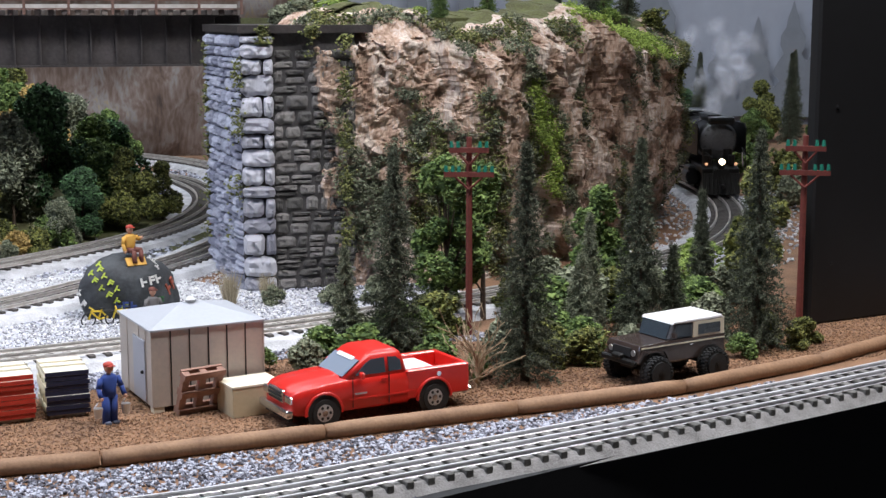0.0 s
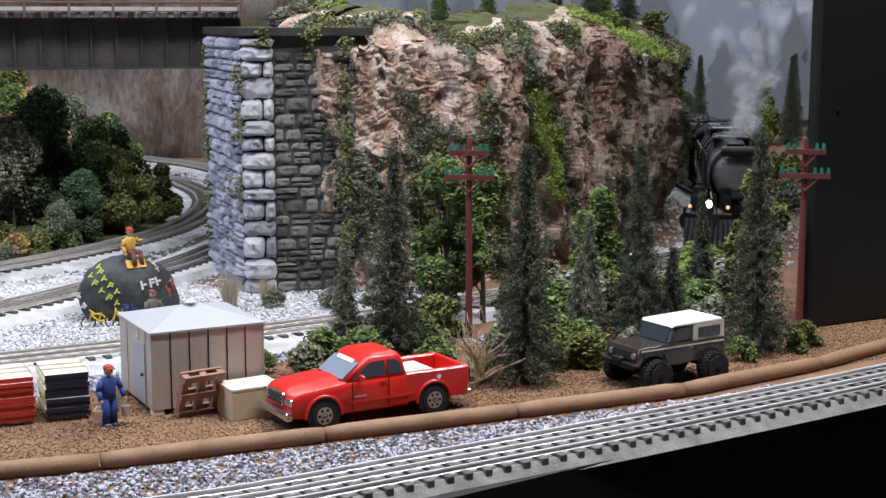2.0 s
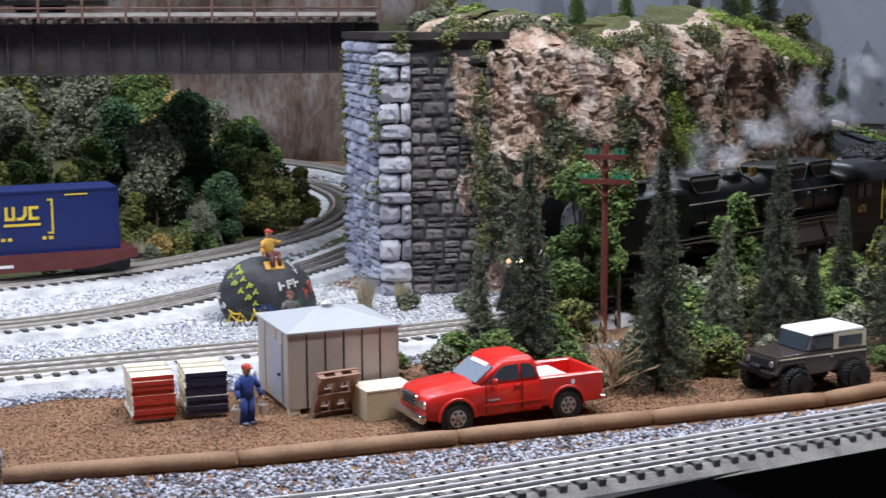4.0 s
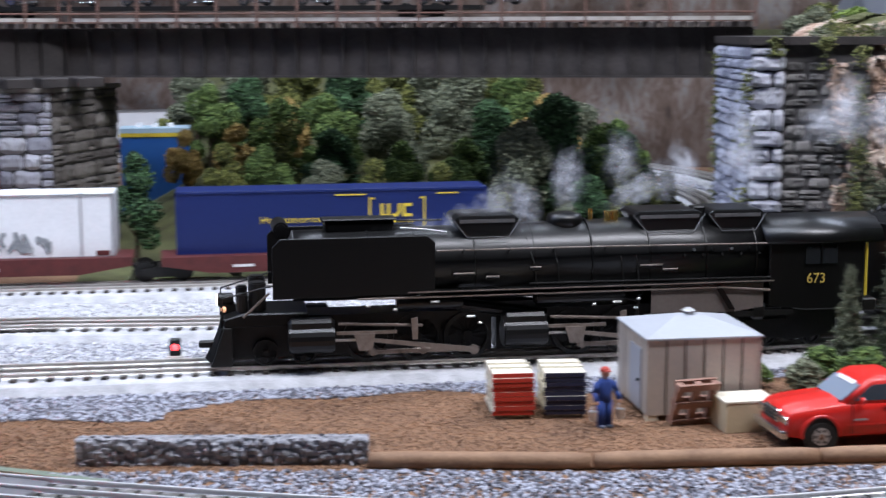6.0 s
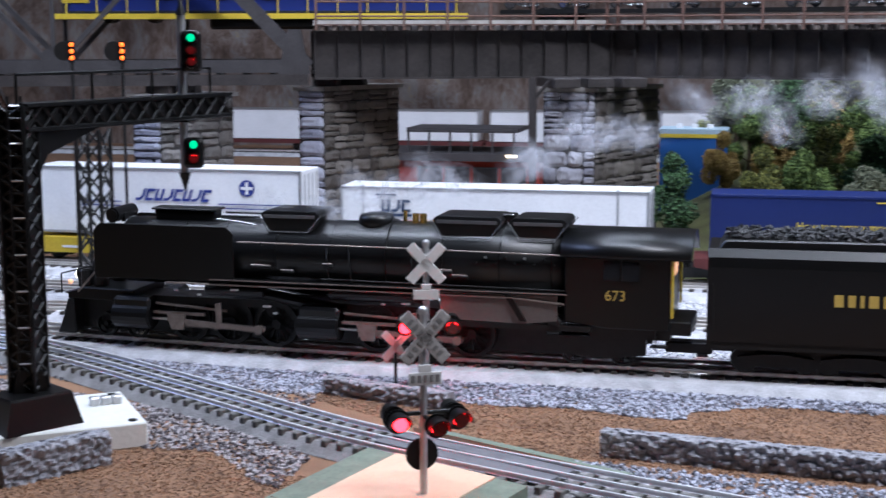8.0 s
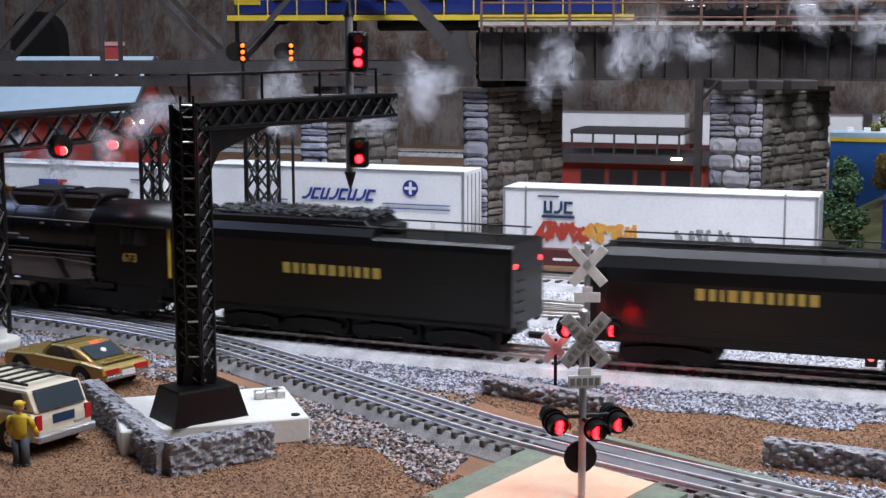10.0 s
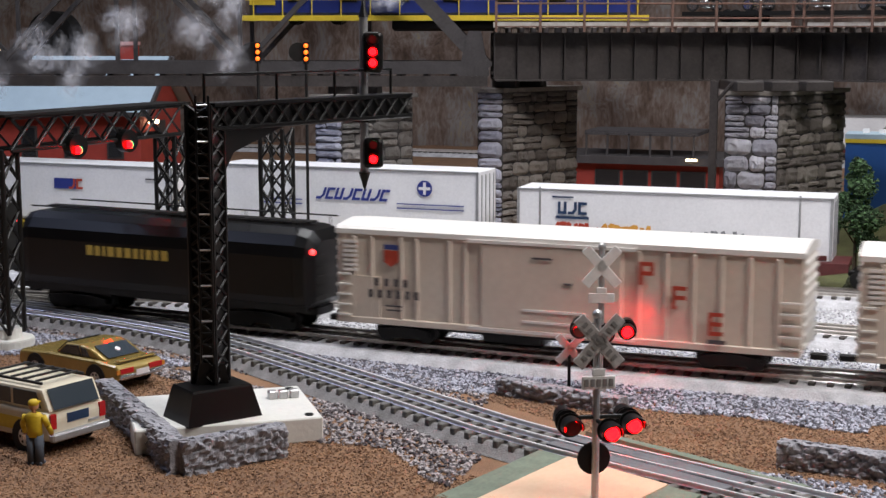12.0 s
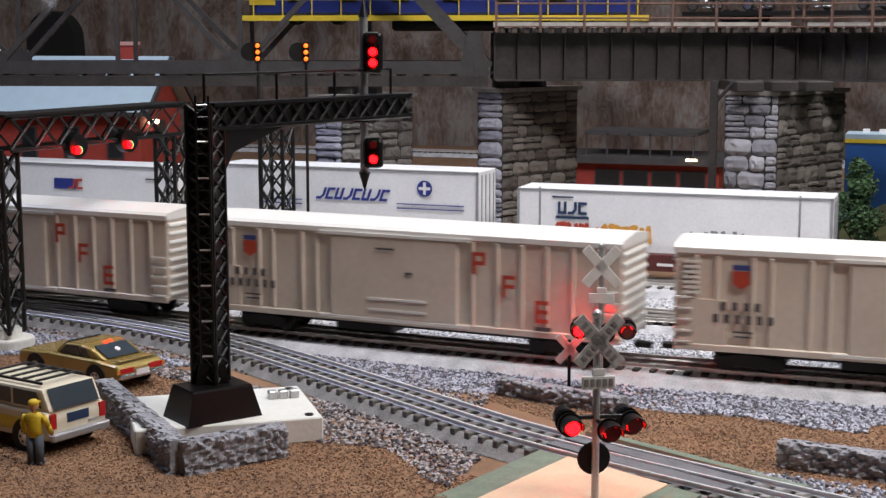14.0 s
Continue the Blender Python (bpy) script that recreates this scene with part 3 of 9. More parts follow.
for x0, y0, za, zb, n in ((0.4525, 1.246, 0.13, 0.225, 380), (0.462, 1.29, 0.03, 0.11, 160), (0.478, 1.40, 0.03, 0.23, 1500), (0.4535, 1.249, 0.07, 0.11, 130), (0.515, 1.222, 0.215, 0.243, 500), (0.545, 1.215, 0.04, 0.235, 1300), (0.475, 1.236, 0.226, 0.243, 300)):
    z = rng.uniform(za, zb, n)
    keep = np.sin(z * 140 + x0 * 900) + rng.normal(0, 0.6, n) > -0.1
    moss.append(np.stack([x0 + rng.normal(0, 0.0035, n), y0 + rng.normal(0, 0.0025, n) - 0.002, z], 1)[keep])
moss = np.concatenate(moss)
tagged(chips("moss", moss, rng.uniform(0.0007, 0.002, len(moss)), "moss", ab, seed=9), kind="stuff")


def pier(a, b, c, h, label, seed, k1="stone_grey", k2="stone_dark"):
    """a to b is the narrow end towards the aisle, b to c the long side."""
    t = thing("pier", pose(0, 0, 0), label, "bridge pier", "bridge piers")
    a, b, c = (Vector((*q, 0)) for q in (a, b, c))
    d = a + (c - b)
    part("core", prism_plan([(q.x, q.y) for q in (a, b, c, d)], 0, h), "mortar", t)
    n = (b - a).normalized()
    # k1 colours the end as lit, k2 the long side as shaded
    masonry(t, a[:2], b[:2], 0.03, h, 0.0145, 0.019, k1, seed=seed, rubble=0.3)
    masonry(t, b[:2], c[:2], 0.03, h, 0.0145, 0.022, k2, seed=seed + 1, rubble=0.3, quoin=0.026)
    e = (c - b).normalized() * 0.004
    m4 = [a - n * 0.004 - e, b + n * 0.004 - e, c + n * 0.004 + e, d - n * 0.004 + e]
    part("cap", prism_plan([(q.x, q.y) for q in m4], h, h + 0.005), k2, t)
    mid = (a + b) / 2 + (c - b) * 0.25
    for s in (0.2, 0.55):
        q = (a + b) / 2 + (c - b) * s
        part("bearing", box(0.03, 0.016, 0.012, bevel=0.001), "girder", t, m=pose(q.x, q.y, h + 0.004))
    return t


# pier stone darkened to look shaded, for the long sides and caps
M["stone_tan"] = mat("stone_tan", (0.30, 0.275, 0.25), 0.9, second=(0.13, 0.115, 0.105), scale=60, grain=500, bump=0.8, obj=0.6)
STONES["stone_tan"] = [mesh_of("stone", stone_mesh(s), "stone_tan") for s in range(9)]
pier((-0.252, 1.62), (-0.194, 1.62), (-0.135, 1.755), 0.184, "grey cut-stone bridge pier, end coloured as lit, long side as shaded", 21, "stone_grey", "stone_tan")
pier((-0.533, 1.60), (-0.503, 1.60), (-0.446, 1.72), 0.184, "grey cut-stone bridge pier with blue light coloured into its end face", 31, "stone_blue", "stone_tan")
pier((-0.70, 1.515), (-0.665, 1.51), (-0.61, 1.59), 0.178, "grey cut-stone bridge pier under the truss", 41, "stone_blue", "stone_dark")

# ---- cliff ----
M["moss_bright"] = mat("moss_bright", (0.42, 0.54, 0.12), 0.95, second=(0.18, 0.25, 0.05), scale=60, grain=500, island=0.8)


def ramp_of(material, stops):
    """Give a two-colour material more stops along its noise."""
    r = [n for n in material.node_tree.nodes if n.bl_idname == "ShaderNodeValToRGB"][0].color_ramp
    while len(r.elements) < len(stops):
        r.elements.new(0.5)
    for e, (p, c) in zip(r.elements, stops):
        e.position, e.color = p, (*c, 1)


ramp_of(M["cliff"], [(0.30, (0.115, 0.073, 0.049)), (0.41, (0.29, 0.19, 0.135)), (0.49, (0.46, 0.33, 0.25)), (0.56, (0.51, 0.42, 0.36)), (0.67, (0.72, 0.63, 0.54))])


ramp_of(M["backdrop_rock"], [(0.28, (0.035, 0.023, 0.018)), (0.42, (0.105, 0.07, 0.052)), (0.52, (0.16, 0.12, 0.10)), (0.60, (0.19, 0.175, 0.165)), (0.72, (0.26, 0.195, 0.105))])


def facet(q, size, flat=1.0):
    """Broken planes: each cell of a Voronoi pattern is a tilted facet."""
    p = Vector((q.x / size, q.y / size, q.z / size * flat))
    _, pts = noise.voronoi(p)
    c = pts[0]
    tilt = Vector((noise.noise(c * 7.1), noise.noise(c * 5.3 + Vector((9, 0, 0))), noise.noise(c * 6.7 + Vector((0, 9, 0)))))
    return (p - c).dot(tilt) * 2.2 + noise.noise(c * 3.7 + Vector((0, 0, 9)))


def cliff():
    t = thing("cliff", pose(0, 0, 0), "brown-pink plaster rock cliff with green moss growing on it", "cliff")
    path = Path([(0.50, 1.30), (0.515, 1.245), (0.56, 1.222), (0.66, 1.212), (0.78, 1.245), (0.90, 1.318), (1.02, 1.405), (1.10, 1.452), (1.145, 1.56), (1.12, 1.75), (1.0, 1.95)])
    nu, nv, nt_ = 560, 170, 12
    bm = bmesh.new()
    rows = []
    spots = []
    for i in range(nu + 1):
        s = path.length * i / nu
        p, d = path.at(s)
        k = Vector((d.y, -d.x, 0))
        hgt = 0.248 + 0.008 * math.sin(s * 17) + 0.006 * math.sin(s * 41 + 1) - 0.010 * (s > 0.55) - 0.03 * max(0, s - 0.72)
        col_ = []
        for j in range(nv + 1):
            v = j / nv
            q = Vector((p.x, p.y, v * hgt))
            big = noise.fractal(Vector((q.x * 11, q.y * 11, q.z * 5)), 1.0, 2.0, 3)
            w = q + Vector((noise.noise(q * 30), noise.noise(q * 30 + Vector((5, 0, 0))), noise.noise(q * 30 + Vector((0, 5, 0))))) * 0.012
            w.x += q.z * 0.35
            rid = noise.ridged_multi_fractal(Vector((w.x * 24, w.y * 24, w.z * 9)), 0.9, 2.1, 4, 1.0, 2.0) - 1.1
            fine = noise.fractal(q * 150, 0.8, 2.0, 4)
            o = 0.012 * big + 0.0050 * rid + 0.0115 * facet(w, 0.050, 0.55) + 0.0062 * facet(w, 0.019, 0.7) + 0.0022 * facet(w, 0.007) + 0.0022 * fine
            o -= 0.035 * max(0.0, v - 0.88) / 0.12 * (0.5 + 0.5 * v)
            o -= 0.03 * max(0.0, 0.30 - v) / 0.30 * (1.0 if s > 0.58 else 0.0)
            pt = q + k * o + Vector((0, 0, 0.004 * noise.noise(q * 60)))
            col_.append(bm.verts.new(pt))
            spots.append((pt.copy(), k.copy(), v, s, o))
        top = col_[-1].co.copy()
        for j in range(1, nt_ + 1):
            r = j / nt_ * 0.07
            q = top - k * r
            q.z = top.z + 0.006 * min(1, r / 0.03) + 0.006 * noise.fractal(q * 24, 1.0, 2.0, 3) * min(1, r / 0.02)
            col_.append(bm.verts.new(q))
        rows.append(col_)
    for a, b in zip(rows, rows[1:]):
        for j in range(len(a) - 1):
            bm.faces.new((a[j], b[j], b[j + 1], a[j + 1])).material_index = int(j > nv + 1)
    part("rock", bm, ["cliff", "turf"], t, smooth=False)
    part("plateau", prism_plan([(0.52, 1.33), (0.60, 1.28), (0.78, 1.31), (0.92, 1.39), (1.05, 1.49), (1.09, 1.60), (1.0, 1.9), (0.62, 1.9), (0.60, 1.5)], 0.20, 0.249), "turf", t)
    # moss on ledges and in a few hanging streaks
    rng = np.random.default_rng(5)
    sets = {"moss": [], "moss_lime": [], "moss_pale": []}
    for (pt, k, v, s, o), (up, _, v2, _, o2) in zip(spots, spots[1:]):
        n1 = noise.noise(Vector((pt.x * 19 + pt.z * 5, pt.y * 19, pt.z * 6 + 3)))
        n2 = noise.noise(pt * 70)
        ledge = max(0.0, min(1.0, (o - o2) / 0.0012)) if v2 > v else 0.0
        if n1 + 0.45 * n2 + 0.16 * ledge + 0.75 * max(0.0, v - 0.86) / 0.14 > 0.39 and s > 0.03:
            key = "moss_pale" if n2 > 0.12 else "moss"
            if (v > 0.88 and 0.42 < s < 0.70) or (n1 > 0.48 and s > 0.3):
                key = "moss_lime"
            if s < 0.16 and v < 0.92:
                key = "moss_pale"
            for _ in range(5):
                sets[key].append(pt + k * rng.uniform(-0.001, 0.005) + Vector(rng.normal(0, 0.0022, 3)))
    for key, material in (("moss", "moss"), ("moss_lime", "moss_bright"), ("moss_pale", "leaf_grey")):
        if sets[key]:
            c = np.array([tuple(q) for q in sets[key]])
            tagged(chips("moss", c, rng.uniform(0.0004, 0.0011, len(c)), material, t, seed=7, tetra=True), kind="stuff")
    return t


cliff()

# ---- rolling stock ----
# Every car is built along x with its front towards -x, its middle at x = 0 and the rail top at z = 0.
M["gold_paint"] = mat("gold_paint", (0.62, 0.45, 0.10), 0.45, second=(0.52, 0.37, 0.08))
M["yellow_paint"] = mat("yellow_paint", (0.75, 0.58, 0.05), 0.45, second=(0.62, 0.46, 0.04))
M["boiler_black"] = mat("boiler_black", (0.005, 0.005, 0.0053), 0.34, second=(0.003, 0.003, 0.003), scale=40, grain=300, bump=0.03, metal=0.2)
M["boiler_black"].node_tree.nodes["Principled BSDF"].inputs["Specular IOR Level"].default_value = 0.6
M["smokebox"] = mat("smokebox", (0.15, 0.15, 0.155), 0.5, second=(0.10, 0.10, 0.105), scale=80, metal=0.3)
M["steel_dark"] = mat("steel_dark", (0.014, 0.0135, 0.013), 0.45, metal=0.3, second=(0.008, 0.008, 0.0075), scale=150)
M["rod_steel"] = mat("rod_steel", (0.34, 0.29, 0.255), 0.45, metal=0.5, second=(0.22, 0.18, 0.155), scale=120)
M["firebox"] = mat("firebox", (0.16, 0.135, 0.12), 0.5, second=(0.12, 0.10, 0.09), scale=40)
M["brass"] = mat("brass", (0.85, 0.60, 0.18), 0.25, metal=0.95, second=(0.70, 0.46, 0.12))
M["coal"] = mat("coal", (0.030, 0.030, 0.032), 0.55, second=(0.010, 0.010, 0.011), scale=300, island=0.6)
M["steel_bright"] = mat("steel_bright", (0.65, 0.65, 0.65), 0.35, metal=0.8, second=(0.5, 0.5, 0.5))
M["alu"] = mat("alu", (0.55, 0.56, 0.58), 0.35, metal=0.6)
M["lamp_warm"] = glow("lamp_warm", (1.0, 0.80, 0.5), 9.0)
M["lamp_red"] = glow("lamp_red", (1.0, 0.05, 0.05), 6.0)
M["lamp_dim"] = glow("lamp_dim", (1.0, 0.5, 0.25), 0.8)
M["dark_glass"] = clear("dark_glass", (0.02, 0.022, 0.025), 0.08, alpha=0.85)

LETTER_CACHE = {}


def letters(text, size, material, parent, m, name="lettering", label="", extrude=0.0002):
    """Lettering as a mesh, centred on m, in its x-y plane."""
    key = (text, size, material)
    if key not in LETTER_CACHE:
        cu = bpy.data.curves.new("text", "FONT")
        cu.body, cu.size, cu.extrude, cu.align_x, cu.align_y = text, size, extrude, "CENTER", "CENTER"
        ob = bpy.data.objects.new("text", cu)
        me = bpy.data.meshes.new_from_object(ob)
        bpy.data.objects.remove(ob)
        me.materials.clear()
        me.materials.append(M[material])
        LETTER_CACHE[key] = me
    return part(name, LETTER_CACHE[key], material, parent, label, m=m)


def side(x, y, z, rz=0):
    """A pose on a side face that looks towards -y (rz 0)."""
    return pose(x, y, z, 90, 0, rz)


def bars(widths, h, gap, material, parent, x, y, z, name="lettering", label="", skew=0.0):
    """Upright block shapes in place of letters, on a face towards -y, centred."""
    bm = bmesh.new()
    total = sum(widths) + gap * (len(widths) - 1)
    u = -total / 2
    for w in widths:
        box(w, 0.0004, h, u + w / 2, 0, -h / 2, bm=bm)
        u += w + gap
    if skew:
        bmesh.ops.transform(bm, matrix=Matrix(((1, 0, skew, 0), (0, 1, 0, 0), (0, 0, 1, 0), (0, 0, 0, 1))), verts=bm.verts[:])
    return part(name, bm, material, parent, label, m=pose(x, y, z))


def glyphs(count, size, material, parent, x, y, z, label="", name="emblem", skew=0.0, seed=1):
    """Plain blocky shapes in place of a wordmark, each a part."""
    w, st = size * 0.72, size * 0.22
    for i in range(count):
        u = (i - (count - 1) / 2) * (w + size * 0.12)
        kind = (i + seed) % 3
        h = size / 2
        if kind == 0:
            pts = [(-w / 2, -h), (w / 2, -h), (w / 2, -h + st), (-w / 2 + st, -h + st), (-w / 2 + st, h - st), (w / 2, h - st), (w / 2, h), (-w / 2, h)]
        elif kind == 1:
            pts = [(-w / 2, -h), (w / 2, -h), (w / 2, h), (w / 2 - st, h), (w / 2 - st, -h + st), (-w / 2 + st, -h + st), (-w / 2 + st, h), (-w / 2, h)]
        else:
            pts = [(-w / 2, -h), (w * 0.1, -h), (w / 2, -h * 0.3), (w / 2, h), (w * 0.2, h), (w * 0.2, -h * 0.1), (-w * 0.05, -h + st), (-w / 2, -h + st)]
        part(name, prism([(px + skew * pz, pz) for px, pz in pts], 0.0004), material, parent, label, m=pose(x + u, y, z))


def wheel_mesh(r, spokes=0, w=0.004, name="wheel", material="steel_dark"):
    bm = rod(r, (0, -w / 2, 0), (0, w / 2, 0), 28, bevel=0.0004)
    rod(r * 1.08, (0, w / 2, 0), (0, w / 2 + 0.0012, 0), 28, bm=bm)
    if spokes:
        bm.free()
        bm = bmesh.new()
        n = 28
        for ra, rb in ((r, r * 0.82),):
            ring = [[bm.verts.new((q * math.cos(2 * math.pi * i / n), y, q * math.sin(2 * math.pi * i / n))) for q, y in ((ra, -w / 2), (rb, -w / 2), (rb, w / 2), (ra, w / 2))] for i in range(n)]
            for i in range(n):
                for a in range(4):
                    bm.faces.new((ring[i][a], ring[(i + 1) % n][a], ring[(i + 1) % n][(a + 1) % 4], ring[i][(a + 1) % 4]))
        bmesh.ops.recalc_face_normals(bm, faces=bm.faces[:])
        rod(r * 0.2, (0, -w * 0.7, 0), (0, w * 0.7, 0), 14, bm=bm)
        for i in range(spokes):
            a = 2 * math.pi * i / spokes
            rod(r * 0.045, (r * 0.15 * math.cos(a), 0, r * 0.15 * math.sin(a)), (r * 0.85 * math.cos(a), 0, r * 0.85 * math.sin(a)), 5, bm=bm)
        box(r * 0.5, w * 0.6, r * 0.4, 0, 0, -r * 0.78, bm=bm)
    return mesh_of(name, bm, material, False)


def truck(parent, x, r=0.0085, wb=0.034, gauge=0.029):
    """A two-axle freight truck."""
    t = part("truck", box(0.012, gauge + 0.006, 0.005, 0, 0, r * 0.9, bevel=0.0006), "steel_dark", parent, m=pose(x, 0, 0))
    wm = wheel_mesh(r)
    for sx in (-wb / 2, wb / 2):
        for sy, rz in ((-gauge / 2, 180), (gauge / 2, 0)):
            part("wheel", wm, "steel_dark", t, m=pose(sx, sy, r, 0, 0, 180 - rz))
    for sy in (-1, 1):
        part("side_frame", prism([(-wb * 0.62, r * 0.8), (-wb * 0.62, r * 1.25), (-wb * 0.2, r * 1.5), (wb * 0.2, r * 1.5), (wb * 0.62, r * 1.25), (wb * 0.62, r * 0.8), (wb * 0.25, r * 0.5), (-wb * 0.25, r * 0.5)], 0.003), "steel_dark", t, m=pose(0, sy * (gauge / 2 + 0.005), 0))
    return t


def coupler(parent, x, z=0.012):
    part("coupler", box(0.014, 0.005, 0.005, 0, 0, 0, bevel=0.001), "steel_dark", parent, m=pose(x, 0, z - 0.0025))


def tube_along(name, pts, r, material, parent, n=6, label=""):
    bm = bmesh.new()
    for a, b in zip(pts, pts[1:]):
        rod(r, a, b, n, bm=bm)
    return part(name, bm, material, parent, label)


def loft(sections, cap=True):
    """Skin through rings of equal length."""
    bm = bmesh.new()
    rings = [[bm.verts.new(c) for c in s] for s in sections]
    n = len(rings[0])
    for a, b in zip(rings, rings[1:]):
        for i in range(n):
            bm.faces.new((a[i], a[(i + 1) % n], b[(i + 1) % n], b[i]))
    if cap:
        bm.faces.new(rings[0][::-1])
        bm.faces.new(rings[-1])
    bmesh.ops.recalc_face_normals(bm, faces=bm.faces[:])
    return bm


def ring(x, r, zc, n=32, ry=None):
    return [(x, (ry or r) * math.cos(2 * math.pi * i / n), zc + r * math.sin(2 * math.pi * i / n)) for i in range(n)]


DRIVERS = []


def shorten(t, k):
    """Draw a vehicle together lengthways; wheels and trucks keep their shape."""
    seen = set()

    def each(ob):
        for ch in ob.children:
            kind = ch.name.split(".")[0]
            ch.location.x *= k
            if kind in ("wheel", "driving_wheel", "truck"):
                continue
            if ch.data.name not in seen:
                seen.add(ch.data.name)
                for v in ch.data.vertices:
                    v.co.x *= k
            each(ch)

    each(t)


def heighten(t, k, z0=0.024):
    """Stretch a car's body above its sill."""
    f = lambda z: z if z < z0 else z0 + (z - z0) * k

    def each(ob, base):
        for ch in ob.children:
            if ch.name.split(".")[0] == "truck":
                continue
            z = base + ch.location.z
            ch.location.z = f(z) - f(base)
            if ch.matrix_basis.to_quaternion().angle < 0.001:
                for v in ch.data.vertices:
                    v.co.z = f(z + v.co.z) - f(z)
            each(ch, z)

    each(t, 0.0)


def engine():
    """An articulated locomotive, 0.53 long, front at x = -0.265."""
    t = thing("steam_locomotive", pose(0, 0, 0), "black articulated steam locomotive with smoke deflectors and yellow numbers", "locomotive")
    zc = 0.071
    X = lambda u: (u if u > 0.058 else 0.014 + u * 0.76) - 0.265
    # boiler and smokebox
    part("boiler", loft([ring(X(0.075), 0.0265, zc), ring(X(0.10), 0.0268, zc), ring(X(0.20), 0.0275, zc), ring(X(0.30), 0.029, zc), ring(X(0.36), 0.0305, zc), ring(X(0.445), 0.0305, zc)]), "boiler_black", t, smooth=True)
    part("smokebox_front", loft([ring(X(0.0705), 0.012, zc), ring(X(0.071), 0.019, zc), ring(X(0.074), 0.0235, zc), ring(X(0.0752), 0.0268, zc)]), "smokebox", t, "grey smokebox front with a door", smooth=True)
    part("smokebox_door", rod(0.013, (X(0.068), 0, zc - 0.002), (X(0.0715), 0, zc - 0.002), 24, bevel=0.001), "smokebox", t)
    for i in range(16):
        a = 2 * math.pi * i / 16
        part("bolt", rod(0.0007, (X(0.0725), 0.0215 * math.cos(a), zc + 0.0215 * math.sin(a)), (X(0.0705), 0.0215 * math.cos(a), zc + 0.0215 * math.sin(a)), 6), "steel_dark", t)
    plate = part("number_board", box(0.003, 0.016, 0.007, 0, 0, 0), "black_paint", t, m=pose(X(0.071), 0, zc + 0.023))
    for u in (0.13, 0.165, 0.21, 0.255, 0.30, 0.345, 0.39, 0.43):
        r = 0.0285 if u < 0.28 else 0.0309
        part("boiler_band", loft([ring(X(u) - 0.0006, r if u > 0.2 else 0.0277, zc, 28), ring(X(u) + 0.0006, r if u > 0.2 else 0.0277, zc, 28)]), "black_paint", t)
    # smoke deflectors
    for sy in (-1, 1):
        part("smoke_deflector", prism([(X(0.058), 0.052), (X(0.058), 0.090), (X(0.064), 0.096), (X(0.172), 0.096), (X(0.178), 0.091), (X(0.178), 0.053)], 0.0015, bevel=0.0004), "black_paint", t, m=pose(0, sy * 0.0335, 0))
        # running board and handrail
        part("running_board", box(0.285, 0.010, 0.0012, X(0.30), sy * 0.030, 0.0535), "black_paint", t)
        # thin pale strip in place of the highlight on the board's edge
        part("board_edge", box(0.285, 0.0006, 0.0008, X(0.30), sy * 0.0354, 0.0541), "rod_steel", t)
        tube_along("handrail", [(X(0.18), sy * 0.0305, 0.084), (X(0.30), sy * 0.0315, 0.084), (X(0.44), sy * 0.033, 0.083)], 0.0006, "rod_steel", t)
        for u in (0.20, 0.235, 0.27, 0.31, 0.35, 0.39, 0.43):
            part("stanchion", rod(0.0008, (X(u), sy * 0.0265, 0.082), (X(u), sy * 0.0315, 0.084), 6), "steel_dark", t)
        tube_along("pipe", [(X(0.12), sy * 0.034, 0.0505), (X(0.40), sy * 0.034, 0.0505), (X(0.44), sy * 0.034, 0.047)], 0.0008, "rod_steel", t)
        tube_along("pipe", [(X(0.25), sy * 0.033, 0.058), (X(0.44), sy * 0.034, 0.057)], 0.0007, "steel_dark", t)
        part("air_tank", rod(0.0062, (X(0.255), sy * 0.026, 0.047), (X(0.325), sy * 0.026, 0.047), 16, bevel=0.0012), "boiler_black", t, smooth=False)
        part("air_tank", rod(0.005, (X(0.15), sy * 0.024, 0.045), (X(0.20), sy * 0.024, 0.045), 16, bevel=0.0012), "boiler_black", t)
        part("firebox_side", prism([(X(0.345), 0.032), (X(0.345), 0.0525), (X(0.435), 0.0525), (X(0.435), 0.034), (X(0.41), 0.031)], 0.001), "firebox", t, "dull grey-brown firebox side sheet", m=pose(0, sy * 0.0325, 0))
        part("brace", prism([(X(0.395), 0.052), (X(0.40), 0.052), (X(0.412), 0.033), (X(0.407), 0.033)], 0.002), "black_paint", t, m=pose(0, sy * 0.0335, 0))
        part("ash_pan", box(0.12, 0.004, 0.004, X(0.40), sy * 0.031, 0.027), "steel_dark", t)
        part("injector", box(0.012, 0.008, 0.012, X(0.432), sy * 0.029, 0.024, bevel=0.002), "steel_dark", t)
        tube_along("pipe", [(X(0.30), sy * 0.031, 0.05), (X(0.335), sy * 0.031, 0.042), (X(0.335), sy * 0.031, 0.03)], 0.0013, "steel_dark", t)
        part("steam_pipe", rod(0.0048, (X(0.165), sy * 0.018, 0.047), (X(0.265), sy * 0.022, 0.032), 12), "boiler_black", t)
    # top of the boiler: stack, domes, sand boxes, bell, whistle
    part("stack", prism([(X(0.10), zc + 0.024), (X(0.098), zc + 0.0335), (X(0.152), zc + 0.0335), (X(0.15), zc + 0.024)], 0.016, bevel=0.0025, seg=2), "boiler_black", t)
    part("stack_rim", prism([(X(0.0965), zc + 0.0335), (X(0.0965), zc + 0.0352), (X(0.1535), zc + 0.0352), (X(0.1535), zc + 0.0335)], 0.019, bevel=0.0008), "steel_dark", t)
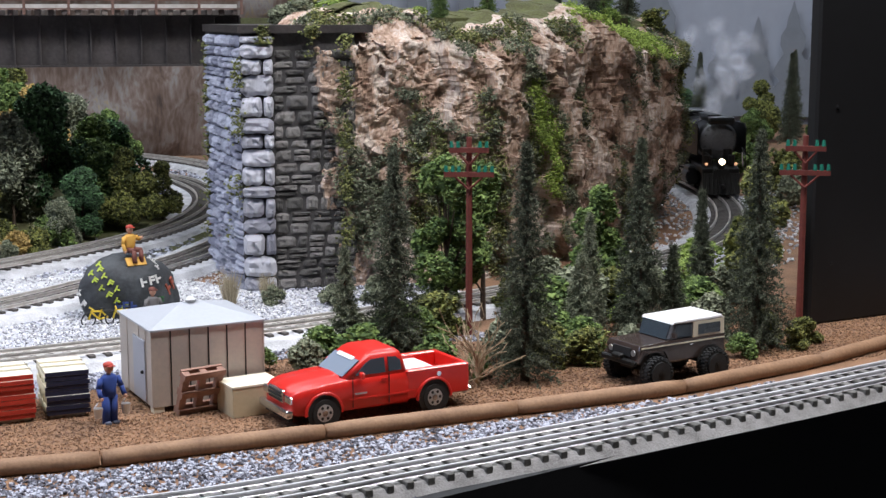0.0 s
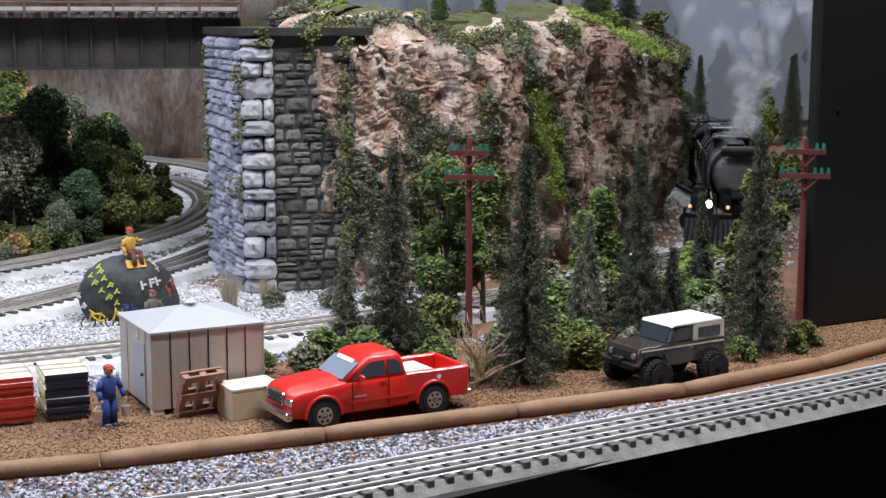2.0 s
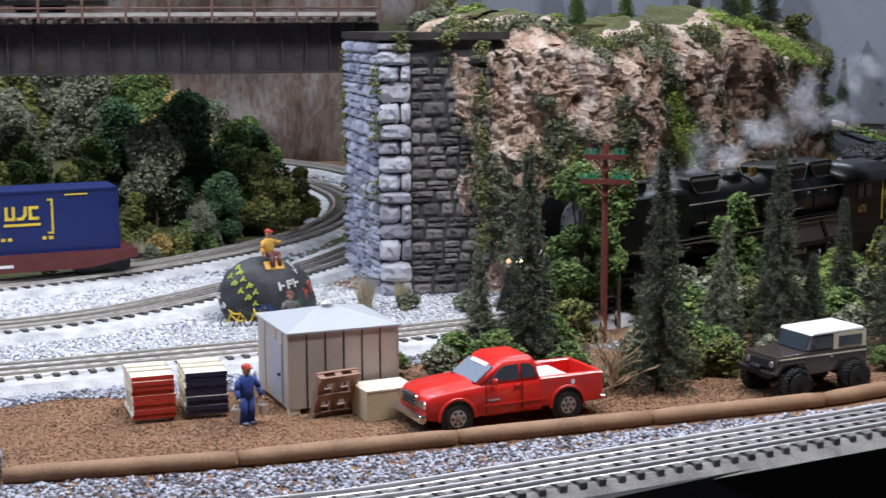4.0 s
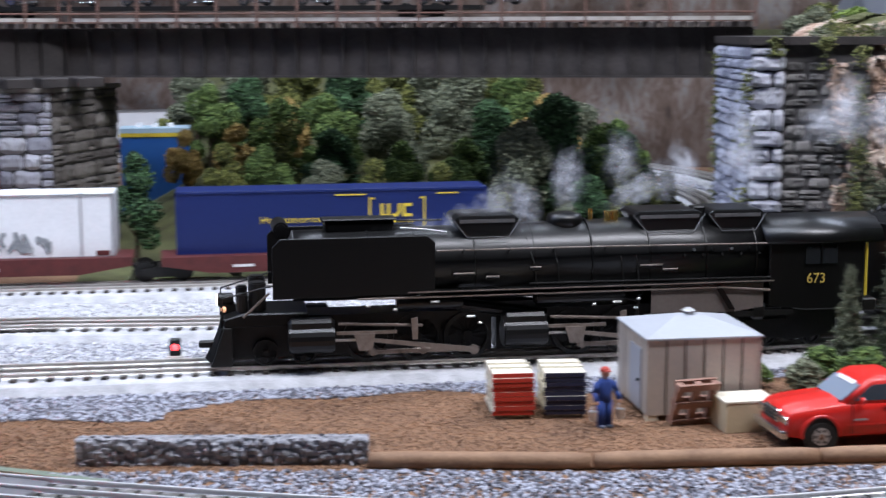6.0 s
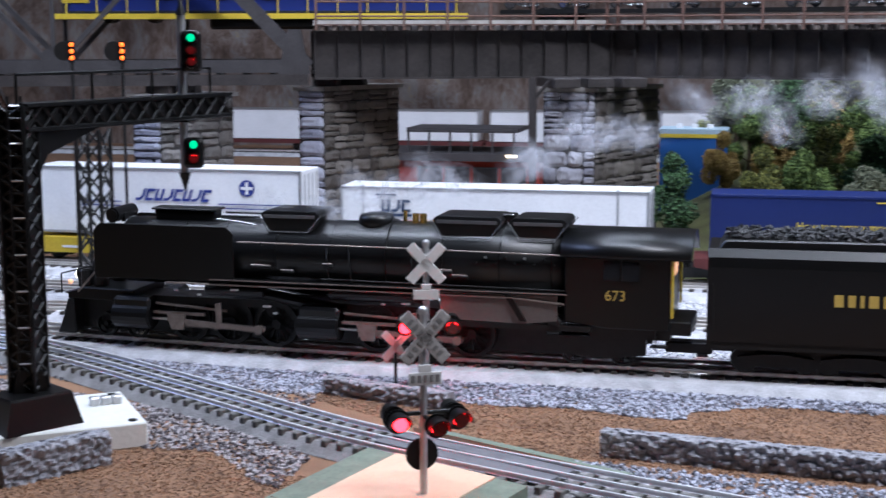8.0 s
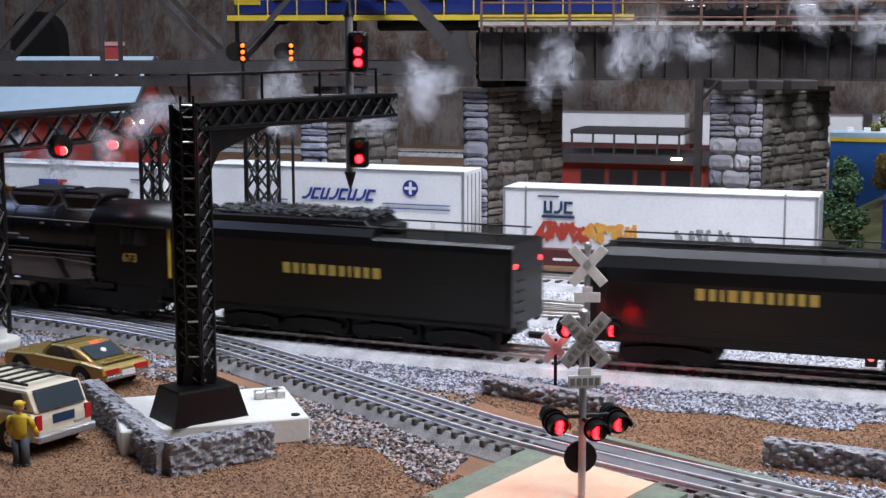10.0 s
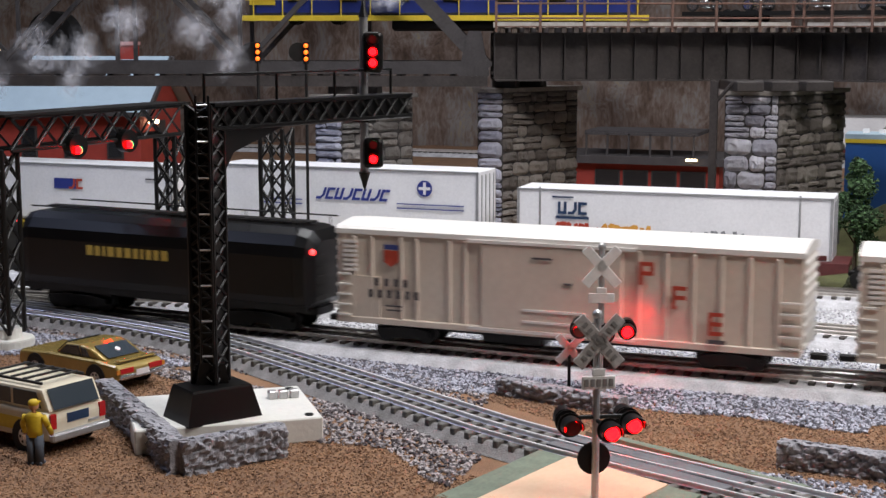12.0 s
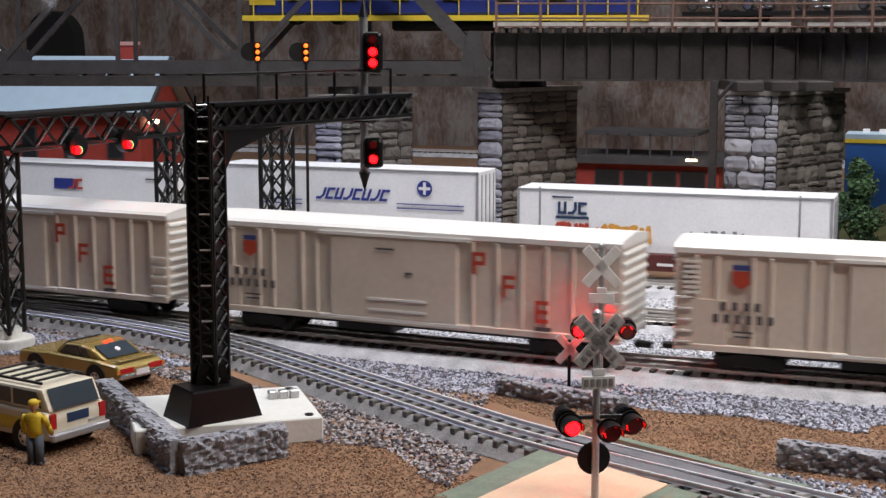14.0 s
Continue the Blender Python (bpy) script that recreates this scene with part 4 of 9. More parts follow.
    part("feedwater_heater", rod(0.006, (X(0.066), -0.018, zc + 0.029), (X(0.066), 0.018, zc + 0.029), 18, bevel=0.0015), "boiler_black", t)
    for u0, u1 in ((0.195, 0.245), (0.335, 0.39), (0.395, 0.44)):
        part("sand_dome", prism([(X(u0), zc + 0.034), (X(u0 + 0.008), zc + 0.022), (X(u0 + 0.012), zc + 0.0195), (X(u1 - 0.012), zc + 0.0195), (X(u1 - 0.006), zc + 0.022), (X(u1), zc + 0.034), (X(u1 - 0.004), zc + 0.037), (X(u0 + 0.004), zc + 0.037)], 0.041, bevel=0.0022, seg=2), "boiler_black", t)
        # paler strips and lines draw the bright highlight along the dome edges
        for sy in (-1, 1):
            part("dome_rim", prism([(X(u0 + 0.004), zc + 0.0315), (X(u0 + 0.004), zc + 0.0340), (X(u1 - 0.004), zc + 0.0340), (X(u1 - 0.004), zc + 0.0315)], 0.0012), "smokebox", t, m=pose(0, sy * 0.0209, 0))
            tube_along("dome_edge", [(X(u0 - 0.001), sy * 0.0205, zc + 0.034), (X(u0 + 0.009), sy * 0.0240, zc + 0.0212), (X(u1 - 0.009), sy * 0.0240, zc + 0.0212), (X(u1 + 0.001), sy * 0.0205, zc + 0.034)], 0.0004, "smokebox", t)
    for u in (0.25, 0.268, 0.318, 0.33):
        for sy in (-1, 1):
            tube_along("sand_pipe", [(X(u), sy * 0.020, zc + 0.020), (X(u + 0.004), sy * 0.0305, zc + 0.002), (X(u + 0.006), sy * 0.0315, zc - 0.016)], 0.0006, "steel_dark", t)
    for i in range(9):
        for sy in (-1, 1):
            part("washout_plug", rod(0.0011, (X(0.372 + 0.0075 * i), sy * 0.0290, zc + (0.008 if i % 2 else 0.004)), (X(0.372 + 0.0075 * i), sy * 0.0312, zc + (0.0085 if i % 2 else 0.0045)), 6), "steel_bright" if i % 4 == 1 else "steel_dark", t)
    for u, w, z in ((0.20, 0.016, 0.064), (0.222, 0.010, 0.061), (0.345, 0.018, 0.066), (0.36, 0.012, 0.0625), (0.255, 0.008, 0.067)):
        for sy in (-1, 1):
            part("check_valve", box(w, 0.004, 0.0022, X(u), sy * 0.030, z, bevel=0.0006), "steel_dark", t)
            part("valve_stem", rod(0.0005, (X(u) - w / 2, sy * 0.0324, z + 0.003), (X(u) + w / 2, sy * 0.0324, z + 0.003), 5), "rod_steel", t)
    for i, (u, z) in enumerate(((0.205, 0.034), (0.212, 0.029), (0.300, 0.040), (0.318, 0.041), (0.335, 0.043), (0.333, 0.036), (0.352, 0.029), (0.128, 0.044), (0.148, 0.041), (0.178, 0.046))):
        for sy in (-1, 1):
            part("oil_cup", box(0.0035 if i % 3 else 0.007, 0.002, 0.0016, X(u), sy * 0.033, z, bevel=0.0004), "steel_bright", t, "bright steel fitting")
    part("steam_dome", loft([[(X(0.285) + a[0] * k, a[1] * k, zc + h) for a in [(0.014 * math.cos(2 * math.pi * i / 20), 0.014 * math.sin(2 * math.pi * i / 20)) for i in range(20)]] for k, h in ((1, 0.022), (1, 0.031), (0.9, 0.034), (0.5, 0.0355))]), "boiler_black", t, smooth=True)
    part("safety_valve", rod(0.0028, (X(0.318), -0.004, zc + 0.028), (X(0.318), -0.004, zc + 0.036), 10), "brass", t, "brass safety valve")
    part("safety_valve", rod(0.0028, (X(0.324), -0.004, zc + 0.028), (X(0.324), -0.004, zc + 0.036), 10), "brass", t, "brass safety valve")
    part("whistle", rod(0.0018, (X(0.307), 0.004, zc + 0.028), (X(0.307), 0.004, zc + 0.037), 8), "brass", t, "brass whistle")
    part("turret", box(0.010, 0.012, 0.010, X(0.392), 0, zc + 0.028, bevel=0.001), "boiler_black", t)
    tube_along("pipe", [(X(0.155), -0.012, zc + 0.028), (X(0.175), -0.014, zc + 0.0265), (X(0.19), -0.016, zc + 0.0245)], 0.0008, "steel_bright", t)
    tube_along("pipe", [(X(0.155), 0.006, zc + 0.031), (X(0.19), 0.006, zc + 0.031)], 0.0008, "steel_dark", t)
    # cab
    cab = part("cab", prism([(X(0.44), 0.034), (X(0.44), 0.086), (X(0.518), 0.083), (X(0.518), 0.030), (X(0.47), 0.030)], 0.0645, bevel=0.001), "black_paint", t)
    part("cab_roof", loft([[(X(u), y, z) for y, z in ((-0.0355, 0.0835), (-0.030, 0.092), (-0.018, 0.099), (0, 0.1015), (0.018, 0.099), (0.030, 0.092), (0.0355, 0.0835), (0.0345, 0.082), (0, 0.0985), (-0.0345, 0.082))] for u in (0.437, 0.533)]), "boiler_black", t, smooth=True)
    for sy, rz in ((-1, 0), (1, 180)):
        w = part("cab_window", box(0.026, 0.0008, 0.014, 0, 0, 0), "dark_glass", t, m=pose(X(0.482), sy * 0.0328, 0.066))
        part("window_frame", box(0.0012, 0.0016, 0.015, 0, 0, 0), "black_paint", t, m=pose(X(0.482), sy * 0.0333, 0.066))
        letters("673", 0.0105, "gold_paint", t, side(X(0.478), sy * 0.0329, 0.0545, rz), "number", "yellow painted number")
        tube_along("handrail", [(X(0.5195), sy * 0.032, 0.04), (X(0.5195), sy * 0.032, 0.082)], 0.0012, "yellow_paint", t, label="yellow grab rail")
        part("cab_step", box(0.012, 0.008, 0.001, X(0.51), sy * 0.029, 0.018), "steel_dark", t)
        tube_along("ladder", [(X(0.508), sy * 0.032, 0.03), (X(0.508), sy * 0.032, 0.016)], 0.0007, "steel_dark", t)
    part("cab_lamp", box(0.001, 0.02, 0.008, 0, 0, 0), "lamp_dim", t, m=pose(X(0.5186), 0, 0.068))
    # pilot deck, pilot, headlight
    part("pilot_deck", prism([(X(0.012), 0.030), (X(0.012), 0.036), (X(0.03), 0.040), (X(0.085), 0.040), (X(0.085), 0.030)], 0.05, bevel=0.001), "black_paint", t)
    pil = part("pilot", prism([(X(-0.002), 0.002), (X(0.002), 0.008), (X(0.012), 0.030), (X(0.02), 0.030), (X(0.02), 0.002)], 0.05, bevel=0.0006), "steel_dark", t)
    for i in range(9):
        y = (i - 4) * 0.0055
        part("pilot_bar", rod(0.0011, (X(-0.006 + abs(i - 4) * 0.0016), y, 0.003), (X(0.010), y * 0.9, 0.028), 6), "steel_dark", t)
    part("headlight", rod(0.0052, (X(0.006), 0, 0.0465), (X(0.022), 0, 0.0465), 18, bevel=0.0008), "black_paint", t)
    part("headlight_lens", rod(0.0042, (X(0.0052), 0, 0.0465), (X(0.0066), 0, 0.0465), 16), "lamp_warm", t, "lit warm white headlight")
    part("headlight_bracket", box(0.012, 0.008, 0.008, X(0.016), 0, 0.036), "steel_dark", t)
    for sy in (-1, 1):
        part("air_pump", rod(0.0065, (X(0.045), sy * 0.014, 0.04), (X(0.045), sy * 0.014, 0.062), 14, bevel=0.001), "steel_dark", t)
        part("air_pump", rod(0.0045, (X(0.030), sy * 0.017, 0.04), (X(0.030), sy * 0.017, 0.054), 12, bevel=0.001), "steel_dark", t)
        part("marker_lamp", ball(0.0022, X(0.012), sy * 0.020, 0.043, 2), "lamp_dim", t)
        tube_along("handrail", [(X(0.01), sy * 0.023, 0.036), (X(0.01), sy * 0.023, 0.052), (X(0.06), sy * 0.029, 0.062)], 0.0006, "steel_dark", t)
        tube_along("ladder", [(X(0.03), sy * 0.024, 0.038), (X(0.055), sy * 0.028, 0.056)], 0.0009, "rod_steel", t)
    coupler(t, X(-0.004), 0.014)
    # frames, cylinders, wheels and rods
    part("frame", box(0.205, 0.020, 0.030, X(0.332), 0, 0.005), "steel_dark", t)
    unit = part("front_engine_frame", box(0.205, 0.022, 0.030, X(0.123), 0, 0.005), "steel_dark", t)
    part("drawbar", box(0.035, 0.014, 0.008, X(0.530), 0, 0.010, bevel=0.001), "steel_dark", t)
    part("apron_plate", box(0.016, 0.050, 0.010, X(0.525), 0, 0.026, bevel=0.001), "steel_dark", t)
    part("cab_floor_frame", box(0.060, 0.052, 0.012, X(0.488), 0, 0.022), "steel_dark", t)
    part("frame", box(0.44, 0.03, 0.006, X(0.27), 0, 0.030), "steel_dark", t)
    drv, small = wheel_mesh(0.0178, 14), wheel_mesh(0.0095, 8)
    for u in (0.052, 0.082):
        for sy in (-1, 1):
            DRIVERS.append((part("wheel", small, "steel_dark", t, m=pose(X(u), sy * 0.0145, 0.0095)), X(u), sy * 0.0145, 0.0095))
    for u in (0.445, 0.482):
        for sy in (-1, 1):
            DRIVERS.append((part("wheel", small, "steel_dark", t, m=pose(X(u), sy * 0.0145, 0.0105)), X(u), sy * 0.0145, 0.0095))
    part("trailing_frame", prism([(X(0.425), 0.010), (X(0.425), 0.022), (X(0.50), 0.022), (X(0.50), 0.010), (X(0.465), 0.006)], 0.004), "steel_dark", t, m=pose(0, -0.021, 0))
    part("trailing_frame", prism([(X(0.425), 0.010), (X(0.425), 0.022), (X(0.50), 0.022), (X(0.50), 0.010), (X(0.465), 0.006)], 0.004), "steel_dark", t, m=pose(0, 0.021, 0))
    for base in (0.062, 0.222):
        for sy in (-1, 1):
            part("cylinder", rod(0.0105, (X(base + 0.008), sy * 0.0275, 0.021), (X(base + 0.042), sy * 0.0275, 0.021), 20, bevel=0.0012), "boiler_black", t)
            part("valve_chest", box(0.034, 0.013, 0.012, X(base + 0.025), sy * 0.0275, 0.024, bevel=0.0025), "boiler_black", t)
            part("crosshead_guide", box(0.045, 0.003, 0.0022, X(base + 0.066), sy * 0.029, 0.0235), "rod_steel", t)
            part("crosshead", prism([(X(base + 0.060), 0.012), (X(base + 0.056), 0.024), (X(base + 0.072), 0.024), (X(base + 0.07), 0.012)], 0.003), "rod_steel", t, m=pose(0, sy * 0.0305, 0))
            part("piston_rod", rod(0.0011, (X(base + 0.042), sy * 0.029, 0.0195), (X(base + 0.064), sy * 0.029, 0.0195), 6), "steel_bright", t)
            part("radius_rod", rod(0.0011, (X(base + 0.045), sy * 0.029, 0.0315), (X(base + 0.108), sy * 0.029, 0.0285), 6), "rod_steel", t)
            part("link", prism([(X(base + 0.100), 0.019), (X(base + 0.099), 0.034), (X(base + 0.104), 0.035), (X(base + 0.104), 0.019)], 0.002), "rod_steel", t, m=pose(0, sy * 0.031, 0))
            for k in range(3):
                u = base + 0.068 + k * 0.038
                DRIVERS.append((part("driving_wheel", drv, "steel_dark", t, m=pose(X(u), sy * 0.0145, 0.0178)), X(u), sy * 0.0145, 0.0178))
            ROD_SETS.append((t, X(base + 0.068), sy * 0.0265, X(base + 0.064)))
    swing = {"pilot_deck", "pilot", "pilot_bar", "headlight", "headlight_lens", "headlight_bracket", "air_pump", "marker_lamp", "coupler", "cylinder", "valve_chest", "crosshead_guide", "crosshead", "piston_rod", "radius_rod", "link", "wheel", "driving_wheel"}
    # the superstructure sits low over the wheels
    low = lambda z: z if z < 0.032 else 0.032 + (z - 0.032) * 0.97
    for ob in t.children:
        if ob.name.startswith(("wheel", "driving_wheel")):
            continue
        loc, q, _ = ob.matrix_basis.decompose()
        if q.angle < 0.001:
            for v in ob.data.vertices:
                v.co.z = low(v.co.z + loc.z) - loc.z
        else:
            ob.location.z = low(loc.z)
    for ob in list(t.children):
        c = ob.matrix_basis @ (sum((Vector(b) for b in ob.bound_box), Vector()) / 8)
        if ob.name.split(".")[0] in swing and c.x < X(0.205):
            ob.parent = unit
    SWING.append((unit, X(0.212)))
    return t


ROD_SETS = []
RODS = []
SWING = []
loco = engine()
SHORT = 0.96
shorten(loco, SHORT)
DRIVERS = [(ob, x * SHORT, y, r) for ob, x, y, r in DRIVERS]
ROD_SETS = [(ob, x0 * SHORT, y, xc * SHORT) for ob, x0, y, xc in ROD_SETS]
SWING = [(ob, p * SHORT) for ob, p in SWING]
for owner, x0, y, xc in ROD_SETS:
    cr = prism([(-0.004, -0.0018), (-0.004, 0.0018), (0.077, 0.0018), (0.077, -0.0018)], 0.0016, bevel=0.0005)
    for k in range(3):
        rod(0.0028, (k * 0.0365, -0.0012, 0), (k * 0.0365, 0.0012, 0), 10, bm=cr)
    owner = SWING[0][0] if x0 < -0.08 else owner
    RODS.append((part("coupling_rod", cr, "rod_steel", owner, m=pose(x0, y, 0.0178)), "couple", x0, y, xc))
    mr = prism([(0, -0.0013), (0, 0.0013), (0.0768, 0.002), (0.0768, -0.002)], 0.0016)
    rod(0.0034, (0.0768, -0.0014, 0), (0.0768, 0.0014, 0), 12, bm=mr)
    RODS.append((part("main_rod", mr, "rod_steel", owner, m=pose(xc, y * 1.14, 0.0195)), "main", x0, y, xc))


def tender(length, label, coal):
    t = thing("tender", pose(0, 0, 0), label, "tender")
    h = length / 2
    if coal:
        sec = [(-0.0325, 0.022), (-0.0325, 0.070), (-0.0315, 0.076), (-0.027, 0.081), (0.027, 0.081), (0.0315, 0.076), (0.0325, 0.070), (0.0325, 0.022)]
        part("body", loft([[(x, y, z) for y, z in sec] for x in (-h, h * 0.17)]), "boiler_black", t)
        sec = [(-0.0325, 0.022), (-0.0325, 0.070), (-0.0318, 0.074), (-0.029, 0.076), (0.029, 0.076), (0.0318, 0.074), (0.0325, 0.070), (0.0325, 0.022)]
        part("water_tank", loft([[(x, y, z) for y, z in sec] for x in (h * 0.17, h)]), "boiler_black", t)
        part("coal_bunker", prism([(-h + 0.004, 0.078), (-h + 0.012, 0.086), (h * 0.1, 0.0865), (h * 0.17, 0.079)], 0.05, bevel=0.001), "boiler_black", t)
        rng = np.random.default_rng(4)
        n = 900
        x = rng.uniform(-h + 0.012, h * 0.12, n)
        c = np.stack([x, rng.uniform(-0.022, 0.022, n), 0.086 + rng.uniform(0, 0.004, n)], 1)
        tagged(chips("coal", c, rng.uniform(0.0012, 0.003, n), "coal", t, seed=3), kind="stuff")
        part("coal_hatch", box(0.014, 0.02, 0.006, h * 0.2, 0, 0.077, bevel=0.001), "steel_dark", t)
    else:
        sec = [(-0.0315, 0.020), (-0.0325, 0.030), (-0.0325, 0.058), (-0.031, 0.066), (-0.026, 0.073), (-0.018, 0.0775), (0.018, 0.0775), (0.026, 0.073), (0.031, 0.066), (0.0325, 0.058), (0.0325, 0.030), (0.0315, 0.020)]
        k = [0.72, 0.94, 1, 1, 0.94, 0.72]
        part("body", loft([[(x, y * s, 0.045 + (z - 0.045) * s) for y, z in sec] for x, s in zip((-h, -h + 0.006, -h + 0.016, h - 0.016, h - 0.006, h), k)]), "boiler_black", t)
        part("manhole", rod(0.010, (0.02, 0, 0.077), (0.02, 0, 0.082), 18, bevel=0.001), "steel_dark", t)
        part("walkway", box(length * 0.9, 0.012, 0.0015, 0, 0, 0.079), "steel_dark", t)
    for sy in (-1, 1):
        tube_along("handrail", [(-h * 0.1 if coal else -h * 0.9, sy * 0.026, 0.082), (h * 0.95, sy * 0.026, 0.082)], 0.0006, "steel_dark", t)
        for s in (0.1, 0.35, 0.6, 0.9):
            part("stanchion", rod(0.0005, (h * s, sy * 0.026, 0.074), (h * s, sy * 0.026, 0.082), 5), "steel_dark", t)
        part("side_sill", box(length * 0.98, 0.003, 0.005, 0, sy * 0.031, 0.0195), "steel_dark", t)
        bars([0.0062, 0.0050, 0.0026, 0.0066, 0.0058, 0.0062, 0.0048, 0.0026, 0.0050, 0.0048, 0.0064], 0.0072, 0.0032, "gold_paint", t, -0.012 if coal else -0.03, sy * 0.0327, 0.052, "emblem", "row of gold painted block shapes")
        part("marker_lamp", ball(0.0022, h - 0.001, sy * 0.026, 0.062, 2), "lamp_red", t, "lit red marker lamp")
        for u in (-h, h):
            tube_along("grab_rail", [(u * 0.97, sy * 0.0335, 0.03), (u * 0.97, sy * 0.0335, 0.06)], 0.0006, "steel_dark", t)
    for i in range(6):
        part("rung", rod(0.0006, (h + 0.0015, -0.024, 0.024 + 0.007 * i), (h + 0.0015, -0.012, 0.024 + 0.007 * i), 5), "steel_dark", t)
    part("frame", box(length * 0.97, 0.026, 0.006, 0, 0, 0.014), "steel_dark", t)
    truck(t, -h * 0.66, 0.0095, 0.042)
    truck(t, -h * 0.25 if coal else -h * 0.58, 0.0095, 0.042)
    truck(t, h * 0.2 if coal else h * 0.58, 0.0095, 0.042)
    truck(t, h * 0.66, 0.0095, 0.042)
    coupler(t, -h - 0.007)
    coupler(t, h + 0.007)
    return t


tender_a = tender(0.288, "black coal tender with gold block lettering and coal load", True)
tender_b = tender(0.315, "black rounded auxiliary water tender with gold block lettering", False)
shorten(tender_a, 0.972)
shorten(tender_b, 0.957)
heighten(tender_a, 1.15)
heighten(tender_b, 1.15)

M["reefer"] = mat("reefer", (0.68, 0.60, 0.51), 0.28, second=(0.59, 0.51, 0.43), scale=25, grain=200)
M["reefer_roof"] = mat("reefer_roof", (0.80, 0.78, 0.74), 0.4, second=(0.72, 0.70, 0.66), scale=25)
M["letter_red"] = mat("letter_red", (0.50, 0.06, 0.03), 0.5)
M["letter_dark"] = mat("letter_dark", (0.10, 0.085, 0.09), 0.6)
M["shield_blue"] = mat("shield_blue", (0.04, 0.06, 0.22), 0.5)


def reefer():
    t = thing("boxcar", pose(0, 0, 0), "cream-white refrigerator boxcar with ribbed sides and corrugated ends", "boxcar", "boxcars of the train")
    h = 0.18
    part("body", box(2 * h, 0.062, 0.066, 0, 0, 0.018, bevel=0.001), "reefer", t)
    roof = loft([[(x, y, z) for y, z in ((-0.0325, 0.082), (-0.0325, 0.0855), (-0.030, 0.0875), (0, 0.0905), (0.030, 0.0875), (0.0325, 0.0855), (0.0325, 0.082))] for x in (-h - 0.001, h + 0.001)])
    part("roof", roof, "reefer_roof", t, "white roof sheet")
    for sy, rz in ((-1, 0), (1, 180)):
        y = sy * 0.0316
        for u in (-0.165, -0.150, -0.125, -0.112, -0.085, -0.072, 0.063, 0.083, 0.103, 0.123, 0.143, 0.163):
            part("rib", box(0.0032, 0.0022, 0.061, 0, 0, 0, bevel=0.0007), "reefer", t, m=pose(u, y, 0.020))
        part("side_sill", box(2 * h, 0.003, 0.005, 0, 0, 0, bevel=0.0006), "reefer", t, m=pose(0, y, 0.0165))
        door = part("door", box(0.11, 0.0035, 0.060, 0, 0, 0, bevel=0.001), "reefer", t, m=pose(-0.004, y, 0.0205))
        part("door_rail", box(0.13, 0.003, 0.0022, 0, sy * 0.001, 0.060), "reefer_roof", door)
        part("door_rail", box(0.13, 0.003, 0.0022, 0, sy * 0.001, -0.002), "reefer_roof", door)
        part("locking_bar", box(0.05, 0.003, 0.0016, 0.004, sy * 0.001, 0.014), "reefer_roof", door)
        part("locking_bar", box(0.05, 0.003, 0.0016, 0.004, sy * 0.001, 0.006), "reefer_roof", door)
        part("latch", box(0.006, 0.002, 0.0015, 0.014, sy * 0.0017, 0.034), "letter_dark", door)
        part("louvre_panel", box(0.034, 0.002, 0.03, 0, 0, 0), "reefer", t, m=pose(-h + 0.02, y, 0.0215))
        for i in range(7):
            part("louvre", box(0.012, 0.0012, 0.0018, 0, 0, 0), "reefer_roof", t, m=pose(-h + 0.012, y + sy * 0.0008, 0.055 + i * 0.0034))
        for i in range(5):
            part("rung", box(0.011, 0.0015, 0.0012, 0, 0, 0), "reefer_roof", t, m=pose(-h + 0.007, y + sy * 0.0018, 0.022 + i * 0.0075))
            part("rung", box(0.014, 0.0015, 0.0012, 0, 0, 0), "reefer_roof", t, m=pose(h - 0.008, y + sy * 0.0018, 0.022 + i * 0.0075))
        o = y + sy * 0.0014
        for dx, dz, seed in ((0.069, 0.0665, 1), (0.0935, 0.0515, 2), (0.120, 0.0355, 0)):
            bm = bmesh.new()
            box(0.0028, 0.0005, 0.0155, -0.004, 0, -0.0078, bm=bm)
            box(0.0105, 0.0005, 0.0028, 0, 0.0001, 0.005, bm=bm)
            box(0.0095, 0.0005, 0.0028, 0, 0.0001, -0.0014, bm=bm)
            if seed == 0:
                box(0.0105, 0.0005, 0.0028, 0, 0.0002, -0.0078, bm=bm)
            if seed == 1:
                box(0.0028, 0.0005, 0.0092, 0.004, 0.0002, -0.0014, bm=bm)
            part("emblem", bm, "letter_red", t, "large red block shape", m=pose(dx, o + sy * 0.0012, dz, 0, 0, rz))
        part("emblem", prism([(-0.006, 0.006), (-0.006, 0.0095), (0.006, 0.0095), (0.006, 0.006)], 0.0005), "shield_blue", t, m=pose(-0.133, o, 0.066))
        part("emblem", prism([(-0.006, 0.0055), (0.006, 0.0055), (0.006, -0.003), (0, -0.0065), (-0.006, -0.003)], 0.0005), "letter_red", t, m=pose(-0.133, o, 0.066))
        bars([0.0035] * 4, 0.0055, 0.0045, "letter_dark", t, -0.133, o, 0.048)
        bars([0.0035] * 6, 0.0058, 0.0042, "letter_dark", t, -0.131, o, 0.0395)
        bars([0.013], 0.003, 0.001, "letter_dark", t, 0.121, o + sy * 0.0012, 0.0235)
        bars([0.014], 0.0012, 0.001, "letter_dark", t, -0.131, o, 0.031)
        bars([0.012], 0.0012, 0.001, "letter_dark", t, -0.131, o, 0.028)
        bars([0.016], 0.0014, 0.001, "letter_dark", t, -0.010, sy * 0.0342, 0.072)
    for u in (-1, 1):
        for i in range(9):
            part("end_rib", rod(0.0019, (u * h, -0.029, 0.023 + i * 0.0068), (u * h, 0.029, 0.023 + i * 0.0068), 8), "reefer_roof", t)
        truck(t, u * 0.128)
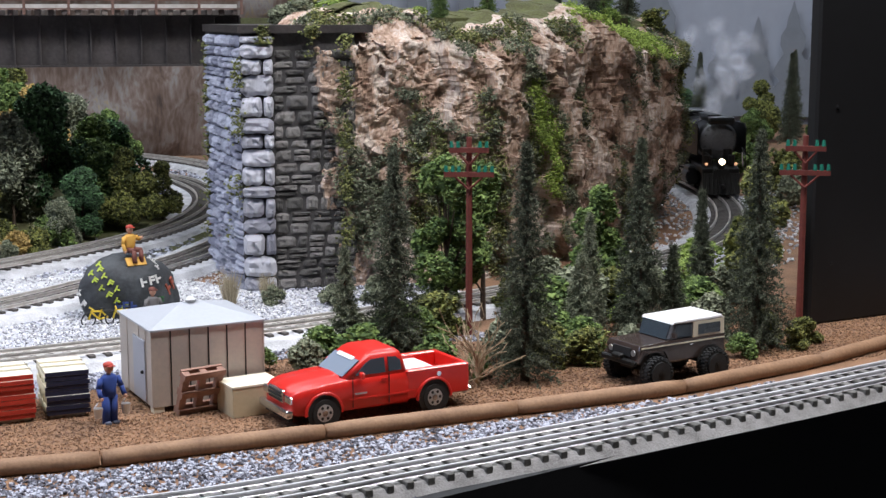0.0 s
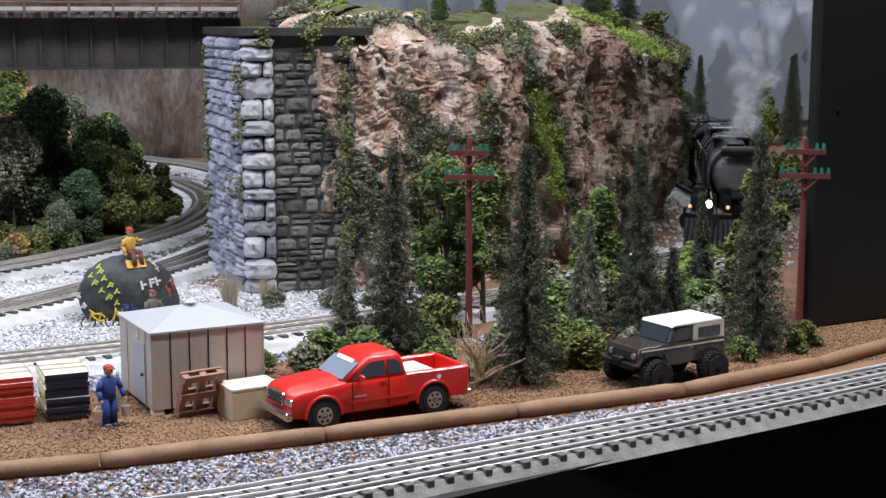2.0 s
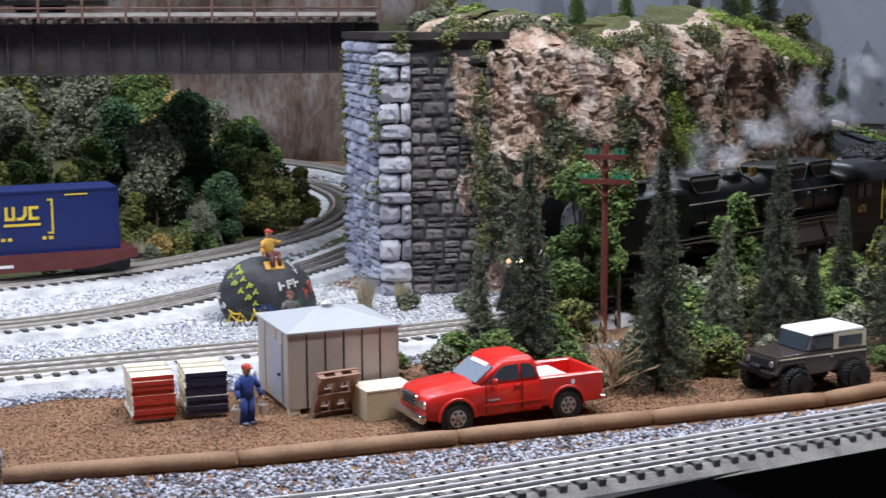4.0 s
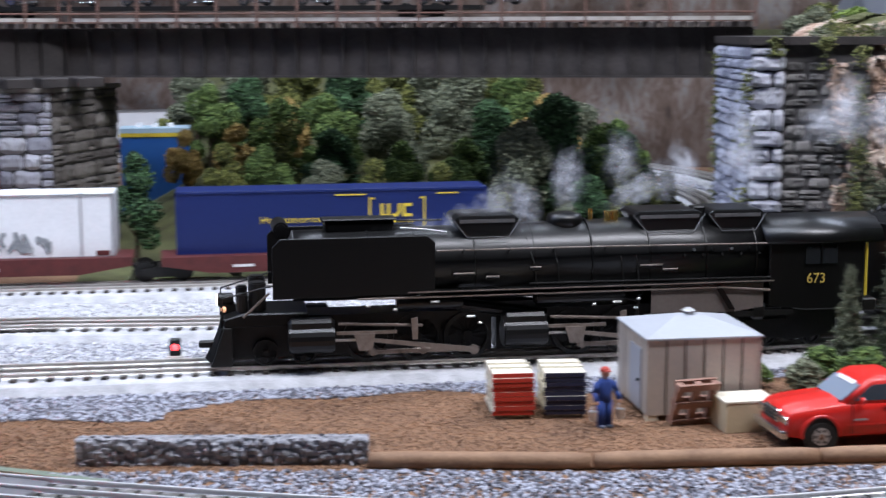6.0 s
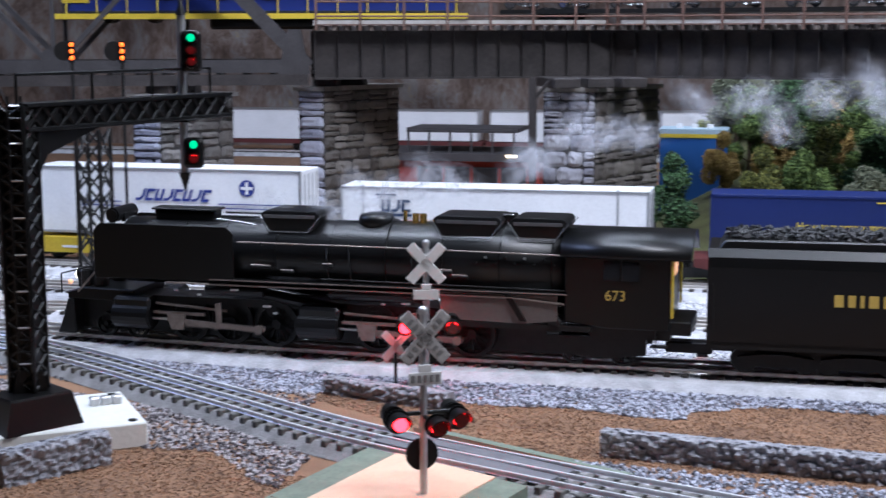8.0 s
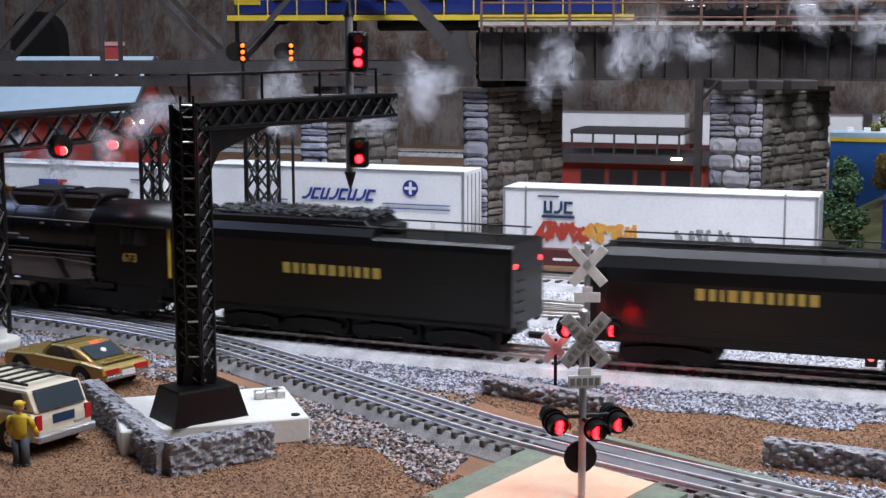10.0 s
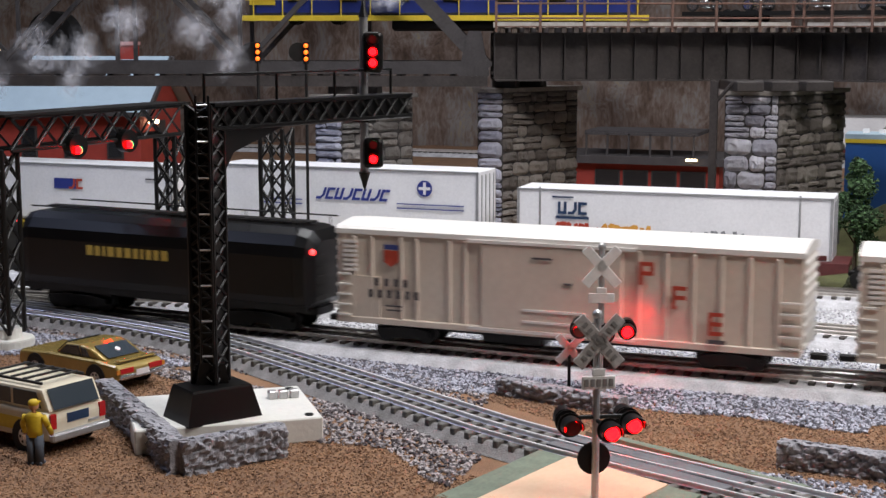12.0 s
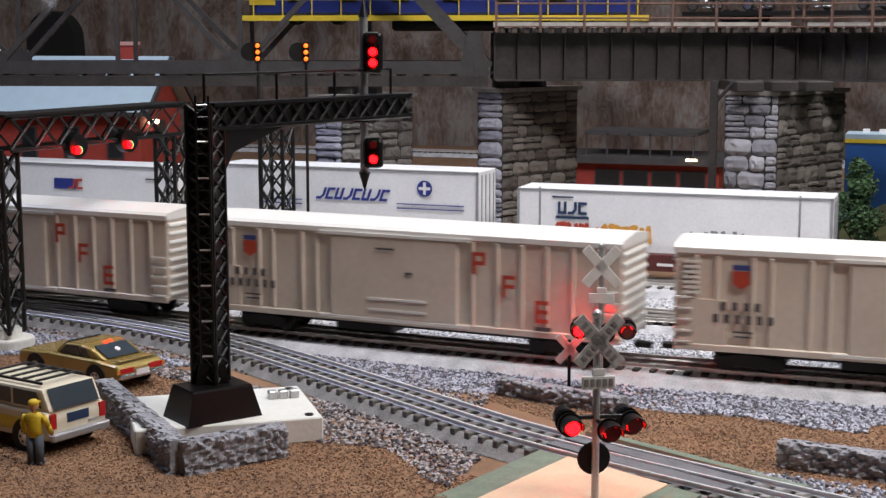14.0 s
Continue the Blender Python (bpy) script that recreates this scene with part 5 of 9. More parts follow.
        coupler(t, u * (h + 0.008))
    part("underframe", box(0.30, 0.03, 0.006, 0, 0, 0.011), "steel_dark", t)
    part("fuel_tank", box(0.05, 0.03, 0.010, -0.04, 0, 0.004, bevel=0.002), "steel_dark", t)
    return t


car = reefer()
shorten(car, 0.99)
heighten(car, 1.07)
cars = [car] + [copy_thing(car, pose(0, 0, 0)) for _ in range(3)]

# ---- standing container train on the back track ----
M["container_white"] = mat("container_white", (0.88, 0.89, 0.91), 0.4, second=(0.74, 0.75, 0.77), scale=15)
M["container_blue"] = mat("container_blue", (0.008, 0.020, 0.12), 0.42, second=(0.006, 0.016, 0.10), scale=15)
M["frame_red"] = mat("frame_red", (0.12, 0.022, 0.02), 0.6, second=(0.07, 0.014, 0.013), scale=80)
M["frame_yellow"] = mat("frame_yellow", (0.62, 0.46, 0.03), 0.5, second=(0.48, 0.34, 0.02), scale=80)
M["mark_blue"] = mat("mark_blue", (0.025, 0.045, 0.28), 0.5)
M["mark_navy"] = mat("mark_navy", (0.02, 0.05, 0.12), 0.5)
M["spray_orange"] = mat("spray_orange", (0.62, 0.22, 0.03), 0.6, second=(0.75, 0.45, 0.08), scale=120)
M["spray_grey"] = mat("spray_grey", (0.12, 0.13, 0.14), 0.6, second=(0.4, 0.42, 0.44), scale=150)


def container(name, x, y, z, rz, length, h, colour, label, category="container"):
    t = thing(name, pose(x, y, z, 0, 0, rz), label, category, "standing container train")
    part("body", box(length, 0.053, h, 0, 0, 0, bevel=0.0008), colour, t)
    trim = "alu" if colour == "container_white" else colour
    for sy in (-1, 1):
        part("top_rail", box(length, 0.0015, 0.002, 0, sy * 0.0268, h - 0.0022), trim, t)
        part("bottom_rail", box(length, 0.0015, 0.0025, 0, sy * 0.0268, 0.0), trim, t)
        for u in (-1, 1):
            part("corner_post", box(0.0025, 0.0015, h, u * (length / 2 - 0.0014), sy * 0.0268, 0), trim, t)
    for i in range(4):
        part("door_rod", rod(0.0006, (length / 2 + 0.0007, -0.018 + 0.012 * i, 0.004), (length / 2 + 0.0007, -0.018 + 0.012 * i, h - 0.004), 6), trim, t)
    return t


def scrawl(parent, x, y, z, w, h, material, seed, label):
    """An unreadable sprayed tag: overlapping bent strokes."""
    rng = random.Random(seed)
    bm = bmesh.new()
    for i in range(9):
        u = -w / 2 + w * (i + 0.5) / 9
        pts = [(u + rng.uniform(-0.3, 0.3) * h, 0, rng.uniform(-0.5, 0.5) * h) for _ in range(5)]
        for a, b in zip(pts, pts[1:]):
            d = Vector(b) - Vector(a)
            box(d.length + h * 0.12, 0.0003, h * 0.2, 0, 0, -h * 0.1, bm=bm, m=Matrix.Translation((Vector(a) + Vector(b)) / 2 + Vector((0, rng.uniform(0, 0.0002), 0))) @ Matrix.Rotation(-math.atan2(d.z, d.x), 4, "Y"))
    return part("graffiti", bm, material, parent, label, m=pose(x, y, z))


c = container("container", 0.0955, 1.437, 0.034, 1.0, 0.305, 0.0625, "container_blue", "dark blue container with yellow markings on a flat car")
FY = -0.0277
glyphs(3, 0.013, "yellow_paint", c, 0.061, FY, 0.041, "yellow wordmark drawn as plain shapes", seed=1)
bars([0.034], 0.0025, 0.001, "yellow_paint", c, 0.061, FY, 0.030)
for u in (0.035, 0.089):
    part("bracket_mark", box(0.0018, 0.0004, 0.034, 0, 0, 0), "yellow_paint", c, m=pose(u, FY, 0.020))
    part("bracket_mark", box(0.005, 0.0004, 0.0018, 0, 0, 0), "yellow_paint", c, m=pose(u + (0.002 if u < 0.05 else -0.002), FY - 0.0001, 0.0205))
    part("bracket_mark", box(0.005, 0.0004, 0.0018, 0, 0, 0), "yellow_paint", c, m=pose(u + (0.002 if u < 0.05 else -0.002), FY - 0.0001, 0.052))
letters("How tomorrow moves", 0.0098, "yellow_paint", c, side(-0.026, FY, 0.0335), "lettering", "yellow slanted slogan")
bars([0.03], 0.0014, 0.001, "yellow_paint", c, 0.016, FY, 0.057)
bars([0.022], 0.0014, 0.001, "yellow_paint", c, 0.112, FY, 0.057)
bars([0.004, 0.004], 0.003, 0.002, "yellow_paint", c, 0.046, FY, 0.0165)
bars([0.004, 0.004], 0.003, 0.002, "yellow_paint", c, 0.084, FY, 0.0165)
c = container("container", -0.271, 1.437, 0.034, 0.5, 0.312, 0.0625, "container_white", "white container with navy wordmark and sprayed tags")
for u in (-0.132, 0.125):
    part("seam", box(0.002, 0.0006, 0.062, 0, 0, 0), "alu", c, m=pose(u, -0.0268, 0.002))
glyphs(3, 0.0125, "mark_navy", c, -0.098, FY, 0.0435, "navy wordmark drawn as plain shapes", seed=1)
bars([0.034], 0.0025, 0.001, "mark_navy", c, -0.098, FY, 0.034)
bars([0.022], 0.0016, 0.001, "mark_navy", c, -0.108, FY, 0.0545)
scrawl(c, -0.095, FY, 0.019, 0.05, 0.019, "letter_red", 2, "red-brown sprayed tag")
scrawl(c, -0.045, FY, 0.019, 0.05, 0.019, "spray_orange", 5, "orange sprayed tag")
scrawl(c, 0.06, FY, 0.017, 0.075, 0.019, "spray_grey", 3, "grey and black sprayed tag")
c = container("trailer", -0.617, 1.435, 0.040, -1.5, 0.302, 0.071, "container_white", "white road trailer with blue stripes on a yellow flat car", "trailer")
glyphs(8, 0.0125, "mark_blue", c, 0.010, FY, 0.043, "slanted blue wordmark drawn as plain shapes", skew=0.35, seed=2)
for zz in (0.0345, 0.030):
    part("stripe", box(0.075, 0.0004, 0.0011, 0, 0, 0), "mark_blue", c, m=pose(0.098, FY, zz))
    part("stripe", box(0.05, 0.0004, 0.0011, 0, 0, 0), "mark_blue", c, m=pose(-0.075, FY, zz))
rg = bmesh.new()
bmesh.ops.create_circle(rg, cap_ends=True, segments=24, radius=0.0085, matrix=Matrix.Rotation(math.pi / 2, 4, "X"))
part("emblem", rg, "mark_blue", c, "round blue cross emblem", m=pose(0.092, FY - 0.0001, 0.052))
for sx, sz in ((0.003, 0.013), (0.013, 0.003)):
    part("emblem", box(sx, 0.0003, sz, 0, 0, -sz / 2), "container_white", c, m=pose(0.092, FY - 0.0004, 0.052))
c = container("trailer", -0.975, 1.445, 0.038, -3, 0.30, 0.066, "container_white", "white road trailer with a small red and blue mark", "trailer")
glyphs(2, 0.012, "letter_red", c, 0.02, FY, 0.043, "red and blue mark drawn as plain shapes", seed=2)
part("emblem", box(0.03, 0.0003, 0.012, 0, 0, 0), "mark_blue", c, m=pose(0.005, FY + 0.0002, 0.037))
bars([0.02], 0.0016, 0.001, "letter_dark", c, 0.125, FY, 0.052)


def flat_car(x, y, rz, length, colour, label, bogies):
    t = thing("flat_car", pose(x, y, RAIL_Z, 0, 0, rz), label, "flat car", "standing container train")
    part("deck", box(length, 0.05, 0.005, 0, 0, 0.019, bevel=0.0006), colour, t)
    for sy in (-1, 1):
        part("side_sill", prism([(-length / 2, 0.016), (-length / 2, 0.024), (length / 2, 0.024), (length / 2, 0.016), (length * 0.36, 0.008), (-length * 0.36, 0.008)], 0.003), colour, t, m=pose(0, sy * 0.0255, 0))
        bars([0.016, 0.004, 0.03], 0.0028, 0.004, "white_paint", t, 0.02, sy * 0.0273, 0.0145)
        bars([0.02], 0.0025, 0.004, "white_paint", t, -0.09, sy * 0.0273, 0.0145)
    part("hitch", box(0.014, 0.03, 0.006, length * 0.42, 0, 0.024, bevel=0.001), colour, t)
    for u in bogies:
        truck(t, u, 0.0095, 0.036)
    coupler(t, length / 2 + 0.005)
    return t


flat_car(0.0955, 1.425, 3, 0.335, "frame_red", "dark red articulated container flat car", (-0.165, 0.135))
flat_car(-0.271, 1.425, 0.5, 0.345, "frame_red", "dark red articulated container flat car", (-0.165,))
flat_car(-0.632, 1.425, -1.5, 0.345, "frame_yellow", "bright yellow trailer flat car with wheel chocks", (-0.13, 0.14))
flat_car(-0.985, 1.435, -3, 0.33, "frame_yellow", "bright yellow trailer flat car with wheel chocks", (-0.13, 0.13))


def trailer_wheels(x, y):
    t = thing("trailer_bogie", pose(x, y, 0.036), "black trailer wheels standing on a flat car", "wheels", "standing container train")
    for u in (-0.012, 0.012):
        for sy in (-1, 1):
            part("tyre", rod(0.008, (u, sy * 0.018, 0.008), (u, sy * 0.025, 0.008), 18, bevel=0.0012), "black_paint", t)
            part("hub", rod(0.0045, (u, sy * 0.018, 0.008), (u, sy * 0.0256, 0.008), 12), "alu", t)
    return t


# ---- far train of white containers that rolls along the rock wall ----
far_cars = []
for i in range(9):
    t = thing("container_car", pose(0, 0, 0), "plain white container on a far low flat car", "container car", "far container train")
    part("container", box(0.305, 0.053, 0.060, 0, 0, 0.024, bevel=0.001), "container_white", t)
    part("top_rail", box(0.305, 0.055, 0.002, 0, 0, 0.0825), "alu", t)
    part("deck", box(0.325, 0.05, 0.008, 0, 0, 0.015), "frame_red", t)
    truck(t, -0.12)
    truck(t, 0.12)
    far_cars.append(t)

# ---- bridge ----
M["rust"] = mat("rust", (0.20, 0.10, 0.07), 0.8, second=(0.09, 0.06, 0.05), scale=100)
M["truss_grey"] = mat("truss_grey", (0.055, 0.05, 0.052), 0.65, second=(0.03, 0.027, 0.028), scale=60)
M["deck_wood"] = mat("deck_wood", (0.16, 0.13, 0.11), 0.85, second=(0.07, 0.055, 0.05), scale=150, obj=0.5)


def girder_span(a, b, label, z0=0.2, h=0.05, railing="rust", stiff=0.026):
    a, b = Vector((*a, 0)), Vector((*b, 0))
    d = b - a
    n = d.length
    t = thing("girder_bridge", pose(a.x, a.y, z0, 0, 0, math.degrees(math.atan2(d.y, d.x))), label, "bridge", "bridge spans")
    for y in (0.0, 0.075):
        part("web", box(n, 0.003, h, n / 2, y, 0), "girder", t)
        part("top_flange", box(n, 0.014, 0.002, n / 2, y, h), "girder", t)
        part("bottom_flange", box(n, 0.014, 0.002, n / 2, y, -0.002), "girder", t)
    k = int(n / stiff)
    sm = mesh_of("stiffener", box(0.0018, 0.006, h, 0, 0, 0), "girder")
    tm = mesh_of("deck_tie", box(0.006, 0.125, 0.006, 0, 0, 0, bevel=0.0006), "deck_wood")
    pm = mesh_of("railing_post", box(0.0028, 0.0028, 0.034, 0, 0, 0), railing)
    for i in range(k + 1):
        part("stiffener", sm, "girder", t, m=pose(n * i / k, -0.004, 0))
    m2 = int(n / 0.0135)
    for i in range(m2):
        part("deck_tie", tm, "deck_wood", t, m=pose(n * (i + 0.5) / m2, 0.038 + random.uniform(-0.002, 0.002), h + 0.002))
    part("walkway", box(n, 0.018, 0.0015, n / 2, -0.018, h + 0.008), railing, t)
    q = int(n / 0.044)
    for i in range(q + 1):
        part("railing_post", pm, railing, t, m=pose(n * i / q, -0.026, h + 0.003))
    for zz in (0.018, 0.034):
        part("handrail", rod(0.0011, (0, -0.026, h + zz), (n, -0.026, h + zz), 6), railing, t)
    for y in (0.022, 0.054):
        part("rail", box(n, 0.002, 0.006, n / 2, y, h + 0.008), "rail", t)
    part("brace", box(n, 0.07, 0.003, n / 2, 0.038, 0.004), "girder", t)
    return t


girder_span((-0.182, 1.70), (0.555, 1.515), "black weathered plate girder bridge span with deck railing")
girder_span((-0.505, 1.575), (-0.186, 1.70), "dark grey plate girder bridge span with rusty railing")
# timber bent beside pier and blocks over it
bent = thing("bridge_bent", pose(-0.262, 1.605, 0), "thin dark steel bent beside the stone pier", "bent")
for u in (0.0,):
    part("post", box(0.008, 0.008, 0.2, 0, 0, 0), "girder", bent)
    part("brace", rod(0.002, (0, 0, 0.175), (0.02, 0, 0.198), 6), "girder", bent)
shelf = thing("bearing_beam", pose(-0.205, 1.655, 0.189, 0, 0, 22), "dark steel bearing beams on the pier top", "beam")
for i in range(3):
    part("beam", box(0.03, 0.10, 0.011, (i - 1) * 0.038, 0, 0, bevel=0.001), "girder", shelf)


def truss():
    a, b = Vector((-0.512, 1.572, 0)), Vector((-1.35, 1.30, 0))
    d = b - a
    n = d.length
    t = thing("truss_bridge", pose(a.x, a.y, 0.2, 0, 0, math.degrees(math.atan2(d.y, d.x))), "grey through-truss bridge span with wide gusset plates", "bridge", "bridge spans")
    h = 0.16
    step = 0.14
    for y in (0.0, -0.085):
        part("bottom_chord", box(n, 0.008, 0.014, n / 2, y, 0.006), "truss_grey", t)
        part("top_chord", box(n - step, 0.008, 0.012, n / 2, y, h), "truss_grey", t)
        k = int(n / step)
        for i in range(k):
            x0, x1 = i * step, (i + 1) * step
            up = i % 2 == 0
            p, q = ((x0, 0.012), (x1, h)) if up else ((x0, h), (x1, 0.012))
            w = 0.010 if i == 0 else 0.0035
            dd = Vector((q[0] - p[0], 0, q[1] - p[1]))
            part("diagonal", box(dd.length, 0.007, w * 1.6, 0, 0, -w * 0.8), "truss_grey", t, m=Matrix.Translation(((p[0] + q[0]) / 2, y, (p[1] + q[1]) / 2)) @ Matrix.Rotation(-math.atan2(dd.z, dd.x), 4, "Y"))
            part("hanger", box(0.0045, 0.005, h, x1, y, 0.006), "truss_grey", t)
            part("gusset_plate", prism([(-0.018, 0), (0.018, 0), (0.010, 0.026), (-0.010, 0.026)], 0.009), "truss_grey", t, m=pose(x1 if up else x1, y, 0.006 if not up else h - 0.02))
        part("gusset_plate", prism([(-0.006, 0), (0.03, 0), (0.018, 0.05), (0.004, 0.05)], 0.010), "truss_grey", t, m=pose(0.004, y, 0.004))
    part("lower_girder", box(n, 0.006, 0.012, n / 2, 0.003, -0.008), "girder", t)
    for i in range(int(n / 0.03)):
        part("floor_beam", box(0.006, 0.085, 0.008, 0, -0.042, 0), "girder", t, m=pose(i * 0.03 + 0.01, 0, 0.002))
    return t


truss()

M["hull_blue"] = mat("hull_blue", (0.02, 0.035, 0.20), 0.35, second=(0.015, 0.028, 0.16), scale=30)
dz = thing("diesel_locomotive", pose(-0.60, 1.615, 0.262, 0, 0, 16), "blue diesel locomotive with yellow stripe standing on the bridge", "locomotive")
part("body", box(0.44, 0.055, 0.055, 0.02, 0, 0.010, bevel=0.003), "hull_blue", dz)
part("sill", box(0.47, 0.062, 0.006, 0.02, 0, 0.004), "yellow_paint", dz, "yellow sill stripe")
part("fuel_tank", box(0.12, 0.05, 0.014, 0.02, 0, -0.008, bevel=0.003), "black_paint", dz)
for i in range(14):
    part("handrail_post", rod(0.0007, (-0.2 + i * 0.034, -0.031, 0.008), (-0.2 + i * 0.034, -0.031, 0.028), 5), "yellow_paint", dz)
part("handrail", rod(0.0007, (-0.21, -0.031, 0.028), (0.25, -0.031, 0.028), 5), "yellow_paint", dz)
for i in range(6):
    part("louvre", box(0.02, 0.001, 0.014, 0, 0, 0), "black_paint", dz, m=pose(-0.15 + i * 0.06, -0.0282, 0.025))
part("nose_emblem", box(0.03, 0.001, 0.02, 0, 0, 0), "yellow_paint", dz, m=pose(-0.19, -0.0284, 0.022))
truck(dz, -0.13, 0.009, 0.05)
truck(dz, 0.16, 0.009, 0.05)


M["tyre"] = mat("tyre", (0.012, 0.012, 0.012), 0.75, second=(0.02, 0.02, 0.02), scale=200)
M["chrome"] = mat("chrome", (0.75, 0.75, 0.76), 0.15, metal=0.95, second=(0.6, 0.6, 0.62))


def motorcycle():
    t = thing("motorcycle", pose(0, 0, 0), "tiny chrome and black motorcycle parked on a flat car", "motorcycle", "motorcycles on the bridge")
    for u in (-0.014, 0.014):
        w = part("wheel", rod(0.0075, (u, -0.0018, 0.0075), (u, 0.0018, 0.0075), 16, bevel=0.0006), "tyre", t)
        part("rim", rod(0.0052, (u, -0.0022, 0.0075), (u, 0.0022, 0.0075), 14), "chrome", w)
    part("engine", box(0.011, 0.007, 0.008, 0, 0, 0.005, bevel=0.001), "chrome", t)
    part("fuel_tank", box(0.011, 0.005, 0.005, -0.003, 0, 0.014, bevel=0.0018), "hull_blue", t)
    part("seat", box(0.012, 0.005, 0.003, 0.008, 0, 0.013, bevel=0.001), "black_paint", t)
    part("fork", rod(0.0009, (-0.014, 0, 0.0075), (-0.009, 0, 0.022), 6), "chrome", t)
    part("handlebar", rod(0.0007, (-0.009, -0.008, 0.022), (-0.009, 0.008, 0.022), 6), "chrome", t)
    part("exhaust", rod(0.0011, (0.0, -0.004, 0.004), (0.02, -0.004, 0.005), 6), "chrome", t)
    return t


fc = thing("flat_car", pose(-0.02, 1.70, 0.262, 0, 0, -14.1), "low dark flat car carrying motorcycles over the bridge", "flat car")
part("deck", box(0.62, 0.05, 0.005, 0, 0, 0.010), "steel_dark", fc)
truck(fc, -0.24)
truck(fc, 0.24)
mc = motorcycle()
for i in range(9):
    u = -0.29 + i * 0.068
    copy_thing(mc, pose(-0.02 + u * 0.97, 1.70 - u * 0.244 - 0.012, 0.277, 0, 0, -14 + random.uniform(-25, 25)))
mc.matrix_world = pose(0.30, 1.61, 0.277, 0, 0, -14)

# ---- plants ----
rng0 = np.random.default_rng(77)


def needles(name, base, tip, width, material, parent):
    """Slim four-sided needles from base points to tips, in one mesh."""
    n = len(base)
    d = tip - base
    side_ = np.cross(d, rng0.normal(size=(n, 3)))
    side_ /= np.linalg.norm(side_, axis=1)[:, None] + 1e-9
    up = np.cross(d, side_)
    up /= np.linalg.norm(up, axis=1)[:, None] + 1e-9
    w = np.asarray(width).reshape(-1, 1)
    v = np.stack([base + side_ * w, base - side_ * w * 0.5 + up * w * 0.8, base - side_ * w * 0.5 - up * w * 0.8, tip], 1)
    f = np.array([(0, 1, 3), (1, 2, 3), (2, 0, 3)])[None] + 4 * np.arange(n)[:, None, None]
    me = bpy.data.meshes.new(name)
    me.from_pydata(v.reshape(-1, 3).tolist(), [], f.reshape(-1, 3).tolist())
    me.materials.append(M[material])
    return part(name, me, material, parent)


def conifer(h, r, material, label, seed):
    rng = np.random.default_rng(seed)
    h *= 1.05
    t = thing("conifer_tree", pose(0, 0, 0), label, "tree", "conifers beside the cliff")
    part("trunk", rod(0.0035, (0, 0, 0), (0, 0, h * 0.97), 8, r2=0.0006), "bark", t)
    base, tip, wid = [], [], []
    nb = int(400 * h / 0.15)
    for i in range(nb):
        v = (i + rng.uniform(0, 1)) / nb
        z = h * (0.04 + 0.96 * v)
        a = i * 2.4 + rng.uniform(-0.5, 0.5)
        ln = 0.76 * r * ((1 - v) ** 0.9 + 0.03) * rng.uniform(0.72, 1.06) * (1 + 0.12 * math.sin(v * 42 + seed))
        out = np.array([math.cos(a), math.sin(a), rng.uniform(-0.22, 0.05)])
        k = max(5, int(26 * ln / r))
        for j in range(k):
            s = (j + 1) / k
            b = np.array([0, 0, z]) + out * ln * s + rng.normal(0, 0.0006, 3) - np.array([0, 0, 0.12 * ln * s * s])
            for _ in range(4):
                dr = out * 0.75 + rng.normal(0, 0.7, 3)
                base.append(b)
                tip.append(b + dr / np.linalg.norm(dr) * rng.uniform(0.0022, 0.0050))
                wid.append(rng.uniform(0.00028, 0.0005))
    for j in range(30):
        base.append(np.array([0, 0, h * 0.95]) + rng.normal(0, 0.0008, 3))
        tip.append(np.array([rng.normal(0, 0.002), rng.normal(0, 0.002), h + rng.uniform(-0.002, 0.005)]))
        wid.append(0.0005)
    tagged(needles("crown", np.array(base), np.array(tip), wid, material, t), kind="stuff")
    return t


dark = "dark grey-green bottle-brush conifer standing in the gravel"
for x, y, h, r, mt, lb, sd in ((0.462, 0.945, 0.146, 0.036, "leaf_dark", dark, 1), (0.512, 0.842, 0.157, 0.035, "leaf_dark", dark, 2), (0.660, 0.915, 0.150, 0.034, "leaf_dark", dark, 3),
                               (0.716, 0.842, 0.158, 0.040, "leaf_dark", dark, 4), (0.775, 0.985, 0.098, 0.020, "leaf_dark", "slim dark green conifer near the track", 5),
                               (0.430, 0.962, 0.078, 0.022, "leaf_grey", "small pale grey-green conifer", 6), (0.612, 0.925, 0.066, 0.024, "leaf_grey", "small pale grey-green conifer", 7),
                               (0.640, 0.955, 0.09, 0.022, "leaf_grey", "small pale grey-green conifer", 8), (0.685, 0.905, 0.07, 0.02, "leaf_dark", "small dark green conifer", 9)):
    conifer(h, r, mt, lb, sd).matrix_world = pose(x, y, 0, 0, 0, sd * 40)


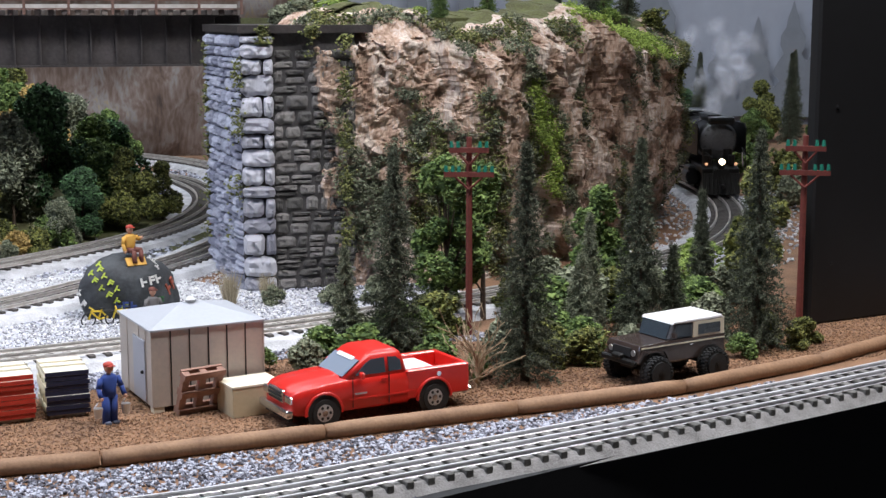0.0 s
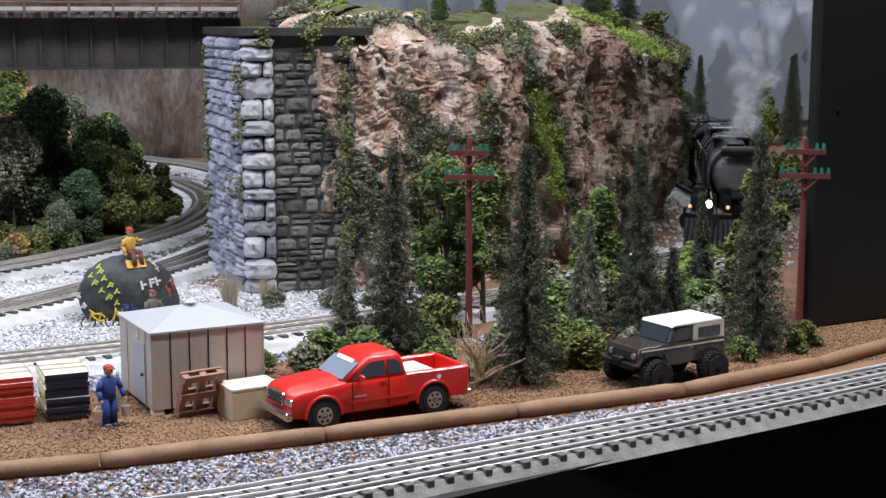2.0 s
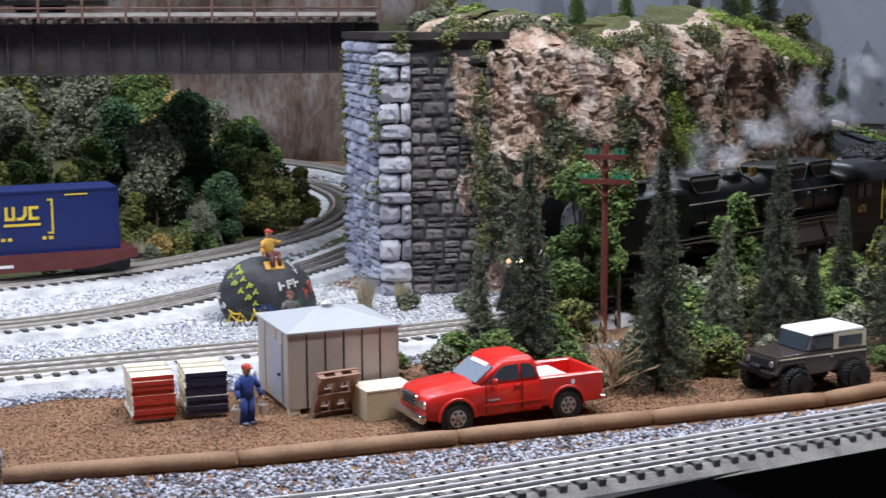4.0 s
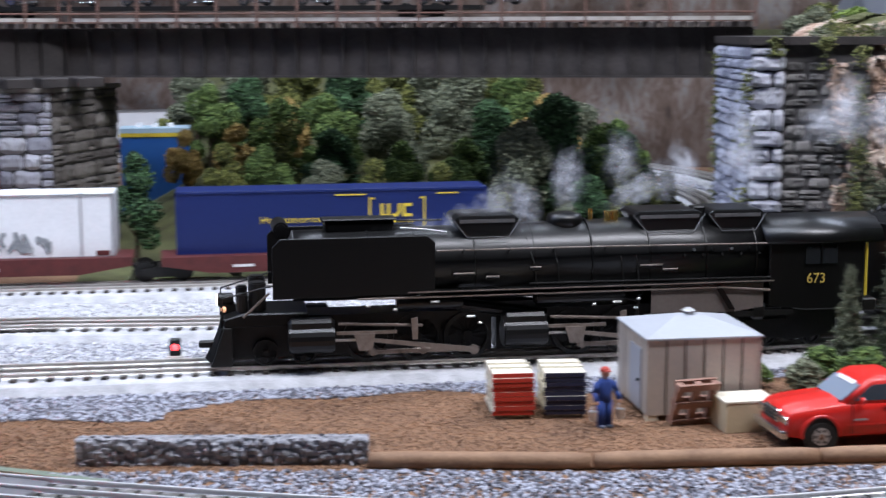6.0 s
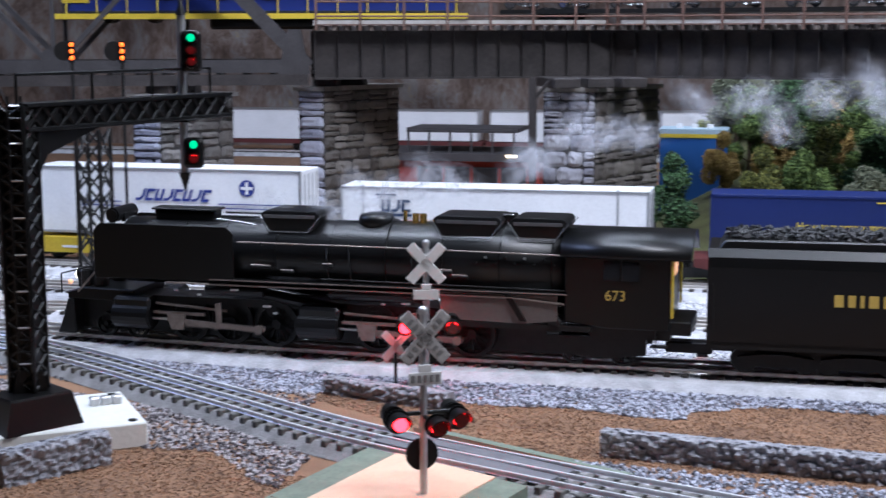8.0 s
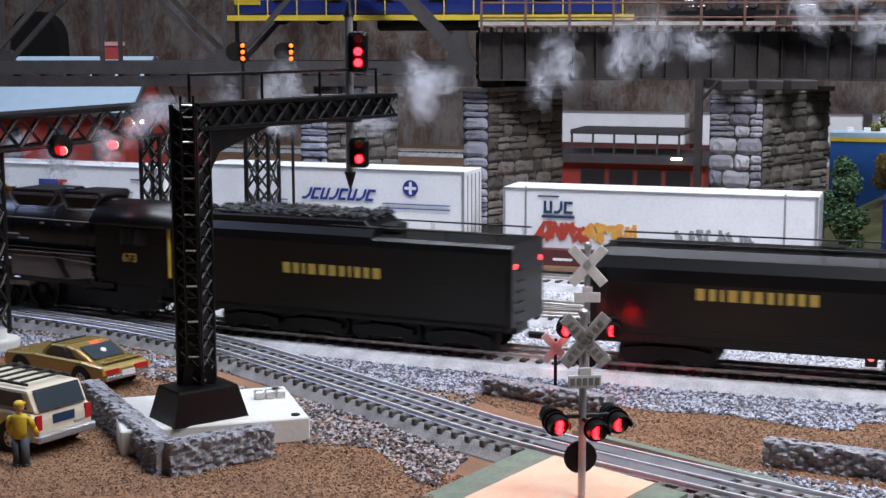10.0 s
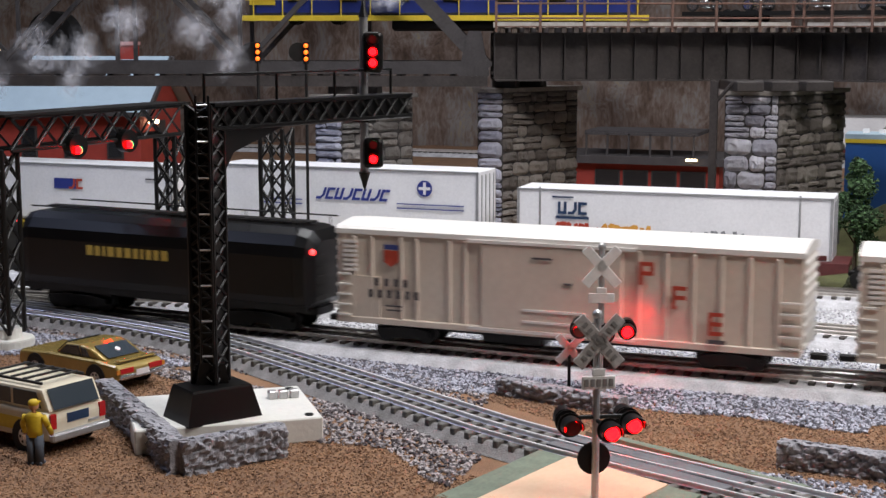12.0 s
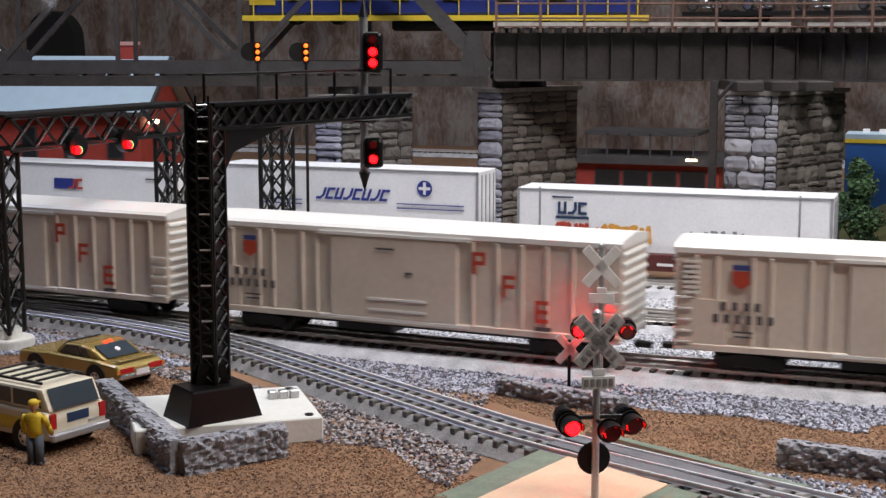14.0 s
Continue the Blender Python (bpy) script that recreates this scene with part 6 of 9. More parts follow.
def leafy(name, h, r, material, label, seed, trunk=True, count=2600, leaf=0.0012, category="tree", squat=1.0, gap=0.0, group=""):
    """A crown of many small leaf lumps round uneven boughs."""
    rng = np.random.default_rng(seed)
    t = thing(name, pose(0, 0, 0), label, category, group)
    nb = 13
    centres = []
    for i in range(nb):
        v = rng.uniform(0.25 if trunk else 0.1, 0.95)
        a = rng.uniform(0, 6.283)
        q = r * rng.uniform(0.15, 0.8) * math.sin(math.pi * min(0.95, 0.22 + 0.75 * v)) ** 0.7
        centres.append((q * math.cos(a), q * math.sin(a), h * v * 0.92, r * rng.uniform(0.22, 0.46)))
    centres.append((0, 0, h * 0.9, r * 0.3))
    if trunk:
        part("trunk", rod(max(0.0016, h * 0.02), (0, 0, -0.002), (0, 0, h * 0.75), 7, r2=0.0006), "bark", t)
        bm = bmesh.new()
        for x, y, z, q in centres[:9]:
            rod(h * 0.008, (0, 0, z * 0.5), (x, y, z), 5, r2=h * 0.003, bm=bm)
        tagged(part("boughs", bm, "bark", t), kind="stuff")
    pts, sz = [], []
    per = count // len(centres)
    for x, y, z, q in centres:
        d = rng.normal(size=(per, 3))
        d /= np.linalg.norm(d, axis=1)[:, None]
        rad = q * rng.uniform(0.55, 1.08, per) ** 0.6
        p = d * rad[:, None] + np.array([x, y, z])
        p += rng.normal(0, leaf * 0.8, p.shape)
        pts.append(p)
        sz.append(rng.uniform(leaf * 0.5, leaf * 1.4, per))
    p = np.concatenate(pts)
    p[:, 2] = np.maximum(p[:, 2] * squat, 0.0005)
    tagged(chips("crown" if trunk else "foliage", p, np.concatenate(sz), material, t, flat=0.8, seed=seed, tetra=True), kind="stuff")
    return t


def plant(src, x, y, z=0.0, rz=0.0, s=1.0):
    src.matrix_world = pose(x, y, z, 0, 0, rz) @ Matrix.Scale(s, 4)
    return src


# green growth in front of the cliff
plant(leafy("leafy_tree", 0.145, 0.034, "leaf_green", "light green leafy tree before the cliff", 101, count=7500), 0.545, 1.02)
plant(leafy("leafy_tree", 0.135, 0.034, "leaf_green", "dark green leafy tree before the cliff", 102, count=7000), 0.588, 1.035)
plant(leafy("leafy_tree", 0.105, 0.032, "leaf_green", "bright green leafy tree before the cliff", 103, count=5500), 0.715, 1.05)
plant(leafy("leafy_tree", 0.135, 0.030, "leaf_olive", "olive green leafy tree beside the black column", 104, count=6000), 0.775, 0.915)
shrub = [("leaf_lime", "bright yellow-green shrub"), ("leaf_green", "green clump-foliage shrub"), ("leaf_grey", "pale grey-green shrub"), ("leaf_olive", "olive green shrub")]
bushes = [leafy("shrub", 0.04, 0.026, mt, lb + " on the ground", 120 + i, trunk=False, count=2200, category="shrub", group="shrubs") for i, (mt, lb) in enumerate(shrub)]
spots = [(0, 0.86, 1.10, 1.1), (0, 0.815, 1.06, 1.0), (2, 0.64, 1.02, 1.4), (1, 0.61, 0.985, 1.2), (3, 0.56, 0.895, 0.8), (1, 0.405, 0.945, 0.8), (2, 0.385, 0.93, 0.7), (1, 0.43, 0.925, 0.9),
         (3, 0.575, 0.86, 0.75), (2, 0.655, 0.99, 1.3), (0, 0.79, 1.02, 1.0), (1, 0.735, 0.935, 1.0), (3, 0.74, 0.86, 0.7), (3, 0.765, 0.842, 0.55), (1, 0.49, 0.96, 0.9), (2, 0.50, 1.145, 0.55), (2, 0.54, 1.14, 0.7),
         (1, 0.66, 1.075, 0.9), (2, 0.455, 1.175, 0.5), (3, 0.695, 1.0, 1.1), (0, 0.685, 0.965, 0.7), (1, 0.36, 0.955, 0.5), (2, 1.30, 1.46, 1.4), (0, 1.24, 1.33, 1.2), (3, 1.42, 1.62, 1.6), (0, 1.55, 1.95, 2.2), (1, 1.48, 1.8, 2.0), (3, 0.60, 0.83, 0.5),
         (2, 0.53, 0.90, 0.9), (1, 0.47, 0.90, 0.7), (1, 0.585, 0.93, 0.9), (2, 0.72, 0.90, 0.9),
         (1, 0.70, 1.055, 1.0), (2, 0.745, 1.03, 1.2), (3, 0.63, 1.05, 1.0), (0, 0.84, 1.02, 0.9), (2, 0.81, 0.99, 1.0), (1, 0.76, 0.965, 0.9), (2, 0.675, 0.945, 0.8), (3, 0.52, 0.99, 1.0), (1, 0.485, 0.99, 0.9), (2, 0.455, 0.995, 0.7), (2, 0.56, 1.06, 0.9),
         (1, 0.60, 0.90, 0.7), (2, 0.625, 0.875, 0.6), (1, 0.645, 0.87, 0.6), (3, 0.55, 0.865, 0.6), (1, 0.485, 0.865, 0.5), (2, 0.675, 0.86, 0.6), (1, 0.69, 0.825, 0.5), (3, 0.745, 0.83, 0.5)]
for i, (k, x, y, s) in enumerate(spots):
    (copy_thing(bushes[k], pose(0, 0, 0)) if any(q[0] == k for q in spots[:i]) else bushes[k]).matrix_world = pose(x, y, 0, 0, 0, i * 57) @ Matrix.Diagonal((s, s, s * 0.85, 1))
# growth on the cliff top
for i in range(34):
    s = i / 33
    x = 0.53 + 0.58 * s
    y = 1.30 + 0.19 * s + random.uniform(-0.012, 0.05)
    k = random.choice((0, 1, 2, 2, 3)) if not 0.55 < s < 0.9 else random.choice((0, 0, 1))
    sc = random.uniform(0.5, 1.0)
    copy_thing(bushes[k], pose(0, 0, 0)).matrix_world = pose(x, y, 0.240 - 0.012 * s + 0.008 * math.sin(i), 0, 0, i * 71) @ Matrix.Diagonal((sc, sc, sc * 0.7, 1))

for i, (x, y, s) in enumerate(((0.98, 1.47, 0.5), (1.04, 1.53, 0.6), (0.90, 1.42, 0.45), (0.80, 1.40, 0.4), (1.09, 1.55, 0.7), (0.72, 1.36, 0.4))):
    conifer(0.09, 0.026, ("leaf_dark", "leaf_green")[i % 2], "small conifer growing on the cliff top", 400 + i).matrix_world = pose(x, y, 0.238) @ Matrix.Scale(s + 0.3, 4)

# wooded slope behind the container train
slope = bmesh.new()
g = []
for i in range(31):
    row = []
    for j in range(13):
        x, y = -0.16 + 0.70 * i / 30, 1.478 + 0.982 * j / 12
        z = 0.16 * max(0, (y - 1.6) / 0.7) * min(1, max(0, (0.58 - x) / 0.14)) * min(1, max(0.15, (x + 0.16) / 0.12)) + 0.008 * noise.noise(Vector((x * 20, y * 20, 0)))
        row.append(slope.verts.new((x, y, max(0.0005, z))))
    g.append(row)
for a, b in zip(g, g[1:]):
    for j in range(12):
        slope.faces.new((a[j], b[j], b[j + 1], a[j + 1]))
tagged(part("slope", slope, "turf", None, smooth=True), "grassy brown-green slope behind the tracks", "slope", kind="structure")
kinds = [("leaf_green", "mid green"), ("leaf_deep", "deep green"), ("leaf_olive", "olive green"), ("leaf_grey", "grey-green"), ("leaf_gold", "golden autumn")]
woods = [leafy("leafy_tree", 0.11, 0.046, mt, cn + " leafy tree on the wooded slope", 200 + i, count=8500, leaf=0.00125, group="trees on the slope") for i, (mt, cn) in enumerate(kinds)]
used = set()


def wood(k, x, y, z, s, sz=1.0):
    t = copy_thing(woods[k], pose(0, 0, 0)) if k in used else woods[k]
    used.add(k)
    t.matrix_world = pose(x, y, z, 0, 0, random.uniform(0, 360)) @ Matrix.Diagonal((s, s, s * sz, 1))


def slope_z(x, y):
    return max(0.0, 0.16 * max(0, (y - 1.6) / 0.7) * min(1, max(0, (0.58 - x) / 0.14)) * min(1, max(0.15, (x + 0.16) / 0.12)))


for k, x, y, s in ((4, 0.005, 1.82, 0.85), (0, 0.06, 1.83, 0.9), (1, 0.15, 1.95, 1.1), (3, 0.20, 1.85, 1.0), (0, 0.275, 1.72, 0.95), (2, 0.16, 1.66, 0.8), (3, 0.10, 1.68, 0.75), (1, 0.32, 1.80, 1.0), (3, 0.335, 1.66, 1.0), (2, 0.235, 1.64, 0.75),
                   (1, 0.375, 1.68, 1.2), (4, 0.405, 1.86, 1.0), (0, 0.44, 1.70, 1.15), (2, 0.455, 1.63, 0.8), (1, 0.40, 1.61, 0.85), (0, 0.035, 1.68, 0.8), (2, -0.01, 1.70, 0.8), (3, 0.045, 1.62, 0.6), (2, 0.30, 1.60, 0.7), (0, 0.20, 1.60, 0.7),
                   (1, 0.02, 1.95, 1.0), (2, 0.08, 2.05, 1.1), (3, 0.26, 2.05, 1.1), (2, 0.35, 2.05, 1.0), (0, -0.03, 1.92, 0.9), (3, -0.05, 2.05, 1.0), (1, 0.12, 1.76, 0.85), (0, 0.38, 1.76, 0.9), (2, 0.11, 1.58, 0.5), (3, 0.37, 1.58, 0.5), (1, 0.47, 1.74, 0.9), (2, -0.09, 1.95, 0.8),
                   (4, 0.07, 1.90, 0.8), (2, 0.17, 2.08, 1.2), (3, 0.30, 1.95, 1.1), (2, 0.22, 1.97, 1.1), (0, 0.38, 1.95, 1.0), (4, 0.28, 2.12, 1.1), (2, 0.42, 2.02, 1.0), (3, 0.46, 1.92, 0.9), (0, 0.12, 1.90, 1.0), (3, 0.02, 2.08, 1.1), (4, -0.06, 1.86, 0.6), (2, 0.34, 1.73, 0.9), (0, 0.20, 1.74, 0.8), (2, 0.06, 1.76, 0.8), (0, 0.49, 1.82, 0.9), (2, 0.52, 1.70, 0.7)):
    wood(k, x, y, slope_z(x, y) - 0.004, s, random.uniform(0.9, 1.2))
plant(leafy("leafy_tree", 0.125, 0.03, "leaf_deep", "very dark green tree beside the blue shed wall", 231, count=3400), -0.105, 1.58)
# trees and shrubs right of the stage and on the far right
for k, x, y, s in ((2, 1.60, 2.2, 0.9), (1, 1.75, 2.3, 1.0), (0, 1.68, 2.0, 0.8), (2, 1.95, 2.3, 1.1), (1, 1.45, 2.5, 1.0), (2, 1.25, 2.35, 0.9), (0, 1.85, 2.0, 0.8), (2, 2.05, 2.05, 0.9)):
    wood(k, x, y, 0.0, s)
for i, (x, y) in enumerate(((1.72, 1.95), (1.86, 2.1), (1.60, 2.05))):
    conifer(0.15, 0.03, "leaf_dark", "dark conifer near the far backdrop", 300 + i).matrix_world = pose(x, y, 0.03)
# low ones along the back track
for k, x, y, s in ((3, 0.335, 1.545, 0.7), (1, 0.40, 1.63, 1.0), (1, 0.455, 1.70, 1.1), (2, 0.30, 1.53, 0.5), (1, 0.36, 1.58, 0.9), (2, 0.25, 1.50, 0.35), (2, 0.0, 1.475, 0.35), (1, 0.1, 1.478, 0.35), (2, -0.1, 1.475, 0.35), (1, 0.19, 1.482, 0.35), (2, -0.42, 1.57, 1.0), (1, -0.405, 1.59, 1.1)):
    copy_thing(bushes[k], pose(0, 0, 0)).matrix_world = pose(x, y, 0, 0, 0, x * 900) @ Matrix.Diagonal((s, s, s, 1))
gold = leafy("shrub", 0.024, 0.018, "leaf_gold", "golden yellow round shrub by the back track", 260, trunk=False, count=1300, category="shrub", group="shrubs")
gold.matrix_world = pose(0.372, 1.615, 0.004)
copy_thing(gold, pose(0.315, 1.545, 0, 0, 0, 90))


def grass(x, y, h, r, n, label, material="straw", seed=1):
    rng = np.random.default_rng(seed)
    t = thing("grass_tuft", pose(x, y, 0), label, "grass", "grass tufts")
    a = rng.uniform(0, 6.283, n)
    base = np.stack([np.cos(a) * r * 0.25 * rng.uniform(0, 1, n), np.sin(a) * r * 0.25 * rng.uniform(0, 1, n), np.zeros(n)], 1)
    tip = np.stack([np.cos(a) * r * rng.uniform(0.2, 1, n), np.sin(a) * r * rng.uniform(0.2, 1, n), h * rng.uniform(0.55, 1.05, n)], 1)
    tagged(needles("tuft", base, tip, np.full(n, 0.00045), material, t), kind="stuff")
    return t


grass(0.420, 1.185, 0.036, 0.014, 260, "tall dry straw-coloured grass tuft beside the abutment", seed=1)
grass(0.452, 1.18, 0.030, 0.011, 200, "tall dry straw-coloured grass tuft beside the abutment", seed=2)
grass(0.338, 1.555, 0.034, 0.012, 160, "tall pale dry grass tuft by the back track", seed=3)
grass(0.285, 1.52, 0.03, 0.010, 140, "tall pale dry grass tuft by the back track", seed=4)
bare = thing("bare_shrub", pose(0.475, 0.842, 0), "leafless tan twig shrub behind the pickup", "shrub")
rng = random.Random(5)
bm = bmesh.new()
for i in range(26):
    a, e = rng.uniform(0, 6.28), rng.uniform(0.4, 1.35)
    p = Vector((0, 0, 0.002 + 0.018 * rng.random()))
    d = Vector((math.cos(a) * math.cos(e), math.sin(a) * math.cos(e), math.sin(e)))
    for k in range(4):
        q = p + d * 0.009
        rod(0.0007 - 0.00012 * k, p, q, 5, r2=0.00055 - 0.00012 * k, bm=bm)
        if k:
            rod(0.0003, q, q + (d + Vector((rng.uniform(-1, 1), rng.uniform(-1, 1), rng.uniform(-0.3, 0.8)))) * 0.006, 4, bm=bm)
        p, d = q, (d + Vector((rng.uniform(-.5, .5), rng.uniform(-.5, .5), rng.uniform(-.2, .4)))).normalized()
rod(0.0013, (0, 0, 0), (0.001, 0, 0.03), 6, r2=0.0006, bm=bm)
tagged(part("branching", bm, "twig", bare), kind="stuff")

# ---- buildings behind ----
M["brick_red"] = mat("brick_red", (0.36, 0.045, 0.03), 0.7, second=(0.26, 0.03, 0.022), scale=60)
M["roof_blue"] = mat("roof_blue", (0.40, 0.52, 0.60), 0.6, second=(0.35, 0.46, 0.54), scale=40)
M["trim_dark"] = mat("trim_dark", (0.05, 0.045, 0.045), 0.6)
dep = thing("station_building", pose(-1.40, 2.02, 0.014, 0, 0, 12), "red station building with a pale blue gabled roof", "building")
part("wall", box(0.36, 0.20, 0.139, 0, 0, -0.014), "brick_red", dep)
part("gable", prism([(-0.10, 0.125), (0.10, 0.125), (0, 0.195)], 0.355), "brick_red", dep, m=pose(0, 0, 0, 0, 0, 90))
for sy in (-1, 1):
    part("roof", box(0.40, 0.145, 0.004, 0, 0, 0), "roof_blue", dep, m=pose(0, sy * 0.061, 0.157, sy * -35, 0, 0))
    part("fascia_board", box(0.40, 0.003, 0.006, 0, 0, 0), "trim_dark", dep, m=pose(0, sy * 0.121, 0.112))
for sy in (-1, 1):
    part("verge_board", box(0.004, 0.145, 0.009, 0, 0, 0), "truss_grey", dep, m=pose(0.201, sy * 0.061, 0.153, sy * -35, 0, 0))
ch = part("chimney", box(0.026, 0.022, 0.038, 0, 0, 0), "brick_red", dep, m=pose(0.13, 0, 0.185))
M["pink"] = mat("pink", (0.55, 0.30, 0.28), 0.8, second=(0.42, 0.2, 0.19), scale=150)
part("chimney_cap", box(0.03, 0.026, 0.006, 0, 0, 0.034), "pink", ch)
for i in range(5):
    w = part("window", box(0.026, 0.004, 0.05, 0, 0, 0), "trim_dark", dep, m=pose(-0.14 + i * 0.07, -0.101, 0.045))
    part("pane", box(0.020, 0.002, 0.044, 0, -0.002, 0.003), "dark_glass", w)
part("window", box(0.003, 0.03, 0.05, 0, 0, 0), "trim_dark", dep, m=pose(0.181, 0, 0.05))
part("porch_lamp", box(0.02, 0.012, 0.006, 0, 0, 0), "lamp_warm", dep, m=pose(0.185, -0.06, 0.098))
low = thing("low_building", pose(-0.48, 2.30, 0, 0, 0, 0), "low brown-red building with a flat roof deck", "building")
part("wall", box(0.25, 0.12, 0.05, 0, 0, 0), "brick_red", low)
part("roof", box(0.28, 0.15, 0.012, 0, 0, 0.05), "truss_grey", low)
for i in range(6):
    part("railing_post", box(0.003, 0.003, 0.035, -0.085 + i * 0.034, -0.06, 0.062), "trim_dark", low)
part("handrail", box(0.175, 0.003, 0.004, 0, -0.06, 0.094), "truss_grey", low)
part("upper_roof", box(0.18, 0.1, 0.006, 0, 0, 0.094), "truss_grey", low)
for i in range(4):
    w = part("window", box(0.04, 0.003, 0.028, 0, 0, 0), "trim_dark", low, m=pose(-0.05 + i * 0.045, -0.061, 0.012))
    part("pane", box(0.036, 0.002, 0.024, 0, -0.001, 0.002), "dark_glass", w)
part("lamp", box(0.016, 0.006, 0.003, 0, 0, 0), "lamp_warm", low, m=pose(0.085, -0.078, 0.058))
M["wall_blue"] = mat("wall_blue", (0.03, 0.13, 0.42), 0.5, second=(0.025, 0.11, 0.36), scale=20)
bl = thing("blue_building", pose(-0.10, 1.93, 0, 0, 0, 0), "small bright blue building with a yellow and white roof line", "building")
part("wall", box(0.086, 0.06, 0.115, 0, 0, 0), "wall_blue", bl)
part("cornice", box(0.088, 0.062, 0.005, 0, 0, 0.115), "yellow_paint", bl)
part("roof", box(0.088, 0.062, 0.006, 0, 0, 0.120), "roof_blue", bl)
for i in range(3):
    part("vent", box(0.008, 0.01, 0.005, -0.02 + i * 0.02, 0, 0.126), "white_paint", bl)
# tunnel mouth and lamps on the rock wall
tun = thing("tunnel_portal", pose(-1.93, 2.80, 0.17), "arched tunnel mouth in the rock wall, its shade a solid black face", "tunnel")
arch = bmesh.new()
outline = [(-0.065, 0)] + [(-0.062 * math.cos(a), 0.07 + 0.062 * math.sin(a)) for a in [math.pi * i / 14 for i in range(15)]] + [(0.065, 0)]
prism(outline, 0.04, bm=arch)
# the tunnel's unlit depth is painted as a solid near-black arch
M["tunnel_black"] = mat("tunnel_black", (0.006, 0.006, 0.006), 0.95)
part("mouth", arch, "tunnel_black", tun)
for dx, dz_ in ((0.0, 0.0), (0.028, -0.003)):
    wl = thing("wall_lamp", pose(-2.055 + dx, 2.78, 0.21 + dz_), "small lit globe lamp near the tunnel mouth", "lamp")
    part("globe", ball(0.011, 0, 0, 0, 2), "lamp_warm", wl)
    part("post", rod(0.002, (0, 0, -0.21), (0, 0, 0), 6), "trim_dark", wl)

# ---- road vehicles (front towards -x, ground at z = 0) ----
M["glass_auto"] = clear("glass_auto", (0.05, 0.065, 0.08), 0.05, alpha=0.88)
# windshield's bright reflection and pale cabin are put into the base colour
M["glass_pale"] = clear("glass_pale", (0.24, 0.29, 0.36), 0.05, alpha=0.92)
M["bronze_dark"] = mat("bronze_dark", (0.055, 0.040, 0.035), 0.2, second=(0.045, 0.032, 0.028), coat=0.6)
M["cream"] = mat("cream", (0.72, 0.66, 0.52), 0.35, second=(0.66, 0.60, 0.46))
M["gold_car"] = mat("gold_car", (0.40, 0.29, 0.09), 0.25, metal=0.4, second=(0.34, 0.24, 0.07), coat=0.5)
M["plastic_red"] = mat("plastic_red", (0.55, 0.02, 0.02), 0.2)
M["plastic_amber"] = mat("plastic_amber", (0.75, 0.28, 0.04), 0.2)
M["interior"] = mat("interior", (0.10, 0.10, 0.11), 0.8)


def road_wheel(parent, x, y, r, w, knobs=False):
    s = -1 if y < 0 else 1
    t = part("wheel", rod(r, (0, -w / 2, 0), (0, w / 2, 0), 28, bevel=r * (0.22 if knobs else 0.12)), "tyre", parent, m=pose(x, y, r))
    part("rim", rod(r * (0.30 if knobs else 0.62), (0, -w * 0.52, 0), (0, w * 0.52, 0), 20, bevel=r * 0.04), "steel_dark" if knobs else "alu", t)
    part("hub", rod(r * (0.1 if knobs else 0.2), (0, -w * 0.56, 0), (0, w * 0.56, 0), 10), "steel_dark" if knobs else "chrome", t)
    for i in range(0 if knobs else 6):
        a = i * math.pi / 3
        part("spoke_hole", rod(r * 0.11, (r * 0.40 * math.cos(a), -w * 0.53, r * 0.40 * math.sin(a)), (r * 0.40 * math.cos(a), w * 0.53, r * 0.40 * math.sin(a)), 8), "tyre", t)
    if knobs:
        bm = bmesh.new()
        for i in range(26):
            a = 2 * math.pi * i / 26
            for q in (-1, 1):
                box(r * 0.12, w * 0.30, r * 0.12, 0, q * w * 0.17, 0, bm=bm, m=Matrix.Rotation(a + q * 0.07, 4, "Y") @ Matrix.Translation((0, 0, r * 0.96)))
                box(r * 0.10, w * 0.16, r * 0.16, 0, q * w * 0.36, 0, bm=bm, m=Matrix.Rotation(a - q * 0.05, 4, "Y") @ Matrix.Translation((0, 0, r * 0.86)))
        part("tread", bm, "tyre", t)
    return t


def arch(parent, x, y, r):
    # black disc painted in for the shadow inside the arch
    part("wheel_arch", rod(r, (x, y - 0.0008, r * 0.85), (x, y + 0.0008, r * 0.85), 24), "tyre", parent)


